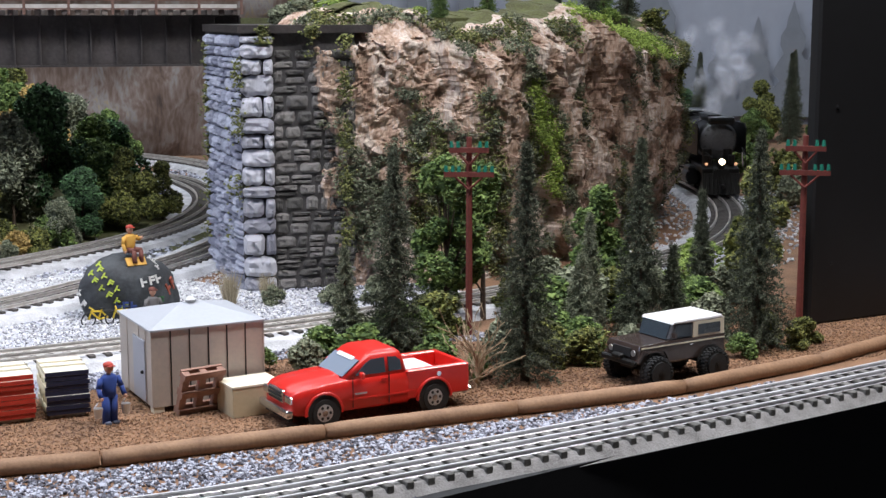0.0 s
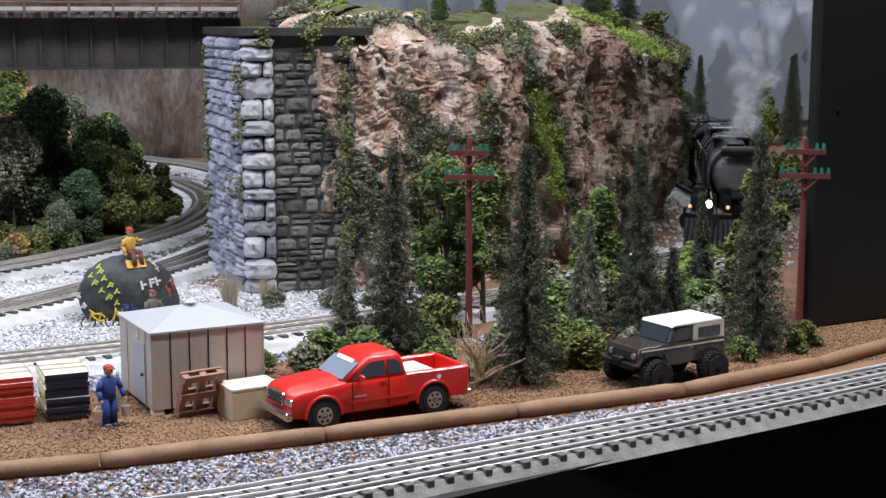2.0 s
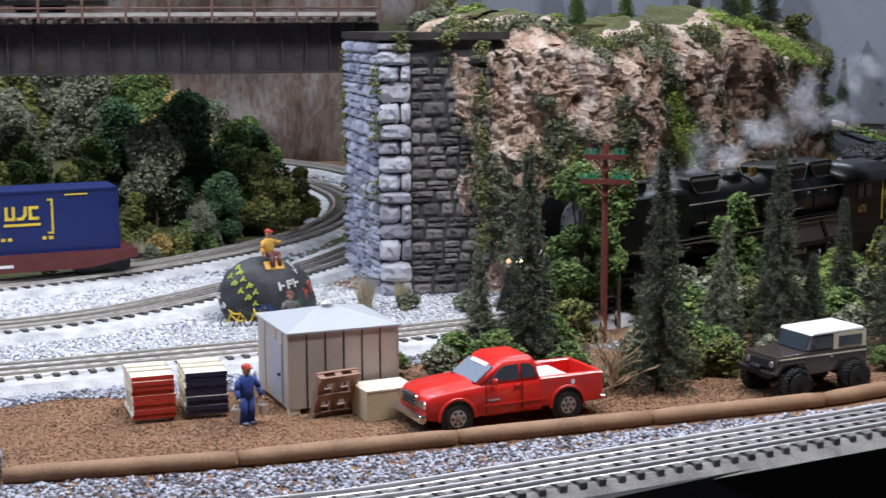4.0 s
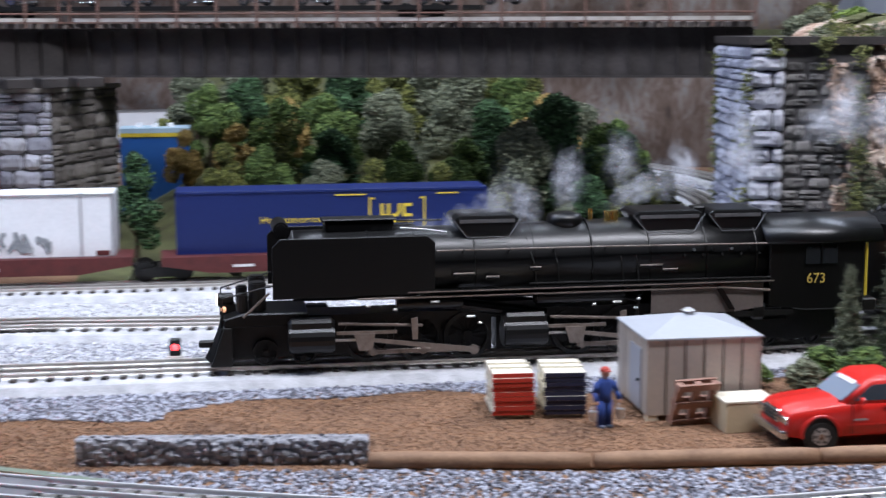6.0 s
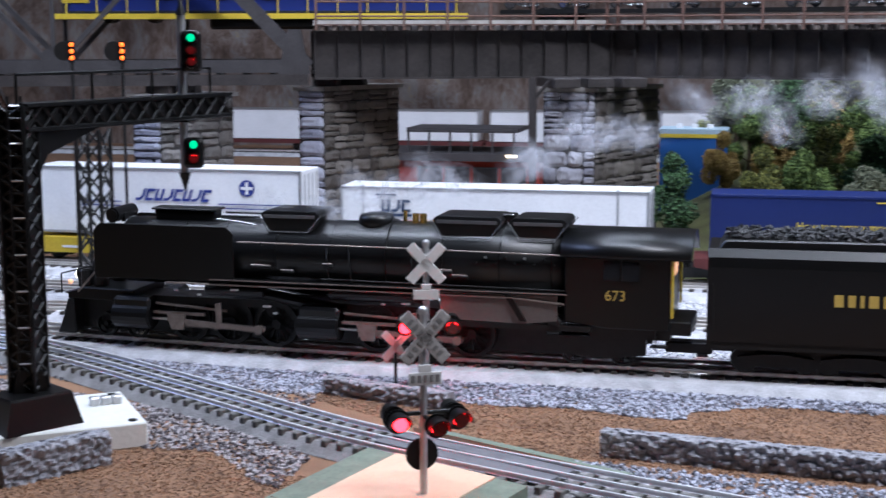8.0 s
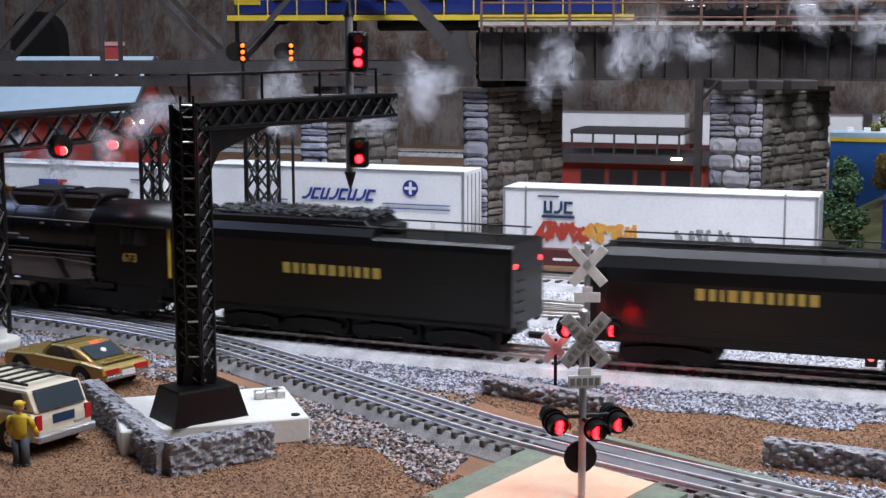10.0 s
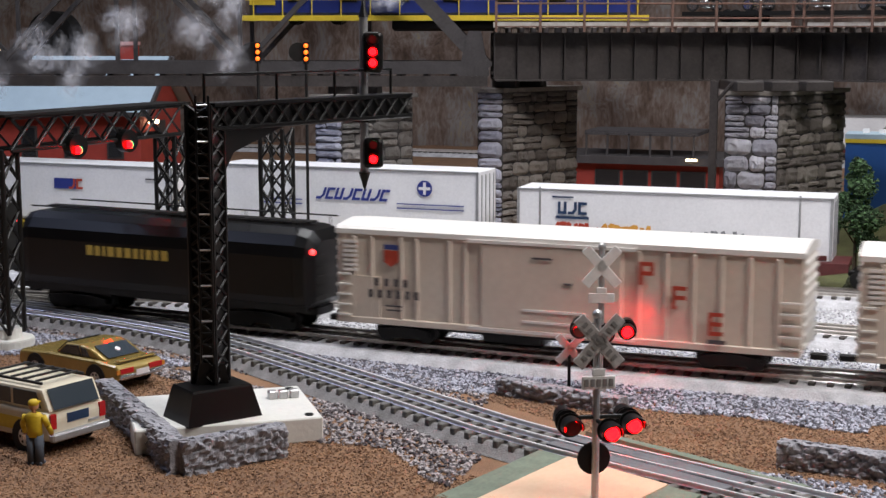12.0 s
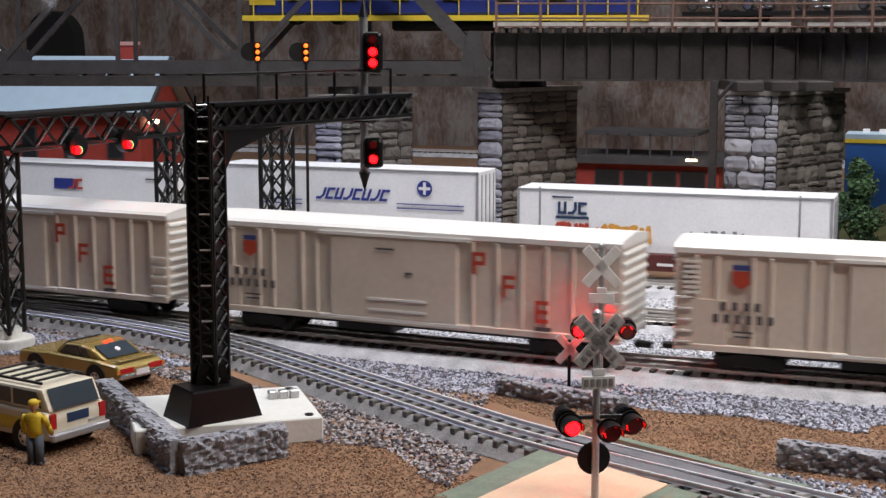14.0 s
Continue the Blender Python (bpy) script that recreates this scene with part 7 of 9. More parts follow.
def pickup():
    t = thing("pickup_truck", pose(0, 0, 0), "glossy red extended-cab pickup truck parked beside the log kerb", "pickup truck")
    W = 0.0445
    def section(x, w, zb, belt, top):
        half = [(w * 0.95, zb), (w, zb + 0.002), (w * 1.005, belt - 0.004), (w, belt), (w * 0.965, top - 0.0012), (w * 0.90, top - 0.0002), (w * 0.60, top - 0.0006), (w * 0.55, top + 0.0006), (w * 0.2, top + 0.0012)]
        return [(x, y, z) for y, z in half] + [(x, -y, z) for y, z in half[::-1]]

    part("body", loft([section(*q) for q in ((-0.0665, 0.0180, 0.011, 0.0165, 0.0205), (-0.0655, 0.0200, 0.010, 0.0185, 0.0235), (-0.062, 0.0217, 0.0095, 0.0205, 0.0258), (-0.054, 0.0224, 0.009, 0.0225, 0.0276),
                                             (-0.040, 0.0226, 0.0088, 0.0240, 0.0290), (-0.0265, 0.0222, 0.0088, 0.0250, 0.0300), (0.020, 0.0222, 0.0088, 0.0255, 0.0302))]), "red_paint", t, smooth=True)

    def slab_ring(z, x0, x1, hw, r=0.003):
        out = []
        for cx, cy, a0 in ((x1 - r, hw - r, 0), (x0 + r, hw - r, 90), (x0 + r, -hw + r, 180), (x1 - r, -hw + r, 270)):
            for k in range(4):
                a = math.radians(a0 + 30 * k)
                out.append((cx + r * math.cos(a), cy + r * math.sin(a), z))
        return out

    part("cab", loft([slab_ring(*q) for q in ((0.0288, -0.0290, 0.0205, 0.0212), (0.0395, -0.0148, 0.0182, 0.0190), (0.0428, -0.0108, 0.0166, 0.0180), (0.0446, -0.0070, 0.0146, 0.0162), (0.0452, -0.0020, 0.0110, 0.0120))]), "red_paint", t, smooth=True)
    for sy in (-1, 1):
        for u in (-0.0440, 0.0400):
            outer = [(0.0142 * math.cos(math.radians(a)), 0.0100 + 0.0138 * math.sin(math.radians(a))) for a in range(-5, 186, 10)]
            inner = [(0.0122 * math.cos(math.radians(a)), 0.0100 + 0.0120 * math.sin(math.radians(a))) for a in range(185, -6, -10)]
            part("fender_flare", prism([(u + px, pz) for px, pz in outer + inner], 0.0022, bevel=0.0004), "red_paint", t, m=pose(0, sy * (W / 2 + 0.0002), 0))
    ws = Vector((0.0142, 0, 0.0107))
    part("windshield", box(0.0160, W * 0.76, 0.0006, 0, 0, 0), "glass_pale", t, m=Matrix.Translation((-0.0212, 0, 0.0352)) @ Matrix.Rotation(-math.atan2(ws.z, ws.x), 4, "Y"))
    part("sun_strip", box(0.0032, W * 0.5, 0.0003, 0, 0, 0), "white_paint", t, m=Matrix.Translation((-0.0158, 0, 0.0402)) @ Matrix.Rotation(-math.atan2(ws.z, ws.x), 4, "Y"))
    part("wiper", box(0.001, 0.016, 0.0005, 0, 0, 0), "tyre", t, m=Matrix.Translation((-0.0242, -0.004, 0.0327)) @ Matrix.Rotation(-math.atan2(ws.z, ws.x), 4, "Y"))
    for sy in (-1, 1):
        lean = pose(0, sy * 0.0203, 0.0345, sy * 11.5)
        part("side_window", prism([(-0.0205, -0.0035), (-0.0115, 0.0042), (-0.0075, 0.0062), (0.0030, 0.0066), (0.0030, -0.0035)], 0.0008, bevel=0.0002), "glass_auto", t, m=lean)
        part("side_window", prism([(0.0055, -0.0032), (0.0055, 0.0066), (0.0115, 0.0062), (0.0150, 0.0035), (0.0155, -0.0032)], 0.0008, bevel=0.0002), "glass_auto", t, m=lean)
        part("seat_back", box(0.004, 0.012, 0.010, -0.001, sy * 0.0105, 0.0295, bevel=0.001), "interior", t)
        part("door_seam", box(0.0005, 0.0006, 0.020, 0, 0, 0), "tyre", t, m=pose(-0.0225, sy * W * 0.5, 0.0105))
        part("door_seam", box(0.0005, 0.0006, 0.020, 0, 0, 0), "tyre", t, m=pose(0.005, sy * W * 0.5, 0.0105))
        part("mirror", box(0.0025, 0.005, 0.0045, -0.0165, sy * (W * 0.5 + 0.002), 0.0295, bevel=0.0008), "red_paint", t)
        part("door_handle", box(0.004, 0.001, 0.0013, 0.001, sy * W * 0.5, 0.0265), "red_paint", t)
        part("side_trim", box(0.05, 0.0008, 0.0012, 0.0, sy * W * 0.5, 0.0155), "red_paint", t)
        bars([0.009], 0.0012, 0.001, "alu", t, -0.0165, sy * W * 0.503, 0.0195)
        part("bed_side", box(0.050, 0.0045, 0.020, 0.0435, sy * (W / 2 - 0.00225), 0.0105, bevel=0.001), "red_paint", t)
        part("fuel_cap", rod(0.0018, (0.044, sy * (W / 2 - 0.0002), 0.0255), (0.044, sy * (W / 2 + 0.0005), 0.0255), 12), "chrome", t)
        arch(t, -0.0440, sy * (W / 2 - 0.0002), 0.0121)
        arch(t, 0.0400, sy * (W / 2 - 0.0002), 0.0121)
        road_wheel(t, -0.0440, sy * 0.0197, 0.0100, 0.0080)
        road_wheel(t, 0.0400, sy * 0.0197, 0.0100, 0.0080)
        part("headlight", box(0.0022, 0.009, 0.005, -0.0668, sy * 0.0165, 0.0175, bevel=0.0007), "chrome", t)
        part("tail_light", box(0.001, 0.003, 0.007, 0.0685, sy * 0.0195, 0.017), "plastic_red", t)
    part("tailgate", box(0.003, W * 0.88, 0.0195, 0.0668, 0, 0.011, bevel=0.0006), "red_paint", t)
    part("bed_floor", box(0.048, W * 0.85, 0.002, 0.0435, 0, 0.016), "red_paint", t)
    part("bed_liner", box(0.028, W * 0.8, 0.0095, 0.0345, 0, 0.018, bevel=0.001), "white_paint", t, "white box lying in the bed")
    part("grille", box(0.0022, 0.021, 0.0085, -0.0675, 0, 0.0165, bevel=0.0006), "chrome", t)
    for i in range(3):
        part("grille_slot", box(0.001, 0.018, 0.0013, -0.0688, 0, 0.0178 + i * 0.0024), "tyre", t)
    part("front_bumper", box(0.005, W * 0.98, 0.0055, -0.0685, 0, 0.0085, bevel=0.0014, seg=2), "chrome", t)
    part("air_dam", box(0.003, W * 0.8, 0.003, -0.066, 0, 0.006), "tyre", t)
    part("rear_bumper", box(0.004, W * 0.96, 0.004, 0.0695, 0, 0.0095, bevel=0.001), "chrome", t)
    return t


pickup().matrix_world = pose(0.3825, 0.824, 0, 0, 0, 2) @ Matrix.Diagonal((0.925, 1.0, 0.95, 1))


def offroader():
    t = thing("off_road_truck", pose(0, 0, 0), "dark brown off-road truck with a white roof and huge knobby tyres", "off-road truck")
    W, z = 0.036, 0.0178
    part("body", prism([(-0.041, z), (-0.0415, z + 0.010), (-0.040, z + 0.0135), (-0.013, z + 0.0145), (0.040, z + 0.0145), (0.040, z + 0.001), (0.034, z - 0.001), (-0.02, z - 0.002)], W, bevel=0.0012, seg=2), "bronze_dark", t)
    part("cabin", prism([(-0.0135, z + 0.0145), (-0.009, z + 0.026), (0.0385, z + 0.026), (0.0395, z + 0.0145)], W * 0.93, bevel=0.001), "interior", t)
    part("roof", prism([(-0.0105, z + 0.0255), (-0.0085, z + 0.0275), (0.037, z + 0.0285), (0.0395, z + 0.0255)], W * 0.97, bevel=0.0012, seg=2), "white_paint", t, "white hard top")
    ws = Vector((0.0045, 0, 0.0115))
    part("windshield", box(0.0115, W * 0.82, 0.0006, 0, 0, 0), "glass_auto", t, m=Matrix.Translation((-0.0118, 0, z + 0.0202)) @ Matrix.Rotation(-math.atan2(ws.z, ws.x), 4, "Y"))
    part("rear_panel", box(0.001, W * 0.9, 0.012, 0.0398, 0, z + 0.0142), "cream", t)
    for sy in (-1, 1):
        y = sy * W * 0.468
        part("side_window", prism([(-0.008, z + 0.0155), (-0.0055, z + 0.0245), (0.0075, z + 0.0245), (0.0075, z + 0.0155)], 0.0008), "glass_auto", t, m=pose(0, y, 0))
        part("rear_side_panel", prism([(0.0095, z + 0.0142), (0.0095, z + 0.0256), (0.0385, z + 0.0256), (0.0395, z + 0.0142)], 0.0012), "cream", t, m=pose(0, y, 0))
        part("rear_side_window", box(0.021, 0.0006, 0.0075, 0, 0, 0), "glass_auto", t, m=pose(0.0245, sy * (W * 0.468 + 0.0008), z + 0.016))
        part("stripe", box(0.078, 0.0005, 0.0009, 0, 0, 0), "cream", t, m=pose(0, sy * (W / 2 + 0.0001), z + 0.0112))
        part("door_handle", box(0.003, 0.001, 0.001, 0.007, sy * W * 0.505, z + 0.0095), "chrome", t)
        part("mirror", box(0.002, 0.004, 0.0035, -0.010, sy * (W / 2 + 0.0015), z + 0.0165), "bronze_dark", t)
        part("headlight", rod(0.0022, (-0.0422, sy * 0.0125, z + 0.0078), (-0.0410, sy * 0.0125, z + 0.0078), 14), "steel_bright", t)
        part("fender", prism([(-0.043, z + 0.002), (-0.038, z + 0.0095), (-0.018, z + 0.0095), (-0.013, z + 0.002), (-0.015, z + 0.002), (-0.019, z + 0.008), (-0.037, z + 0.008), (-0.041, z + 0.002)], 0.003), "bronze_dark", t, m=pose(0, sy * (W / 2), 0))
        for u in (-0.027, 0.026):
            road_wheel(t, u, sy * 0.0208, 0.0112, 0.0115, knobs=True)
            # black half disc for the shadow round the tyre
            part("wheel_arch", prism([(u + 0.0128 * math.cos(math.radians(a)), 0.0125 + 0.0128 * math.sin(math.radians(a))) for a in range(0, 181, 15)], 0.0012), "tyre", t, m=pose(0, sy * (W / 2 - 0.0003), 0))
            part("spring", rod(0.0018, (u, sy * 0.010, 0.011), (u, sy * 0.010, z), 8), "steel_dark", t)
    for u in (-0.027, 0.026):
        part("axle", rod(0.0018, (u, -0.018, 0.0112), (u, 0.018, 0.0112), 8), "steel_dark", t)
    part("grille", box(0.001, 0.020, 0.006, -0.0419, 0, z + 0.005), "tyre", t)
    part("front_bumper", box(0.004, W * 1.02, 0.004, -0.0445, 0, z - 0.0005, bevel=0.0008), "steel_dark", t)
    part("winch", box(0.005, 0.010, 0.004, -0.0455, 0, z + 0.0025, bevel=0.001), "steel_dark", t)
    part("frame", box(0.075, 0.014, 0.004, 0, 0, z - 0.005), "steel_dark", t)
    return t


offroader().matrix_world = pose(0.6045, 0.8035, 0, 0, 0, 4) @ Matrix.Scale(0.96, 4)


def suv():
    t = thing("suv", pose(0, 0, 0), "cream white utility vehicle with roof rack and gold lower stripe", "car")
    W = 0.0455
    part("body", prism([(-0.058, 0.009), (-0.0585, 0.020), (-0.055, 0.0245), (-0.028, 0.0265), (0.055, 0.0265), (0.0575, 0.022), (0.0575, 0.009)], W, bevel=0.002, seg=2), "cream", t)
    part("cabin", prism([(-0.028, 0.0262), (-0.015, 0.0395), (0.050, 0.040), (0.0565, 0.0262)], W * 0.92, bevel=0.002, seg=2), "cream", t)
    part("rear_window", box(0.0135, W * 0.78, 0.0006, 0, 0, 0), "glass_auto", t, m=Matrix.Translation((0.0538, 0, 0.0335)) @ Matrix.Rotation(math.atan2(0.0138, 0.0065), 4, "Y"))
    part("windshield", box(0.017, W * 0.78, 0.0006, 0, 0, 0), "glass_auto", t, m=Matrix.Translation((-0.0222, 0, 0.0331)) @ Matrix.Rotation(-math.atan2(0.0133, 0.013), 4, "Y"))
    for sy in (-1, 1):
        y = sy * W * 0.462
        for pts in ([(-0.020, 0.0285), (-0.0125, 0.0378), (0.002, 0.038), (0.002, 0.0285)], [(0.005, 0.0285), (0.005, 0.038), (0.022, 0.038), (0.022, 0.0285)], [(0.025, 0.0285), (0.025, 0.038), (0.045, 0.038), (0.0495, 0.0285)]):
            part("side_window", prism(pts, 0.0008), "glass_auto", t, m=pose(0, y, 0))
        part("lower_stripe", box(0.10, 0.0006, 0.008, 0, 0, 0), "yellow_paint", t, m=pose(0, sy * (W / 2 + 0.0001), 0.013))
        part("roof_rail", box(0.055, 0.0015, 0.0015, 0.018, sy * 0.0165, 0.0415), "tyre", t)
        part("tail_light", box(0.0015, 0.0045, 0.009, 0.0575, sy * 0.0195, 0.0165), "plastic_red", t)
        for u in (-0.036, 0.036):
            arch(t, u, sy * (W / 2 - 0.0002), 0.0112)
            road_wheel(t, u, sy * 0.0195, 0.0094, 0.0075)
        part("mirror", box(0.0025, 0.005, 0.004, -0.016, sy * (W / 2 + 0.002), 0.028, bevel=0.0008), "cream", t)
    for i in range(5):
        part("roof_bar", box(0.0015, 0.033, 0.0012, -0.004 + i * 0.011, 0, 0.0425), "tyre", t)
    part("rear_bumper", box(0.005, W, 0.005, 0.059, 0, 0.009, bevel=0.001), "alu", t)
    part("tailgate_mark", box(0.0006, 0.017, 0.0055, 0.0576, 0.0, 0.0185), "mark_navy", t)
    part("gate_handle", box(0.0006, 0.008, 0.0012, 0.0578, 0.012, 0.0158), "alu", t)
    return t


suv().matrix_world = pose(-0.556, 0.748, 0, 0, 0, -14)


def coupe():
    t = thing("coupe", pose(0, 0, 0), "metallic gold muscle coupe with dark rear window", "car")
    W = 0.0435
    part("body", prism([(-0.053, 0.008), (-0.0545, 0.016), (-0.052, 0.0195), (-0.02, 0.0215), (0.03, 0.0215), (0.052, 0.020), (0.0545, 0.016), (0.053, 0.0085)], W, bevel=0.0028, seg=3), "gold_car", t)
    part("cabin", prism([(-0.0165, 0.021), (-0.004, 0.0298), (0.012, 0.0305), (0.022, 0.0285), (0.038, 0.021)], W * 0.86, bevel=0.0024, seg=3), "gold_car", t)
    part("rear_window", box(0.0165, W * 0.66, 0.0006, 0, 0, 0), "glass_auto", t, m=Matrix.Translation((0.0295, 0, 0.0256)) @ Matrix.Rotation(math.atan2(0.0075, 0.016), 4, "Y"))
    part("window_emblem", rod(0.0022, (0.0298, 0, 0.0254), (0.0305, 0, 0.0266), 14), "white_paint", t)
    part("windshield", box(0.0145, W * 0.72, 0.0006, 0, 0, 0), "glass_auto", t, m=Matrix.Translation((-0.0108, 0, 0.0258)) @ Matrix.Rotation(-math.atan2(0.0088, 0.0125), 4, "Y"))
    for sy in (-1, 1):
        part("side_window", prism([(-0.0105, 0.0222), (-0.002, 0.0286), (0.010, 0.0292), (0.013, 0.0222)], 0.0008), "glass_auto", t, m=pose(0, sy * W * 0.432, 0))
        part("side_window", prism([(0.0145, 0.0222), (0.0125, 0.0286), (0.018, 0.0272), (0.022, 0.0222)], 0.0008), "glass_auto", t, m=pose(0, sy * W * 0.432, 0))
        part("tail_light", box(0.0012, 0.012, 0.0035, 0.0545, sy * 0.0135, 0.014), "plastic_red", t)
        part("turn_lamp", box(0.0012, 0.004, 0.003, 0.0542, sy * 0.0205, 0.014), "plastic_amber", t)
        for u in (-0.034, 0.031):
            arch(t, u, sy * (W / 2 - 0.0002), 0.0102)
            road_wheel(t, u, sy * 0.0188, 0.0084, 0.0075)
    part("rear_bumper", box(0.003, W * 0.92, 0.0035, 0.0545, 0, 0.0095, bevel=0.0008), "chrome", t)
    part("plate", box(0.0006, 0.012, 0.004, 0.0561, 0, 0.0115), "white_paint", t)
    part("spoiler", box(0.004, W * 0.8, 0.0012, 0.049, 0, 0.0215, bevel=0.0004), "gold_car", t)
    return t


coupe().matrix_world = pose(-0.597, 0.894, 0, 0, 0, -16)

# ---- yard ----
M["shed_wall"] = mat("shed_wall", (0.50, 0.44, 0.38), 0.45, second=(0.40, 0.365, 0.335), scale=25, metal=0.15)
M["shed_roof"] = mat("shed_roof", (0.47, 0.49, 0.53), 0.42, second=(0.42, 0.44, 0.48), scale=25, metal=0.15)
M["shed_door"] = mat("shed_door", (0.36, 0.38, 0.44), 0.45, second=(0.32, 0.34, 0.40), scale=25)
sh = thing("shed", pose(0.2966, 0.9165, 0), "tan-grey metal storage shed with a pale hip roof and panel seams", "shed")
SW_, SD, SH = 0.0755, 0.072, 0.0545
part("wall", box(SW_, SD, SH - 0.004, 0, 0, 0.004), "shed_wall", sh)
roof = bmesh.new()
e = [roof.verts.new(c) for c in ((-SW_ / 2 - 0.0012, -SD / 2 - 0.0012, SH), (SW_ / 2 + 0.0012, -SD / 2 - 0.0012, SH), (SW_ / 2 + 0.0012, SD / 2 + 0.0012, SH), (-SW_ / 2 - 0.0012, SD / 2 + 0.0012, SH))]
e0 = [roof.verts.new((v.co.x, v.co.y, SH - 0.0012)) for v in e]
r = [roof.verts.new((-0.006, 0, SH + 0.0092)), roof.verts.new((0.006, 0, SH + 0.0092))]
for q in ((e[0], e[1], r[1], r[0]), (e[1], e[2], r[1]), (e[2], e[3], r[0], r[1]), (e[3], e[0], r[0]), (e0[3], e0[2], e0[1], e0[0])):
    roof.faces.new(q)
for i in range(4):
    roof.faces.new((e0[i], e0[(i + 1) % 4], e[(i + 1) % 4], e[i]))
bmesh.ops.recalc_face_normals(roof, faces=roof.faces[:])
part("roof", roof, "shed_roof", sh, "pale grey metal hip roof")
vent = part("roof_vent", rod(0.0032, (0, 0, SH + 0.008), (0, 0, SH + 0.0108), 14), "steel_bright", sh)
part("vent_cap", rod(0.0048, (0, 0, SH + 0.0108), (0, 0, SH + 0.0128), 14, r2=0.0012), "steel_bright", vent)
for i in range(7):
    u = -SW_ / 2 + SW_ * i / 6
    part("panel_seam", box(0.0008, 0.0009, SH - 0.005, u, -SD / 2, 0.0045), "steel_dark" if 0 < i < 6 else "shed_wall", sh)
for v in (-0.33, -0.12, 0.25):
    part("panel_seam", box(0.0009, 0.0008, SH - 0.005, -SW_ / 2, v * SD, 0.0045), "shed_wall", sh)
door = part("door", box(0.0016, 0.026, 0.040, -SW_ / 2, -0.010, 0.005), "shed_door", sh, "blue-grey metal door")
part("door_handle", ball(0.0012, -SW_ / 2 - 0.0016, -0.019, 0.024, 2), "steel_dark", door)
for sx in (-1, 1):
    for sy in (-1, 1):
        part("foot", box(0.007, 0.007, 0.0045, sx * (SW_ / 2 - 0.004), sy * (SD / 2 - 0.004), 0), "cream", sh)

M["wood_pale"] = mat("wood_pale", (0.78, 0.74, 0.62), 0.7, second=(0.66, 0.60, 0.46), scale=80, stretch=(1, 6, 1))
M["stack_red"] = mat("stack_red", (0.55, 0.045, 0.02), 0.6, second=(0.44, 0.03, 0.015), scale=150)
M["stack_navy"] = mat("stack_navy", (0.018, 0.022, 0.06), 0.6, second=(0.010, 0.012, 0.035), scale=150)


def lumber(x, y, rz, face, label):
    t = thing("lumber_stack", pose(x, y, 0, 0, 0, rz), label, "lumber stack", "lumber stacks")
    part("skid", box(0.022, 0.004, 0.003, 0, -0.014, 0), "wood_pale", t)
    part("skid", box(0.022, 0.004, 0.003, 0, 0.014, 0), "wood_pale", t)
    for i in range(9):
        dx, dy = random.uniform(-0.0005, 0.0005), random.uniform(-0.0006, 0.0006)
        part("board_layer", box(0.0265, 0.040, 0.0030, dx, dy, 0.003 + i * 0.0031, bevel=0.0002), "wood_pale", t)
        part("end_paint", box(0.0268, 0.0008, 0.0027, dx, dy - 0.0201, 0.00315 + i * 0.0031), face, t)
    for u in (-0.006, 0.006):
        part("strap", box(0.0273, 0.0008, 0.0290, 0, u, 0.003), "wood_pale", t)
    return t


lumber(0.1765, 0.9185, -3, "stack_red", "lumber stack with bright red painted ends")
lumber(0.2105, 0.9155, -5, "stack_navy", "lumber stack with dark navy painted ends")
M["pallet_brown"] = mat("pallet_brown", (0.36, 0.21, 0.16), 0.8, second=(0.25, 0.14, 0.10), scale=150)
pal = thing("pallet", pose(0.2855, 0.872, 0.0005, -68, 0, 8), "brown wooden pallet leaning on the shed", "pallet")
for u in (-0.012, 0.0, 0.012):
    part("stringer", box(0.0045, 0.030, 0.004, u, -0.015, 0), "pallet_brown", pal)
for v in (-0.0285, -0.015, -0.0015):
    part("board", box(0.0285, 0.0045, 0.0018, 0, v, 0.004), "pallet_brown", pal)
    part("board", box(0.0285, 0.0045, 0.0018, 0, v, -0.0018), "pallet_brown", pal)
M["box_tan"] = mat("box_tan", (0.58, 0.49, 0.33), 0.7, second=(0.50, 0.42, 0.27), scale=60)
tb = thing("crate", pose(0.316, 0.859, 0, 0, 0, 3), "plain tan cardboard crate on the gravel", "crate")
part("box", box(0.034, 0.026, 0.0195, 0, 0, 0, bevel=0.0004), "box_tan", tb)
part("lid", box(0.0346, 0.0266, 0.0012, 0, 0, 0.0192), "wood_pale", tb)


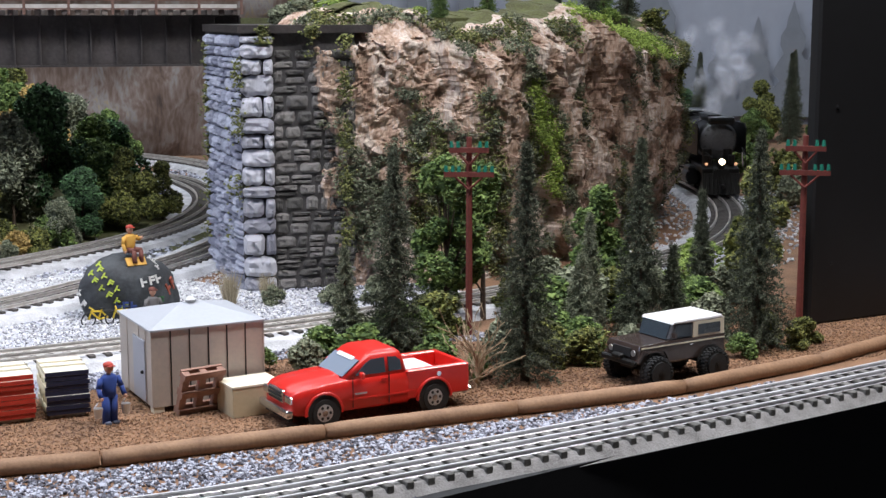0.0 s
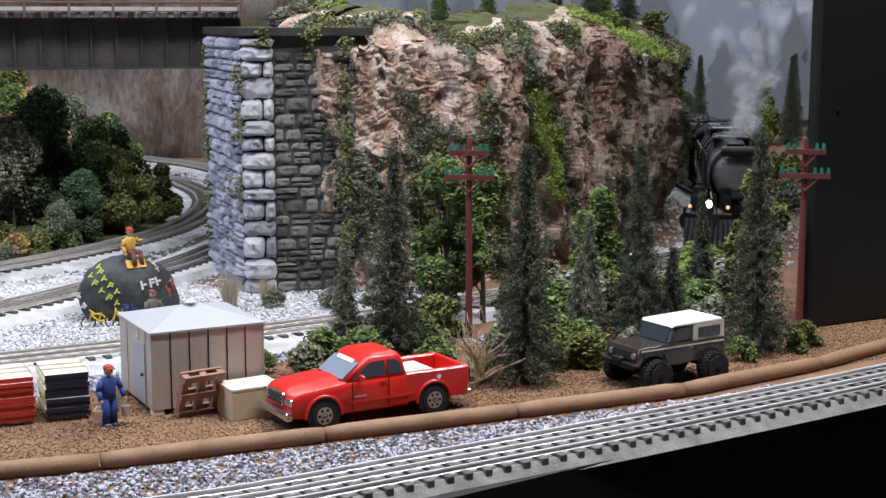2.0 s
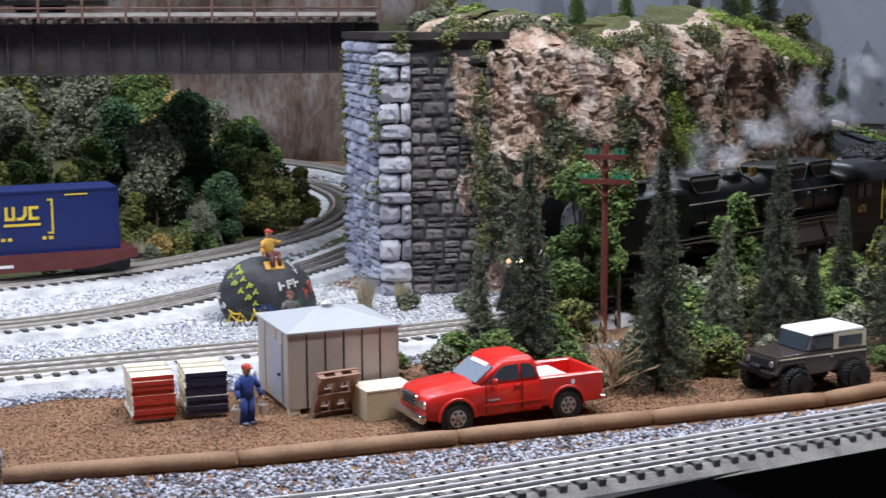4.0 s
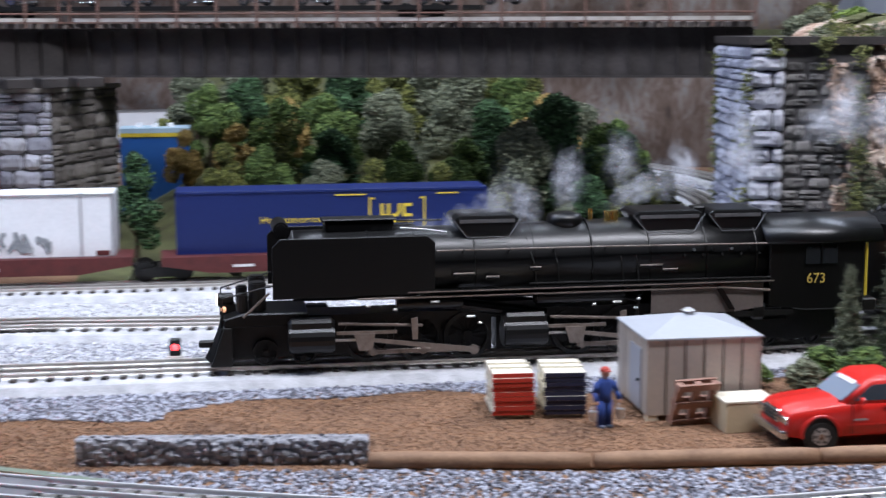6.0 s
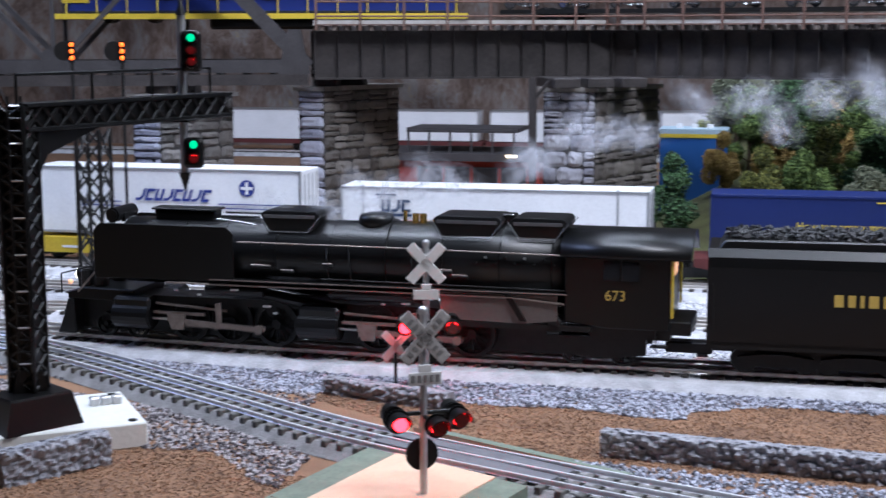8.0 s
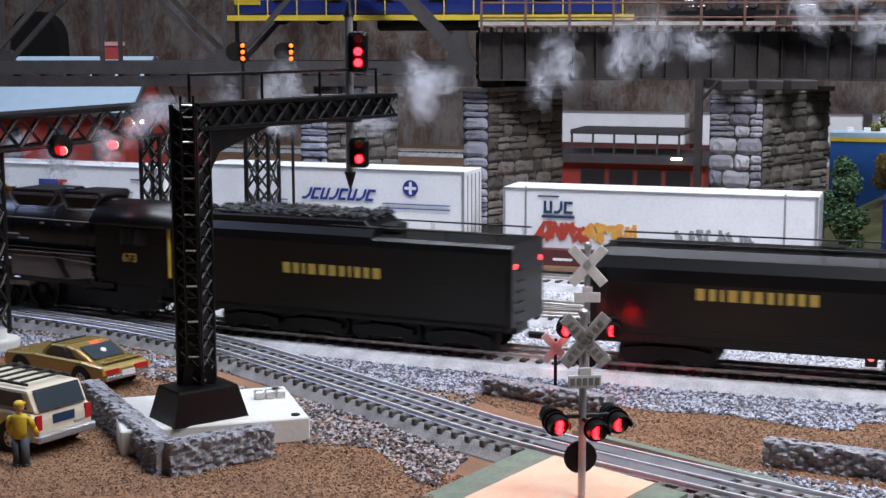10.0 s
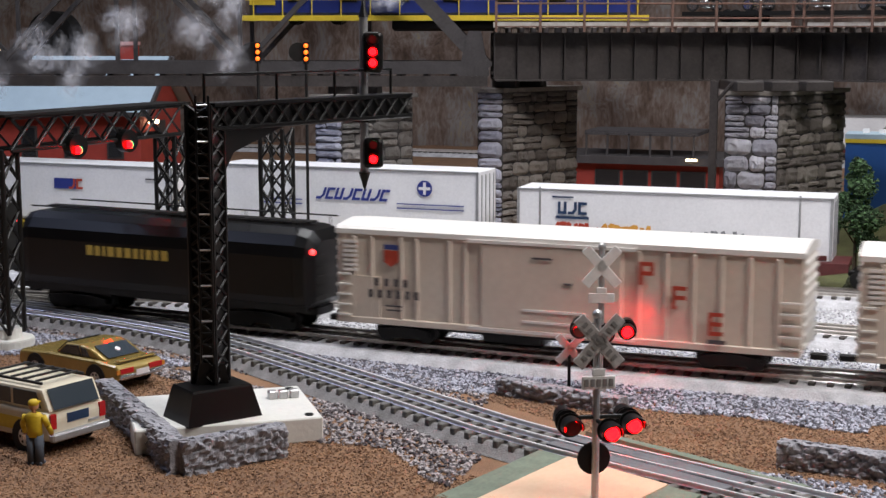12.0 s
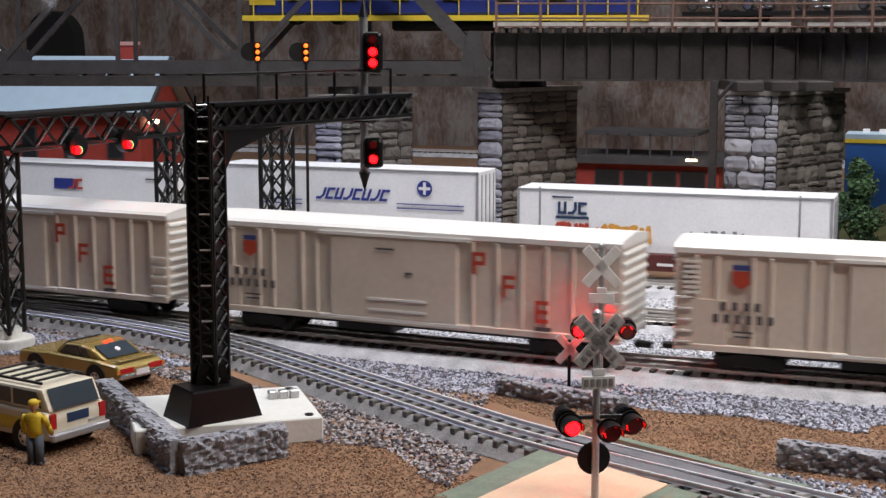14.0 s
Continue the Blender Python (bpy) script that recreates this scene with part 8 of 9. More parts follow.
# ---- little figures: one plain shape each ----
def figure(name, label, colours, m, seated=False, arm=0.0):
    """A toy figure, 39 mm standing, in one mesh with a few paints."""
    bm = bmesh.new()

    def add(b2, idx):
        for f in b2.faces:
            f.material_index = idx
        merge(bm, b2)

    if seated:
        for sx in (-1, 1):
            add(rod(0.0023, (sx * 0.003, 0, 0.004), (sx * 0.0035, -0.010, 0.004), 8), 1)
            add(rod(0.0020, (sx * 0.0035, -0.010, 0.004), (sx * 0.0035, -0.011, -0.006), 8), 1)
        z0 = 0.0025
    else:
        for sx in (-1, 1):
            add(rod(0.0024, (sx * 0.0026, 0, 0.001), (sx * 0.0024, 0, 0.018), 9, r2=0.0030), 1)
            add(box(0.0038, 0.0065, 0.0022, sx * 0.0027, -0.001, 0, bevel=0.0005), 3)
        z0 = 0.017
    add(loft([[(q * a * math.cos(2 * math.pi * i / 12), b_ * math.sin(2 * math.pi * i / 12), z0 + h) for i in range(12)] for q, a, b_, h in ((1, 0.0048, 0.0034, 0), (1, 0.0046, 0.0033, 0.005), (1, 0.0058, 0.0037, 0.0125), (1, 0.0035, 0.0026, 0.0145))]), 0)
    for sx in (-1, 1):
        lift = arm if sx > 0 else 0.0
        el = (sx * 0.0078, -0.0012, z0 + 0.0065 + lift * 0.5)
        add(rod(0.0018, (sx * 0.0056, 0, z0 + 0.0125), el, 8), 0)
        add(rod(0.0016, el, (sx * 0.0082, -0.0045, z0 + 0.0015 + lift * 1.6), 8), 0)
        add(ball(0.0015, sx * 0.0082, -0.005, z0 + 0.0008 + lift * 1.7, 1), 2)
    add(rod(0.0014, (0, 0, z0 + 0.0142), (0, 0, z0 + 0.0165), 8), 2)
    add(ball(0.0030, 0, -0.0003, z0 + 0.0188, 2, sz=1.15), 2)
    add(ball(0.0033, 0, 0.0001, z0 + 0.0203, 2, sz=0.75), 4)
    add(box(0.0046, 0.0026, 0.0006, 0, -0.0036, z0 + 0.0200), 4)
    ob = part(name, bm, [M[c] for c in colours], None, smooth=True)
    ob.matrix_world = m
    return tagged(ob, label, "figurine", "painted figurines")


M["denim"] = mat("denim", (0.025, 0.06, 0.26), 0.8, second=(0.018, 0.045, 0.20), scale=200)
M["skin_paint"] = mat("skin_paint", (0.55, 0.30, 0.20), 0.6, second=(0.48, 0.25, 0.16))
M["boot_blue"] = mat("boot_blue", (0.10, 0.12, 0.18), 0.6)
M["cap_red"] = mat("cap_red", (0.48, 0.05, 0.03), 0.6)
M["shirt_gold"] = mat("shirt_gold", (0.66, 0.36, 0.06), 0.7)
M["trousers_brown"] = mat("trousers_brown", (0.16, 0.05, 0.035), 0.7)
M["jacket_yellow"] = mat("jacket_yellow", (0.70, 0.48, 0.02), 0.6)
M["trousers_blue"] = mat("trousers_blue", (0.09, 0.11, 0.14), 0.7)
M["shirt_grey"] = mat("shirt_grey", (0.14, 0.13, 0.13), 0.7)
figure("figurine", "blue-overalled toy workman with a red cap carrying pails", ("denim", "denim", "skin_paint", "boot_blue", "cap_red"), pose(0.2288, 0.872, 0, 0, 0, 14))
for sx in (-1, 1):
    pail = thing("pail", pose(0.2288 + sx * 0.0092, 0.8665 + sx * 0.0022, 0.0068), "tiny shiny metal pail held by a toy workman", "pail", "pails")
    part("bucket", rod(0.0022, (0, 0, 0), (0, 0, 0.006), 14, r2=0.0029), "steel_bright", pail)
    part("handle", rod(0.0003, (-0.0028, 0, 0.006), (0, 0, 0.0095), 5), "steel_bright", pail)
figure("figurine", "yellow-jacketed toy figure standing beside the utility vehicle", ("jacket_yellow", "trousers_blue", "skin_paint", "trousers_blue", "jacket_yellow"), pose(-0.505, 0.697, 0, 0, 0, 190))

# painted boulder with figures and letters
M["boulder"] = mat("boulder", (0.055, 0.062, 0.068), 0.7, second=(0.02, 0.022, 0.026), scale=60, grain=300, bump=0.6)
M["paint_lime"] = mat("paint_lime", (0.55, 0.66, 0.08), 0.6)
M["paint_white"] = mat("paint_white", (0.72, 0.72, 0.70), 0.6)
M["paint_rust"] = mat("paint_rust", (0.38, 0.09, 0.05), 0.6)
M["paint_blue"] = mat("paint_blue", (0.05, 0.09, 0.30), 0.6)
M["paint_green"] = mat("paint_green", (0.04, 0.14, 0.05), 0.6)
rock = thing("boulder", pose(0.333, 1.196, 0), "dark boulder covered with painted coloured graffiti", "boulder")
bm = bmesh.new()
bmesh.ops.create_icosphere(bm, subdivisions=5, radius=1)


def rock_r(n):
    return 1 + 0.16 * noise.noise(n * 1.3 + Vector((3, 1, 2))) + 0.05 * noise.noise(n * 4) + 0.012 * noise.noise(n * 14)


for v in bm.verts:
    n = v.co.normalized()
    q = n * rock_r(n)
    v.co = Vector((q.x * 0.040, q.y * 0.028, max(-0.2, q.z + 0.35) * 0.042))
part("stone", bm, "boulder", rock, smooth=True)


def on_rock(ax, az, lift=0.0006):
    """A pose on the boulder's face; ax turns about z from -y, az rises."""
    n = Vector((math.sin(ax) * math.cos(az), -math.cos(ax) * math.cos(az), math.sin(az)))
    q = n * rock_r(n)
    p = Vector((q.x * 0.040, q.y * 0.028, max(-0.2, q.z + 0.35) * 0.042))
    nn = Vector((n.x / 0.040, n.y / 0.028, n.z / 0.042)).normalized()
    up = Vector((0, 0, 1))
    x = up.cross(nn).normalized()
    y = nn.cross(x)
    m = Matrix((x, y, nn)).transposed().to_4x4()
    return Matrix.Translation(p + nn * lift) @ m


def rock_marks(count, w, h, gap, ax, az, material, label, tilt=0):
    for i in range(count):
        u = (i - (count - 1) / 2)
        bm = bmesh.new()
        st = h * 0.22
        for k in range(2 + i % 2):
            box(w if k else st, st if k else h, 0.0012, 0 if k else -w * 0.35, (k - 1) * h * 0.36 if k else 0, -0.0006, bm=bm)
        part("graffiti", bm, material, rock, label, m=on_rock(ax + u * (w + gap) / 0.036, az - u * math.radians(tilt) * 0.25) @ Matrix.Rotation(math.radians(-tilt), 4, "Z"))


rock_marks(5, 0.0042, 0.0055, 0.0014, -0.72, 0.55, "paint_lime", "lime painted strokes", 28)
rock_marks(6, 0.0042, 0.0055, 0.0014, -0.66, 0.26, "paint_lime", "lime painted strokes", 28)
rock_marks(3, 0.0052, 0.0075, 0.0022, 0.36, 0.42, "paint_white", "white painted strokes", -6)
rock_marks(2, 0.0040, 0.006, 0.001, -1.25, 0.10, "paint_white", "white painted strokes", 40)
rock_marks(3, 0.0036, 0.005, 0.001, 0.85, 0.85, "paint_white", "white painted strokes", -35)
rock_marks(3, 0.005, 0.008, 0.0012, -0.25, -0.05, "paint_blue", "blue painted strokes", 0)
rock_marks(2, 0.005, 0.008, 0.0012, 0.45, 0.0, "paint_green", "green painted strokes", 0)
rock_marks(2, 0.006, 0.010, 0.001, 1.05, 0.25, "paint_rust", "rust red painted patches", -20)
part("graffiti", box(0.017, 0.008, 0.0012, 0, 0, -0.0006), "shirt_gold", rock, "yellow painted patch", m=on_rock(0.12, 0.92, 0.001))
figure("figurine", "toy boy in a yellow shirt sitting on the boulder", ("shirt_gold", "trousers_brown", "skin_paint", "trousers_brown", "cap_red"), pose(0.334, 1.188, 0.0535, 0, 0, 20), seated=True, arm=0.006)
figure("figurine", "toy boy in grey standing beside the boulder", ("shirt_grey", "trousers_brown", "skin_paint", "shirt_grey", "trousers_brown"), pose(0.343, 1.158, -0.010, 0, 0, 15))
M["bike_yellow"] = mat("bike_yellow", (0.75, 0.55, 0.03), 0.5)


def bicycle(x, y, rz):
    t = thing("bicycle", pose(x, y, 0, 8, 0, rz), "tiny yellow bicycle leaning near the boulder", "bicycle", "bicycles")
    for u in (-0.0085, 0.0085):
        bm = bmesh.new()
        pts = [Vector((u + 0.0062 * math.cos(2 * math.pi * i / 16), 0, 0.0066 + 0.0062 * math.sin(2 * math.pi * i / 16))) for i in range(17)]
        for a, b in zip(pts, pts[1:]):
            rod(0.0006, a, b, 5, bm=bm)
        part("wheel", bm, "tyre", t)
    bm = bmesh.new()
    for a, b in (((-0.0085, 0.0066), (-0.006, 0.0145)), ((-0.006, 0.0135), (0.0025, 0.0125)), ((-0.006, 0.0125), (0.0005, 0.0062)), ((0.0005, 0.0062), (0.0028, 0.0145)), ((0.0005, 0.0062), (0.0085, 0.0066)), ((0.0025, 0.0125), (0.0085, 0.0066))):
        rod(0.0008, (a[0], 0, a[1]), (b[0], 0, b[1]), 6, bm=bm)
    part("bicycle_frame", bm, "bike_yellow", t)
    part("handlebar", rod(0.0006, (-0.006, -0.004, 0.0155), (-0.006, 0.004, 0.0155), 6), "bike_yellow", t)
    part("seat", box(0.004, 0.002, 0.001, 0.003, 0, 0.0145), "tyre", t)
    return t


bicycle(0.298, 1.163, 12)
bicycle(0.318, 1.158, -8)

# ---- log kerb, stone strips ----
M["log_end"] = mat("log_end", (0.45, 0.30, 0.18), 0.8, second=(0.30, 0.19, 0.11), scale=200)
pts = [(0.072, 0.808), (0.2, 0.787), (0.333, 0.778), (0.461, 0.769), (0.588, 0.762), (0.722, 0.778), (0.86, 0.812), (1.0, 0.858)]
for i, ((x0, y0), (x1, y1)) in enumerate(zip(pts, pts[1:])):
    a, b = Vector((x0, y0, 0.0048)), Vector((x1, y1, 0.0048))
    d = (b - a).normalized()
    t = thing("log", pose(0, 0, 0), "smooth brown wooden dowel log laid as a kerb", "log", "log kerb")
    bm = bmesh.new()
    n = 10
    rings = []
    for j in range(n + 1):
        c = a + d * 0.0008 + (b - a - d * 0.0016) * j / n
        k = Vector((-d.y, d.x, 0))
        rr = 0.0052 * (1 + 0.04 * noise.noise(c * 40)) * (0.86 if j in (0, n) else 1)
        rings.append([bm.verts.new(c + k * rr * math.cos(2 * math.pi * q / 16) + Vector((0, 0, rr * math.sin(2 * math.pi * q / 16) + 0.0004 * noise.noise(c * 25)))) for q in range(16)])
    for p, q in zip(rings, rings[1:]):
        for s in range(16):
            bm.faces.new((p[s], q[s], q[(s + 1) % 16], p[(s + 1) % 16]))
    bm.faces.new(rings[0])
    bm.faces.new(rings[-1])
    bmesh.ops.recalc_face_normals(bm, faces=bm.faces[:])
    part("timber", bm, "log", t, smooth=True)


def stone_strip(a, b, h, th, label, seed):
    """A cast strip of rough rock wall."""
    a, b = Vector((*a, 0)), Vector((*b, 0))
    d = b - a
    n = int(d.length / 0.0011)
    sec = [(-th / 2, h * q / 14) for q in range(14)] + [(-th * 0.42, h), (-th * 0.25, h), (-th * 0.05, h), (th * 0.15, h), (th * 0.35, h), (th * 0.48, h * 0.85), (th / 2, h * 0.4), (th / 2, 0)]
    bm = bmesh.new()
    prev = None
    k = Vector((-d.y, d.x, 0)).normalized()
    for i in range(n + 1):
        row = []
        for w, z in sec:
            q = a + d * i / n + k * w + Vector((0, 0, z))
            f1, f2 = 0.42 - noise.voronoi(Vector((q.x * 210, q.y * 210, q.z * 290 + seed)))[0][0], noise.noise(q * 420)
            row.append(bm.verts.new(q + (k * (-f1) * 0.0060 + Vector((0, 0, 0.002 * f1 + 0.0012 * f2)) * (z > 0) - k * f2 * 0.0014)))
        if prev:
            for s in range(len(sec) - 1):
                bm.faces.new((prev[s], row[s], row[s + 1], prev[s + 1]))
        else:
            bm.faces.new(row)
        prev = row
    bm.faces.new(prev[::-1])
    bmesh.ops.recalc_face_normals(bm, faces=bm.faces[:])
    ob = part("stone_strip", bm, "foam_stone", None)
    return tagged(ob, label, "stone wall", "cast stone strips")


stone_strip((-0.094, 0.842), (0.074, 0.820), 0.016, 0.012, "low grey cast rock retaining strip beside the log kerb", 1)
stone_strip((-0.300, 0.952), (-0.205, 0.925), 0.012, 0.012, "low grey cast rock strip in the gravel", 9)
stone_strip((-0.540, 0.826), (-0.416, 0.709), 0.020, 0.013, "low grey cast rock wall round the signal base", 3)
stone_strip((-0.4155, 0.7085), (-0.3765, 0.764), 0.020, 0.013, "low grey cast rock wall round the signal base", 5)

# ---- telegraph poles ----
M["pole_red"] = mat("pole_red", (0.17, 0.035, 0.025), 0.7, second=(0.11, 0.022, 0.016), scale=150)
M["insulator"] = mat("insulator", (0.03, 0.19, 0.13), 0.15, second=(0.02, 0.14, 0.10))


def telegraph(x, y, h, rz, label):
    t = thing("telegraph_pole", pose(x, y, 0, 0, 0, rz), label, "telegraph pole", "telegraph poles")
    part("pole", rod(0.0030, (0, 0, 0), (0, 0, h), 10, r2=0.0022), "pole_red", t)
    for z in (h - 0.012, h - 0.031):
        w = 0.0155 if z > h - 0.02 else 0.0195
        arm = part("crossarm", box(2 * w, 0.003, 0.004, 0, -0.003, z), "pole_red", t)
        for s in (-1, 1):
            part("brace", rod(0.0009, (s * w * 0.55, -0.0035, z), (0, -0.0035, z - 0.010), 5), "pole_red", t)
            for q in ((0.40, 0.65, 0.92) if w > 0.016 else (0.55, 0.88)):
                part("insulator", rod(0.0017, (s * w * q, -0.003, z + 0.004), (s * w * q, -0.003, z + 0.0088), 10, r2=0.0012), "insulator", arm)
    return t


telegraph(0.548, 0.987, 0.158, -32, "dark red telegraph pole with green insulators")
telegraph(0.786, 0.872, 0.158, -38, "dark red telegraph pole with green insulators beside the column")

# ---- crossing ----
M["sign_white"] = mat("sign_white", (0.72, 0.72, 0.70), 0.45, second=(0.60, 0.60, 0.58), scale=150)
M["sign_mark"] = mat("sign_mark", (0.22, 0.21, 0.20), 0.7)
M["silver"] = mat("silver", (0.55, 0.55, 0.55), 0.35, metal=0.7, second=(0.42, 0.42, 0.42))
M["lens_red"] = glow("lens_red", (1.0, 0.0016, 0.0013), 80.0)
M["lens_dark"] = mat("lens_dark", (0.16, 0.01, 0.01), 0.15)
FLASHERS = []
M["sign_worn"] = mat("sign_worn", (0.44, 0.42, 0.40), 0.7, second=(0.27, 0.25, 0.23), scale=220, bump=0.3)


def visor_mesh(r, depth):
    """A thin half-round hood over a lens, opening towards -y."""
    bm = bmesh.new()
    rows = []
    for y in (0.0, -depth):
        for q in (r, r * 0.88):
            rows.append([bm.verts.new((q * math.cos(a), y * (0.55 + 0.45 * math.sin(a)), q * math.sin(a))) for a in [math.radians(-15 + 210 * i / 14) for i in range(15)]])
    for a, b in ((0, 2), (2, 3), (3, 1), (1, 0)):
        for i in range(14):
            bm.faces.new((rows[a][i], rows[b][i], rows[b][i + 1], rows[a][i + 1]))
    for i in (0, 14):
        bm.faces.new((rows[0][i], rows[2][i], rows[3][i], rows[1][i]))
    bmesh.ops.recalc_face_normals(bm, faces=bm.faces[:])
    return bm


def crossbuck(t, z, size, rz, marks):
    for s in (-1, 1):
        b = part("crossbuck_board", box(size, 0.0012, size * 0.21, 0, 0, -size * 0.105, bevel=0.0003), "sign_worn" if marks else "sign_white", t, m=pose(0, -0.004, z, 0, s * 48, 0))
        if marks:
            for i in range(7):
                part("worn_letter", box(size * 0.06, 0.0004, size * 0.10, 0, 0, 0), "sign_mark", b, m=pose((i - 3) * size * 0.115, -0.0007, -size * 0.05))


def flasher(x, y, rz, label, marks):
    t = thing("crossing_signal", pose(x, y, 0, 0, 0, rz), label, "crossing signal", "crossing signals")
    part("base", rod(0.006, (0, 0, 0), (0, 0, 0.006), 16, r2=0.004), "silver", t)
    part("post", rod(0.0021, (0, 0, 0.004), (0, 0, 0.105), 12), "silver", t)
    part("finial", ball(0.0028, 0, 0, 0.1055, 2), "silver", t)
    crossbuck(t, 0.092, 0.034, 0, marks)
    tr = part("track_sign", box(0.018, 0.0012, 0.007, 0, -0.004, 0.0665, bevel=0.0003), "sign_white", t)
    part("track_sign", box(0.007, 0.0012, 0.004, 0, -0.004, 0.0735, bevel=0.0003), "sign_white", t)
    if marks:
        for i in range(5):
            part("worn_letter", box(0.0022, 0.0004, 0.004, 0, 0, 0), "sign_mark", tr, m=pose((i - 2) * 0.0033, -0.0048, 0.068))
    part("lamp_arm", rod(0.0013, (-0.019, 0, 0.0505), (0.019, 0, 0.0505), 8), "black_paint", t)
    part("bell", rod(0.009, (0, 0.003, 0.027), (0, 0.0045, 0.027), 20, bevel=0.0005), "black_paint", t)
    part("lamp_arm", rod(0.0012, (0, 0, 0.0490), (0.003, -0.014, 0.0480), 8), "black_paint", t)
    for k, (u, side_, fy) in enumerate(((-0.0148, -1, 0), (0.0182, -1, 0), (-0.0148, 1, 0), (0.003, -1, -0.013), (0.0182, 1, 0))):
        hood = part("lamp_hood", rod(0.0054, (u, fy + side_ * 0.003, 0.0475), (u, fy + side_ * 0.0080, 0.0475), 20, bevel=0.0008), "black_paint", t)
        part("target_disc", rod(0.0066, (u, fy + side_ * 0.0028, 0.0475), (u, fy + side_ * 0.0036, 0.0475), 24), "black_paint", t)
        part("visor", visor_mesh(0.0058, 0.008), "black_paint", t, m=pose(u, fy + side_ * 0.0076, 0.0475, 0, 0, 0 if side_ < 0 else 180))
        # the lens turns in its ring: one half glows, the other is dark
        b2 = rod(0.0038, (0, -0.0016, 0), (0, 0, 0), 18)
        merge(b2, rod(0.0038, (0, 0.0002, 0), (0, 0.0018, 0), 18))
        for f in b2.faces:
            f.material_index = int(f.calc_center_median().y > 0.0001)
        ob = part("lens", b2, ["lens_red", "lens_dark"], t, "red flasher lens", m=pose(u, fy + side_ * 0.0088, 0.0475))
        FLASHERS.append((ob, (u, fy + side_ * 0.0088, 0.0475), 0 if side_ < 0 else 180, int(u > 0)))
    return t


flasher(-0.1765, 0.729, 28, "silver railroad crossing signal with worn crossbuck and red flashers", True)
flasher(-0.2325, 0.970, 14, "silver railroad crossing signal with red flashers by the main track", False)
sg = thing("crossbuck_sign", pose(-0.258, 0.982, 0, 0, 0, 20), "small white crossbuck on a dark post", "sign")
part("post", box(0.0022, 0.0022, 0.036, 0, 0, 0), "black_paint", sg)
crossbuck(sg, 0.030, 0.026, 0, False)

M["plank_tan"] = mat("plank_tan", (0.72, 0.52, 0.36), 0.75, second=(0.64, 0.45, 0.30), scale=40, grain=300)
M["road_green"] = mat("road_green", (0.20, 0.24, 0.18), 0.9, second=(0.13, 0.16, 0.12), scale=80)
M["road_grey"] = mat("road_grey", (0.17, 0.17, 0.18), 0.85, second=(0.11, 0.11, 0.12), scale=80)
xs = thing("grade_crossing", pose(-0.163, 0.790, 0, 0, 0, -27), "tan and green road crossing with a ramp over the near track", "crossing")
part("ramp", prism([(-0.115, 0.0), (-0.024, 0.0105), (-0.024, 0.0)], 0.072), "plank_tan", xs, "tan painted ramp", m=pose(0, 0, 0, 0, 0, 90))
part("ramp_edge", prism([(-0.110, 0.0), (-0.024, 0.0098), (-0.024, 0.0)], 0.022), "road_green", xs, m=pose(-0.047, 0, 0, 0, 0, 90))
part("ramp_edge", prism([(-0.110, 0.0), (-0.024, 0.0098), (-0.024, 0.0)], 0.022), "road_green", xs, m=pose(0.047, 0, 0, 0, 0, 90))
for v in (-0.008, 0.008):
    part("crossing_panel", box(0.125, 0.0125, 0.0045, 0, v, 0.0065, bevel=0.0004), "road_grey", xs)
part("ramp", prism([(0.046, 0.0), (0.024, 0.0105), (0.024, 0.0)], 0.13), "plank_tan", xs, m=pose(0, 0, 0, 0, 0, 90))
part("ramp_edge", prism([(0.06, 0.0), (0.046, 0.003), (0.024, 0.0)], 0.15), "road_green", xs, m=pose(0, 0, 0, 0, 0, 90))

# ---- cantilever signal ----
M["lamp_amber"] = glow("lamp_amber", (1.0, 0.15, 0.01), 3.0)
M["lens_green"] = glow("lens_green", (0.01, 0.55, 0.20), 1.3)
DRUMS = []


def lattice(t, a, b, w, n, name="lattice", material="black_paint", r=0.0012):
    """A square lattice girder from a to b, in posts and braces."""
    a, b = Vector(a), Vector(b)
    d = (b - a).normalized()
    u = d.cross(Vector((0, 0, 1)))
    u = u.normalized() if u.length > 0.1 else Vector((1, 0, 0))
    v = d.cross(u).normalized()
    cs = [u * sx * w / 2 + v * sy * w / 2 for sx, sy in ((-1, -1), (1, -1), (1, 1), (-1, 1))]
    for c in cs:
        part("chord", rod(r * 1.3, a + c, b + c, 6), material, t)
    for i in range(n):
        p, q = a + (b - a) * i / n, a + (b - a) * (i + 1) / n
        for k in range(4):
            c0, c1 = cs[k], cs[(k + 1) % 4]
            part("lattice_bar", rod(r * 0.8, p + c0, q + c1, 5), material, t)
            part("lattice_bar", rod(r * 0.8, p + c1, q + c0, 5), material, t)


sp = thing("signal_cantilever", pose(0, 0, 0), "black lattice cantilever signal mast with a tapered pedestal", "signal mast")
BX, BY = -0.436, 0.784
ped = bmesh.new()
merge(ped, loft([[(x * s, y * s, z) for x, y in ((-0.0255, -0.0175), (0.0255, -0.0175), (0.0255, 0.0175), (-0.0255, 0.0175))] for s, z in ((1.0, 0.0), (0.80, 0.0195), (0.77, 0.021))]))
part("pedestal", ped, "black_paint", sp, "black cast pedestal", m=pose(-0.4325, 0.779, 0.015, 0, 0, 56))
part("mast_foot", prism([(-0.010, 0), (0.010, 0), (0.008, 0.012), (-0.008, 0.014)], 0.016), "black_paint", sp, m=pose(BX, BY, 0.036, 0, 0, 36))
lattice(sp, (BX, BY, 0.036), (BX, BY, 0.208), 0.016, 16)
part("mast_panel", box(0.0150, 0.0150, 0.168, 0, 0, 0), "black_paint", sp, m=pose(BX, BY, 0.037))
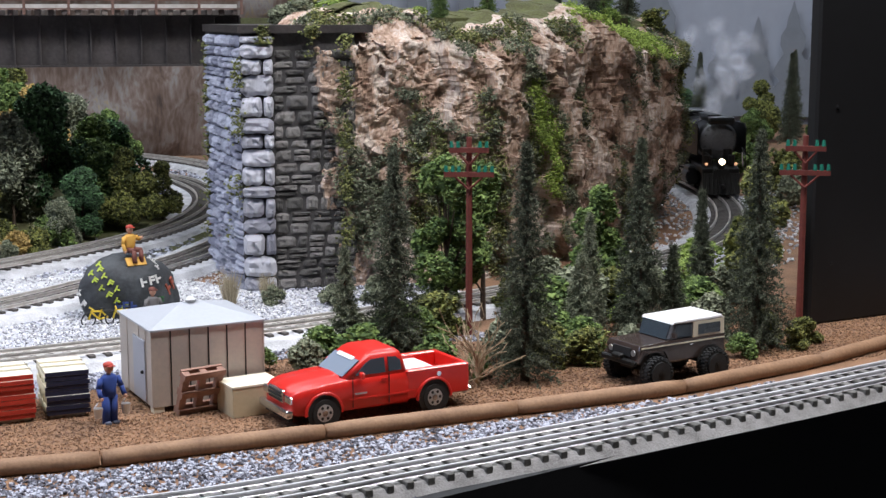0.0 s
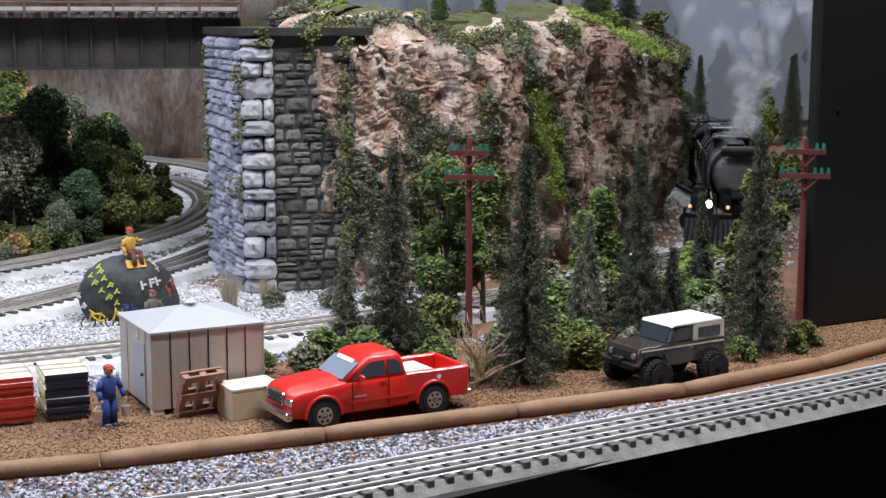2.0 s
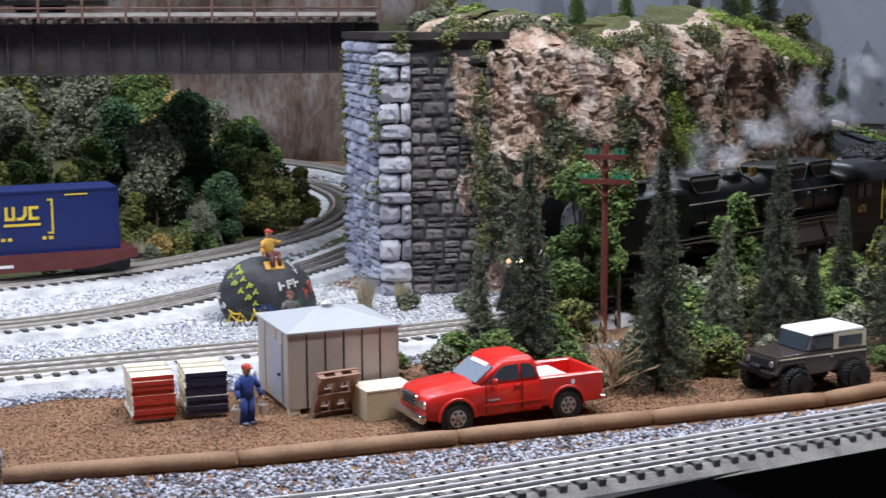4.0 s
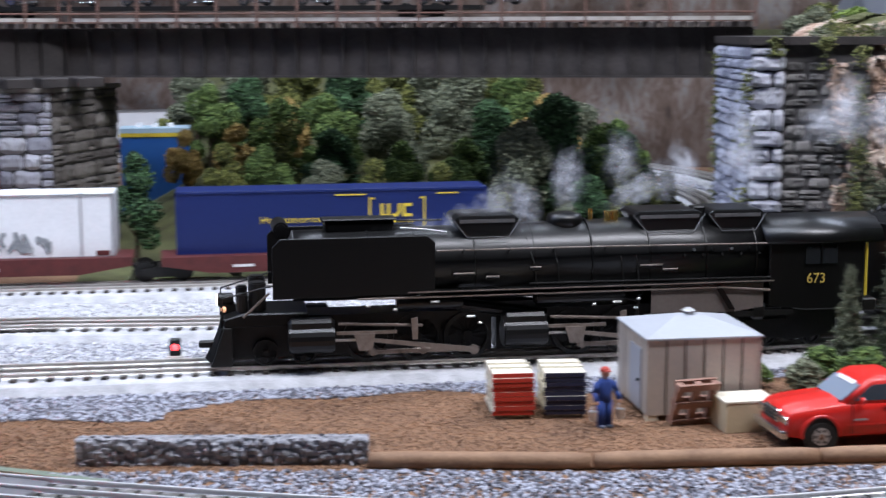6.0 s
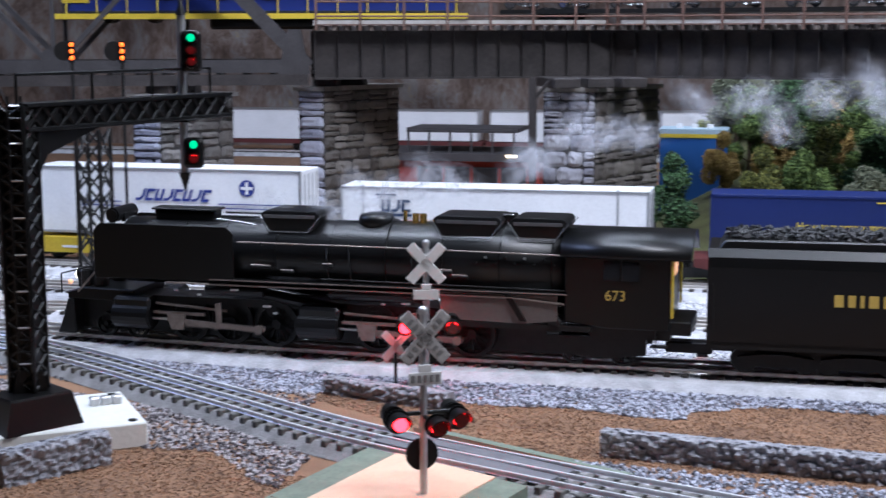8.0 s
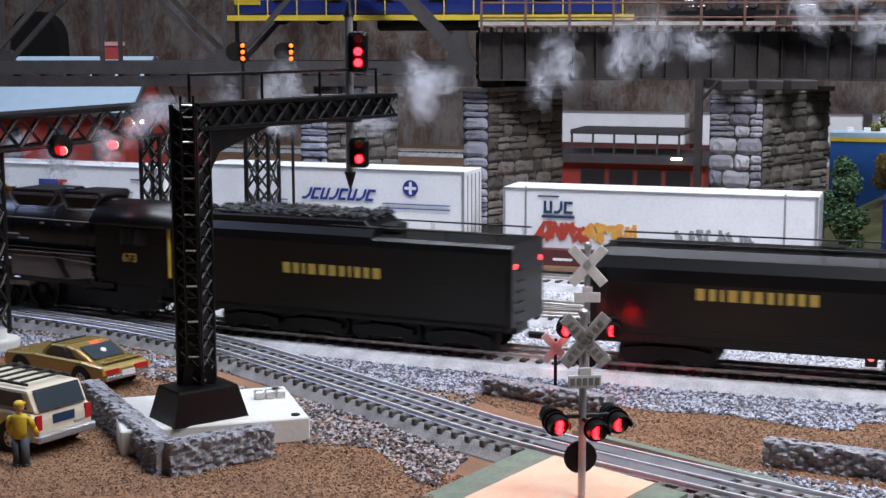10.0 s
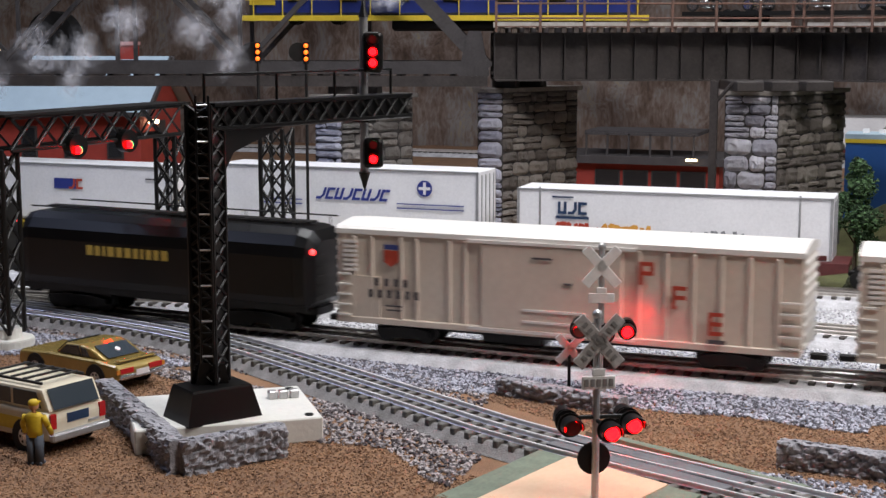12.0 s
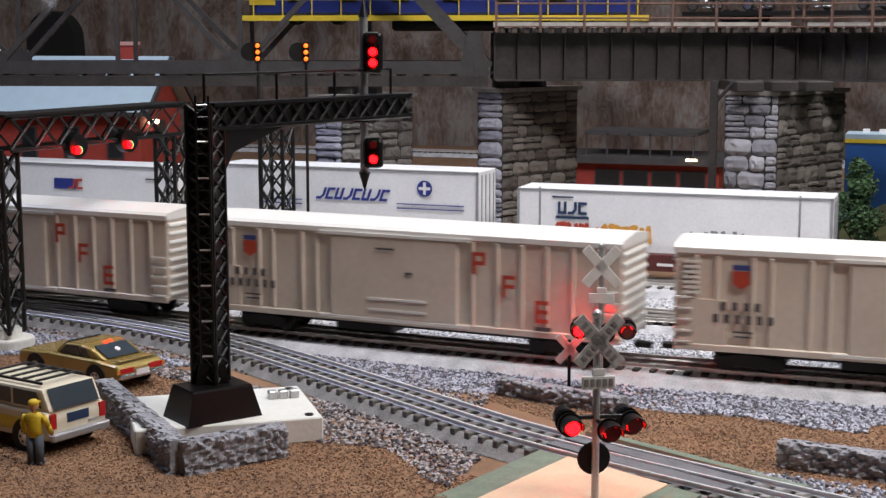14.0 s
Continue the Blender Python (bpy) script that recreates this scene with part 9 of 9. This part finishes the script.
ARM = Vector((-0.378, 0.966, 0)) - Vector((BX, BY, 0))
ad = ARM.normalized()
for z0, z1 in ((0.207, 0.207),):
    lattice(sp, (BX, BY, 0.2005), (BX + ARM.x, BY + ARM.y, 0.2005), 0.014, 14)
part("arm_plate", box(ARM.length * 0.97, 0.010, 0.011, ARM.length / 2, 0, 0), "black_paint", sp, m=pose(BX, BY, 0.195, 0, 0, math.degrees(math.atan2(ad.y, ad.x))))
part("arm_knee", prism([(0, 0.160), (0.008, 0.160), (0.020, 0.178), (0.075, 0.195), (0, 0.195)], 0.008), "black_paint", sp, m=pose(BX, BY, 0, 0, 0, math.degrees(math.atan2(ad.y, ad.x))))
for s in (0.0, 0.33, 0.62, 0.93):
    p = Vector((BX, BY, 0)) + ARM * s
    part("railing_post", rod(0.0009, (p.x, p.y, 0.207), (p.x, p.y, 0.226), 6), "black_paint", sp)
part("handrail", rod(0.0010, (BX, BY, 0.226), (BX + ARM.x * 0.93, BY + ARM.y * 0.93, 0.226), 6), "black_paint", sp)
part("catwalk", box(ARM.length, 0.018, 0.0015, ARM.length / 2, 0, 0), "black_paint", sp, m=pose(BX, BY, 0.2075, 0, 0, math.degrees(math.atan2(ad.y, ad.x))))
lx = Vector((math.sin(radians(-24)) * 1, 0, 0))
for i in range(22):
    part("ladder_rung", rod(0.0006, (BX + 0.002, BY - 0.0145, 0.055 + i * 0.0073), (BX + 0.009, BY - 0.0115, 0.055 + i * 0.0073), 5), "steel_bright" if i % 3 == 0 else "black_paint", sp)
for dx, dy in ((0.002, -0.0145), (0.009, -0.0115)):
    part("ladder_rail", rod(0.0008, (BX + dx, BY + dy, 0.05), (BX + dx, BY + dy, 0.214), 6), "black_paint", sp)
SP = Vector((BX, BY, 0)) + ARM * 0.80
SP.x, SP.y = -0.3945, 0.9345
part("signal_post", rod(0.0030, (SP.x, SP.y, 0.155), (SP.x, SP.y, 0.262), 14), "silver", sp, "silver grey signal post")
part("post_tip", rod(0.0037, (SP.x, SP.y, 0.262), (SP.x, SP.y, 0.274), 12, r2=0.0003), "black_paint", sp)
part("post_tip", rod(0.0042, (SP.x, SP.y, 0.155), (SP.x, SP.y, 0.142), 12, r2=0.0003), "black_paint", sp)
part("bracket", box(0.012, 0.014, 0.003, SP.x, SP.y, 0.190), "black_paint", sp)
for zz, lamps in ((0.238, (0.0085, 0.0, -0.0075)), (0.1695, (0.0055, -0.0045))):
    hd = part("signal_head", box(0.014, 0.008, 0.028 if len(lamps) > 2 else 0.021, 0, 0, -0.014 if len(lamps) > 2 else -0.011, bevel=0.003, seg=2), "black_paint", sp, m=pose(SP.x + 0.0085, SP.y - 0.004, zz, 0, 0, 22))
    for i, dzz in enumerate(lamps):
        part("hood", rod(0.0043, (0, -0.004, dzz), (0, -0.0105, dzz + 0.0005), 14), "black_paint", hd)
        b2 = rod(0.0027, (0, -0.0016, 0), (0, 0, 0), 16)
        merge(b2, rod(0.0027, (0, 0.0002, 0), (0, 0.0018, 0), 16))
        for f in b2.faces:
            f.material_index = int(f.calc_center_median().y > 0.0001)
        first = i == 0
        ob = part("lens", b2, ["lens_green", "lens_dark"] if first else ["lens_dark", "lens_red"], hd, "signal lens", m=pose(0, -0.0105, dzz + 0.0005))
        DRUMS.append((ob, (0, -0.0108, dzz + 0.0005)))
pad = thing("signal_base_slab", pose(-0.438, 0.800, 0, 0, 0, 36), "off-white rectangular concrete slab under the signal mast", "slab")
part("slab", box(0.115, 0.085, 0.0155, 0, 0, 0, bevel=0.0008), "concrete_white", pad)
for sx, sy in ((-1, -1), (1, -1), (1, 1)):
    part("bolt", rod(0.0028, (sx * 0.05, sy * 0.035, 0.015), (sx * 0.05, sy * 0.035, 0.0163), 12), "steel_dark", pad)
for i in range(3):
    part("terminal", box(0.006, 0.006, 0.006, 0.035 + 0.007 * i, 0.012, 0.015, bevel=0.0008), "silver", pad)

# ---- signal bridge over the yard ----
gb = thing("signal_bridge", pose(0, 0, 0), "dark lattice signal bridge with a catwalk over the tracks", "signal bridge")
FA, FB = Vector((-0.722, 0.965, 0)), Vector((-0.700, 1.192, 0))
lattice(gb, (FA.x, FA.y, 0.172), (FB.x, FB.y, 0.172), 0.026, 8, material="steel_dark", r=0.0014)
part("catwalk", box((FB - FA).length + 0.02, 0.034, 0.002, 0, 0, 0.186), "steel_dark", gb, m=pose(*((FA + FB) / 2), 0, 0, math.degrees(math.atan2((FB - FA).y, (FB - FA).x))))
for P0 in (FA, FB):
    lattice(gb, (P0.x, P0.y, 0.012), (P0.x, P0.y, 0.16), 0.020, 6, material="steel_dark", r=0.0015)
    part("footing", rod(0.022, (P0.x, P0.y, 0), (P0.x, P0.y, 0.008), 28, bevel=0.001), "concrete_white", gb)
    part("footing", rod(0.012, (P0.x, P0.y, 0.008), (P0.x, P0.y, 0.016), 20), "concrete_white", gb)
for s in (0.32, 0.62):
    p = FA + (FB - FA) * s
    h = part("signal_head", rod(0.010, (p.x + 0.012, p.y, 0.158), (p.x + 0.020, p.y - 0.002, 0.158), 20), "black_paint", gb)
    b2 = rod(0.0034, (0, -0.0016, 0), (0, 0, 0), 16)
    merge(b2, rod(0.0034, (0, 0.0002, 0), (0, 0.0018, 0), 16))
    for f in b2.faces:
        f.material_index = int(f.calc_center_median().y > 0.0001)
    ob = part("lens", b2, ["lens_green", "lens_red"], h, "signal lens", m=pose(p.x + 0.021, p.y - 0.004, 0.155))
    DRUMS.append((ob, (p.x + 0.021, p.y - 0.004, 0.155)))
tw = thing("lattice_tower", pose(-0.596, 1.205, 0), "dark lattice signal tower between the tracks", "tower")
lattice(tw, (0, 0, 0.0), (0, 0, 0.165), 0.022, 6, material="steel_dark", r=0.0014)
# amber position-light signals in front of the truss
for x in (-0.708, -0.652):
    ps = thing("position_signal", pose(x, 1.39, 0.0, 0, 0, 25), "small dark signal with three lit amber lamps", "signal", "amber signals")
    part("post", rod(0.0016, (0, 0, 0), (0, 0, 0.225), 8), "steel_dark", ps)
    part("disc", rod(0.010, (-0.008, 0.001, 0.232), (-0.008, 0.004, 0.232), 20), "steel_dark", ps)
    for i in range(3):
        part("lamp", ball(0.0023, 0, -0.003, 0.225 + i * 0.0068, 2), "lamp_amber", ps, "lit amber lamp")
    part("backing", box(0.006, 0.002, 0.022, 0, 0, 0.220), "black_paint", ps)
# dwarf signal between the yard tracks
dw = thing("dwarf_signal", pose(-0.048, 1.112, 0), "tiny dwarf signal with a red lamp between the tracks", "signal")
part("housing", box(0.009, 0.007, 0.014, 0, 0, 0.002, bevel=0.001), "black_paint", dw)
part("base", box(0.013, 0.010, 0.003, 0, 0, 0), "concrete_white", dw)
part("lamp", ball(0.0026, 0, -0.004, 0.010, 2), "lamp_red", dw, "lit red lamp")

# ---- smoke ----
scene.cycles.transparent_max_bounces = 48
M["smoke"] = bpy.data.materials.new("smoke")
M["smoke"].use_nodes = True
nt, b = M["smoke"].node_tree, M["smoke"].node_tree.nodes["Principled BSDF"]
b.inputs["Base Color"].default_value, b.inputs["Roughness"].default_value = (0.72, 0.74, 0.80, 1), 1.0
b.inputs["Specular IOR Level"].default_value = 0.0
tc, nz, rp = nt.nodes.new("ShaderNodeTexCoord"), nt.nodes.new("ShaderNodeTexNoise"), nt.nodes.new("ShaderNodeMapRange")
nz.inputs["Scale"].default_value, nz.inputs["Detail"].default_value, nz.inputs["Distortion"].default_value = 62, 5, 2.2
rp.inputs[1].default_value, rp.inputs[2].default_value, rp.inputs[3].default_value, rp.inputs[4].default_value = 0.38, 0.74, 0.0, 0.115
nt.links.new(tc.outputs["Object"], nz.inputs["Vector"])
nt.links.new(nz.outputs[0], rp.inputs[0])
# thins out from the puff's heart to its rim
dist, fall, mulp = nt.nodes.new("ShaderNodeVectorMath"), nt.nodes.new("ShaderNodeMapRange"), nt.nodes.new("ShaderNodeMath")
dist.operation, mulp.operation = "LENGTH", "MULTIPLY"
fall.inputs[1].default_value, fall.inputs[2].default_value, fall.inputs[3].default_value, fall.inputs[4].default_value = 0.003, 0.027, 1.0, 0.05
nt.links.new(tc.outputs["Object"], dist.inputs[0])
nt.links.new(dist.outputs["Value"], fall.inputs[0])
nt.links.new(rp.outputs[0], mulp.inputs[0])
nt.links.new(fall.outputs[0], mulp.inputs[1])
nt.links.new(mulp.outputs[0], b.inputs["Alpha"])


def puff_mesh(seed):
    """Nested ragged shells, so that the puff thins out towards its rim."""
    rng = random.Random(seed)
    bm = bmesh.new()
    for i in range(3):
        c = Vector((rng.gauss(0, 0.006), rng.gauss(0, 0.003), rng.gauss(0, 0.004)))
        size = rng.uniform(0.009, 0.015)
        for k in (1.0, 0.78, 0.55, 0.32):
            b2 = bmesh.new()
            bmesh.ops.create_icosphere(b2, subdivisions=3, radius=1)
            for v in b2.verts:
                n = v.co.copy()
                r = size * k * (1 + 0.6 * noise.noise(n * 1.4 + Vector((seed * 3 + i, 0, k))) + 0.35 * noise.noise(n * 3.4 + Vector((i, seed, k * 2))))
                v.co = c + Vector((n.x * 1.5, n.y * 0.8, n.z * 0.85)) * r
            merge(bm, b2)
    return mesh_of("smoke_puff", bm, "smoke", True)


PUFFS = []
for i in range(10):
    puff_mesh_i = puff_mesh(i)
    for k in range(16):
        ob = part("smoke_puff", puff_mesh_i, "smoke", None)
        ob.visible_shadow = False
        tagged(ob, "thin pale grey smoke puff drifting from the stack", "smoke", "smoke puffs", "stuff")
        PUFFS.append((ob, -2.2 + (k * 10 + i) * 0.085))

# ---- what moves ----
S0 = MAIN.nearest(0.418)
FAR_S = FAR.nearest(-0.60)


def pilot(t):
    """Arc length of the locomotive's front along the main track."""
    return S0 + float(np.interp(t, [0, 1.0, 2.2, 3.2, 4.3, 8.5, 12.5, 14], [-1.000, -0.785, -0.525, -0.290, -0.020, 1.095, 2.168, 2.552]))


TRAIN = [(loco, -0.0136, 0.509), (tender_a, 0.508, 0.280), (tender_b, 0.841, 0.3015)] + [(c, 1.166 + 0.392 * k, 0.3565) for k, c in enumerate(cars)]


def on_track(path, s, length, z, front=0.18, rear=0.82):
    """A car whose pivots lie at two shares of its length."""
    a, _ = path.at(s - length * front)
    b, _ = path.at(s - length * rear)
    d = b - a
    c = a + d * (0.5 - front) / (rear - front)
    return pose(c.x, c.y, z, 0, 0, math.degrees(math.atan2(d.y, d.x)))


def motions():
    for ob, front, length in TRAIN:
        walk(ob, [(i * 0.25, on_track(MAIN, pilot(i * 0.25) - front, length, RAIL_Z, 0.40 if ob is loco else 0.18, 0.86 if ob is loco else 0.82)) for i in range(57)])
    # the front engine unit follows the curve ahead of the boiler
    unit, pivot = SWING[0]
    rows = []
    for i in range(57):
        t = i * 0.25
        body = on_track(MAIN, pilot(t) + 0.0136, 0.509, RAIL_Z, 0.40, 0.86)
        q, _ = MAIN.at(pilot(t) - 0.07)
        q = body.inverted() @ Vector((q.x, q.y, RAIL_Z))
        a = math.atan2(-q.y, pivot - q.x)
        rows.append((t, Matrix.Translation((pivot, 0, 0)) @ Matrix.Rotation(a, 4, "Z") @ Matrix.Translation((-pivot, 0, 0))))
    walk(unit, rows)
    # driving wheels and rods
    steps = [i / 15 for i in range(211)]
    turn = lambda t: -(pilot(t) - pilot(0)) / 0.0178
    for ob, x, y, r in DRIVERS:
        walk(ob, [(t, pose(x, y, r, 0, math.degrees(turn(t)) * 0.0178 / r, 0)) for t in steps])
    for ob, kind, x0, y, xc in RODS:
        rows = []
        for t in steps:
            a = turn(t) + (math.pi / 2 if y > 0 else 0)
            px, pz = 0.0085 * math.cos(a), -0.0085 * math.sin(a)
            if kind == "couple":
                rows.append((t, pose(x0 + px, y, 0.0178 + pz)))
            else:
                crank = (x0 + 0.073 + px, 0.0178 + pz)
                rise = math.asin((crank[1] - 0.0195) / 0.0768)
                rows.append((t, pose(crank[0] - 0.0768 * math.cos(rise), y * 1.14, 0.0195, 0, -math.degrees(rise), 0)))
        walk(ob, rows)
    # far containers roll to the right
    for k, ob in enumerate(far_cars):
        walk(ob, [(t, on_track(FAR, FAR_S + 0.207 * (t - 7.0) - 0.33 * (k - 6) + 0.16, 0.305, RAIL_Z)) for t in (0, 2, 4, 6, 8, 10, 12, 14)])
    # signals: the lens drums turn from clear to stop while the train passes
    for ob, at in DRUMS:
        walk(ob, [(t, pose(*at, 0, 0, a)) for t, a in ((0, 0), (9.7, 0), (9.8, 60), (9.9, 120), (10.0, 180), (14, 180))])
    # flashers: the lenses turn alternately
    for ob, at, face, odd in FLASHERS:
        a = face + 180 * odd
        rows = [(0.0, pose(*at, 0, 0, a))]
        for t0 in (0.6, 1.35, 2.1, 2.85, 3.6, 4.35, 5.1, 5.85, 6.6, 7.82, 8.46, 9.2, 9.95, 10.75, 11.54, 12.32, 13.11, 13.88):
            rows.append((t0, pose(*at, 0, 0, a)))
            rows.append((t0 + 0.034, pose(*at, 0, 0, a + 60)))
            rows.append((t0 + 0.067, pose(*at, 0, 0, a + 120)))
            a += 180
            rows.append((t0 + 0.1, pose(*at, 0, 0, a)))
        rows.append((14.0, pose(*at, 0, 0, a)))
        walk(ob, rows)
    # smoke: each puff rides in the boiler until it leaves the stack, then rises and drifts
    rng = random.Random(12)
    for ob, born in PUFFS:
        dx, dy, top = rng.gauss(0.035, 0.018), rng.gauss(0, 0.012), rng.uniform(0.05, 0.10)
        spin, a0 = rng.uniform(-25, 25), rng.uniform(0, 360)

        def place(t):
            age = t - born
            c, d = MAIN.at(pilot(min(t, born)) - 0.122)
            if age <= 0:
                return pose(c.x, c.y, 0.082, 0, a0, 0)
            lift = top * (1 - math.exp(-age / 0.6)) + 0.020 * age + 0.006 * age * age
            return pose(c.x + dx * age, c.y + dy * age, 0.082 + lift, 0, a0 + spin * min(age, 6), 0)

        times = sorted({0.0, 14.0} | {i * 0.5 for i in range(29) if i * 0.5 <= max(0, born)} | {round(min(14, max(0, born + s)), 2) for s in (0, 0.12, 0.25, 0.45, 0.7, 1.0, 1.5, 2.2, 3, 4, 6, 8)})
        walk(ob, [(t, place(t)) for t in times])


motions()
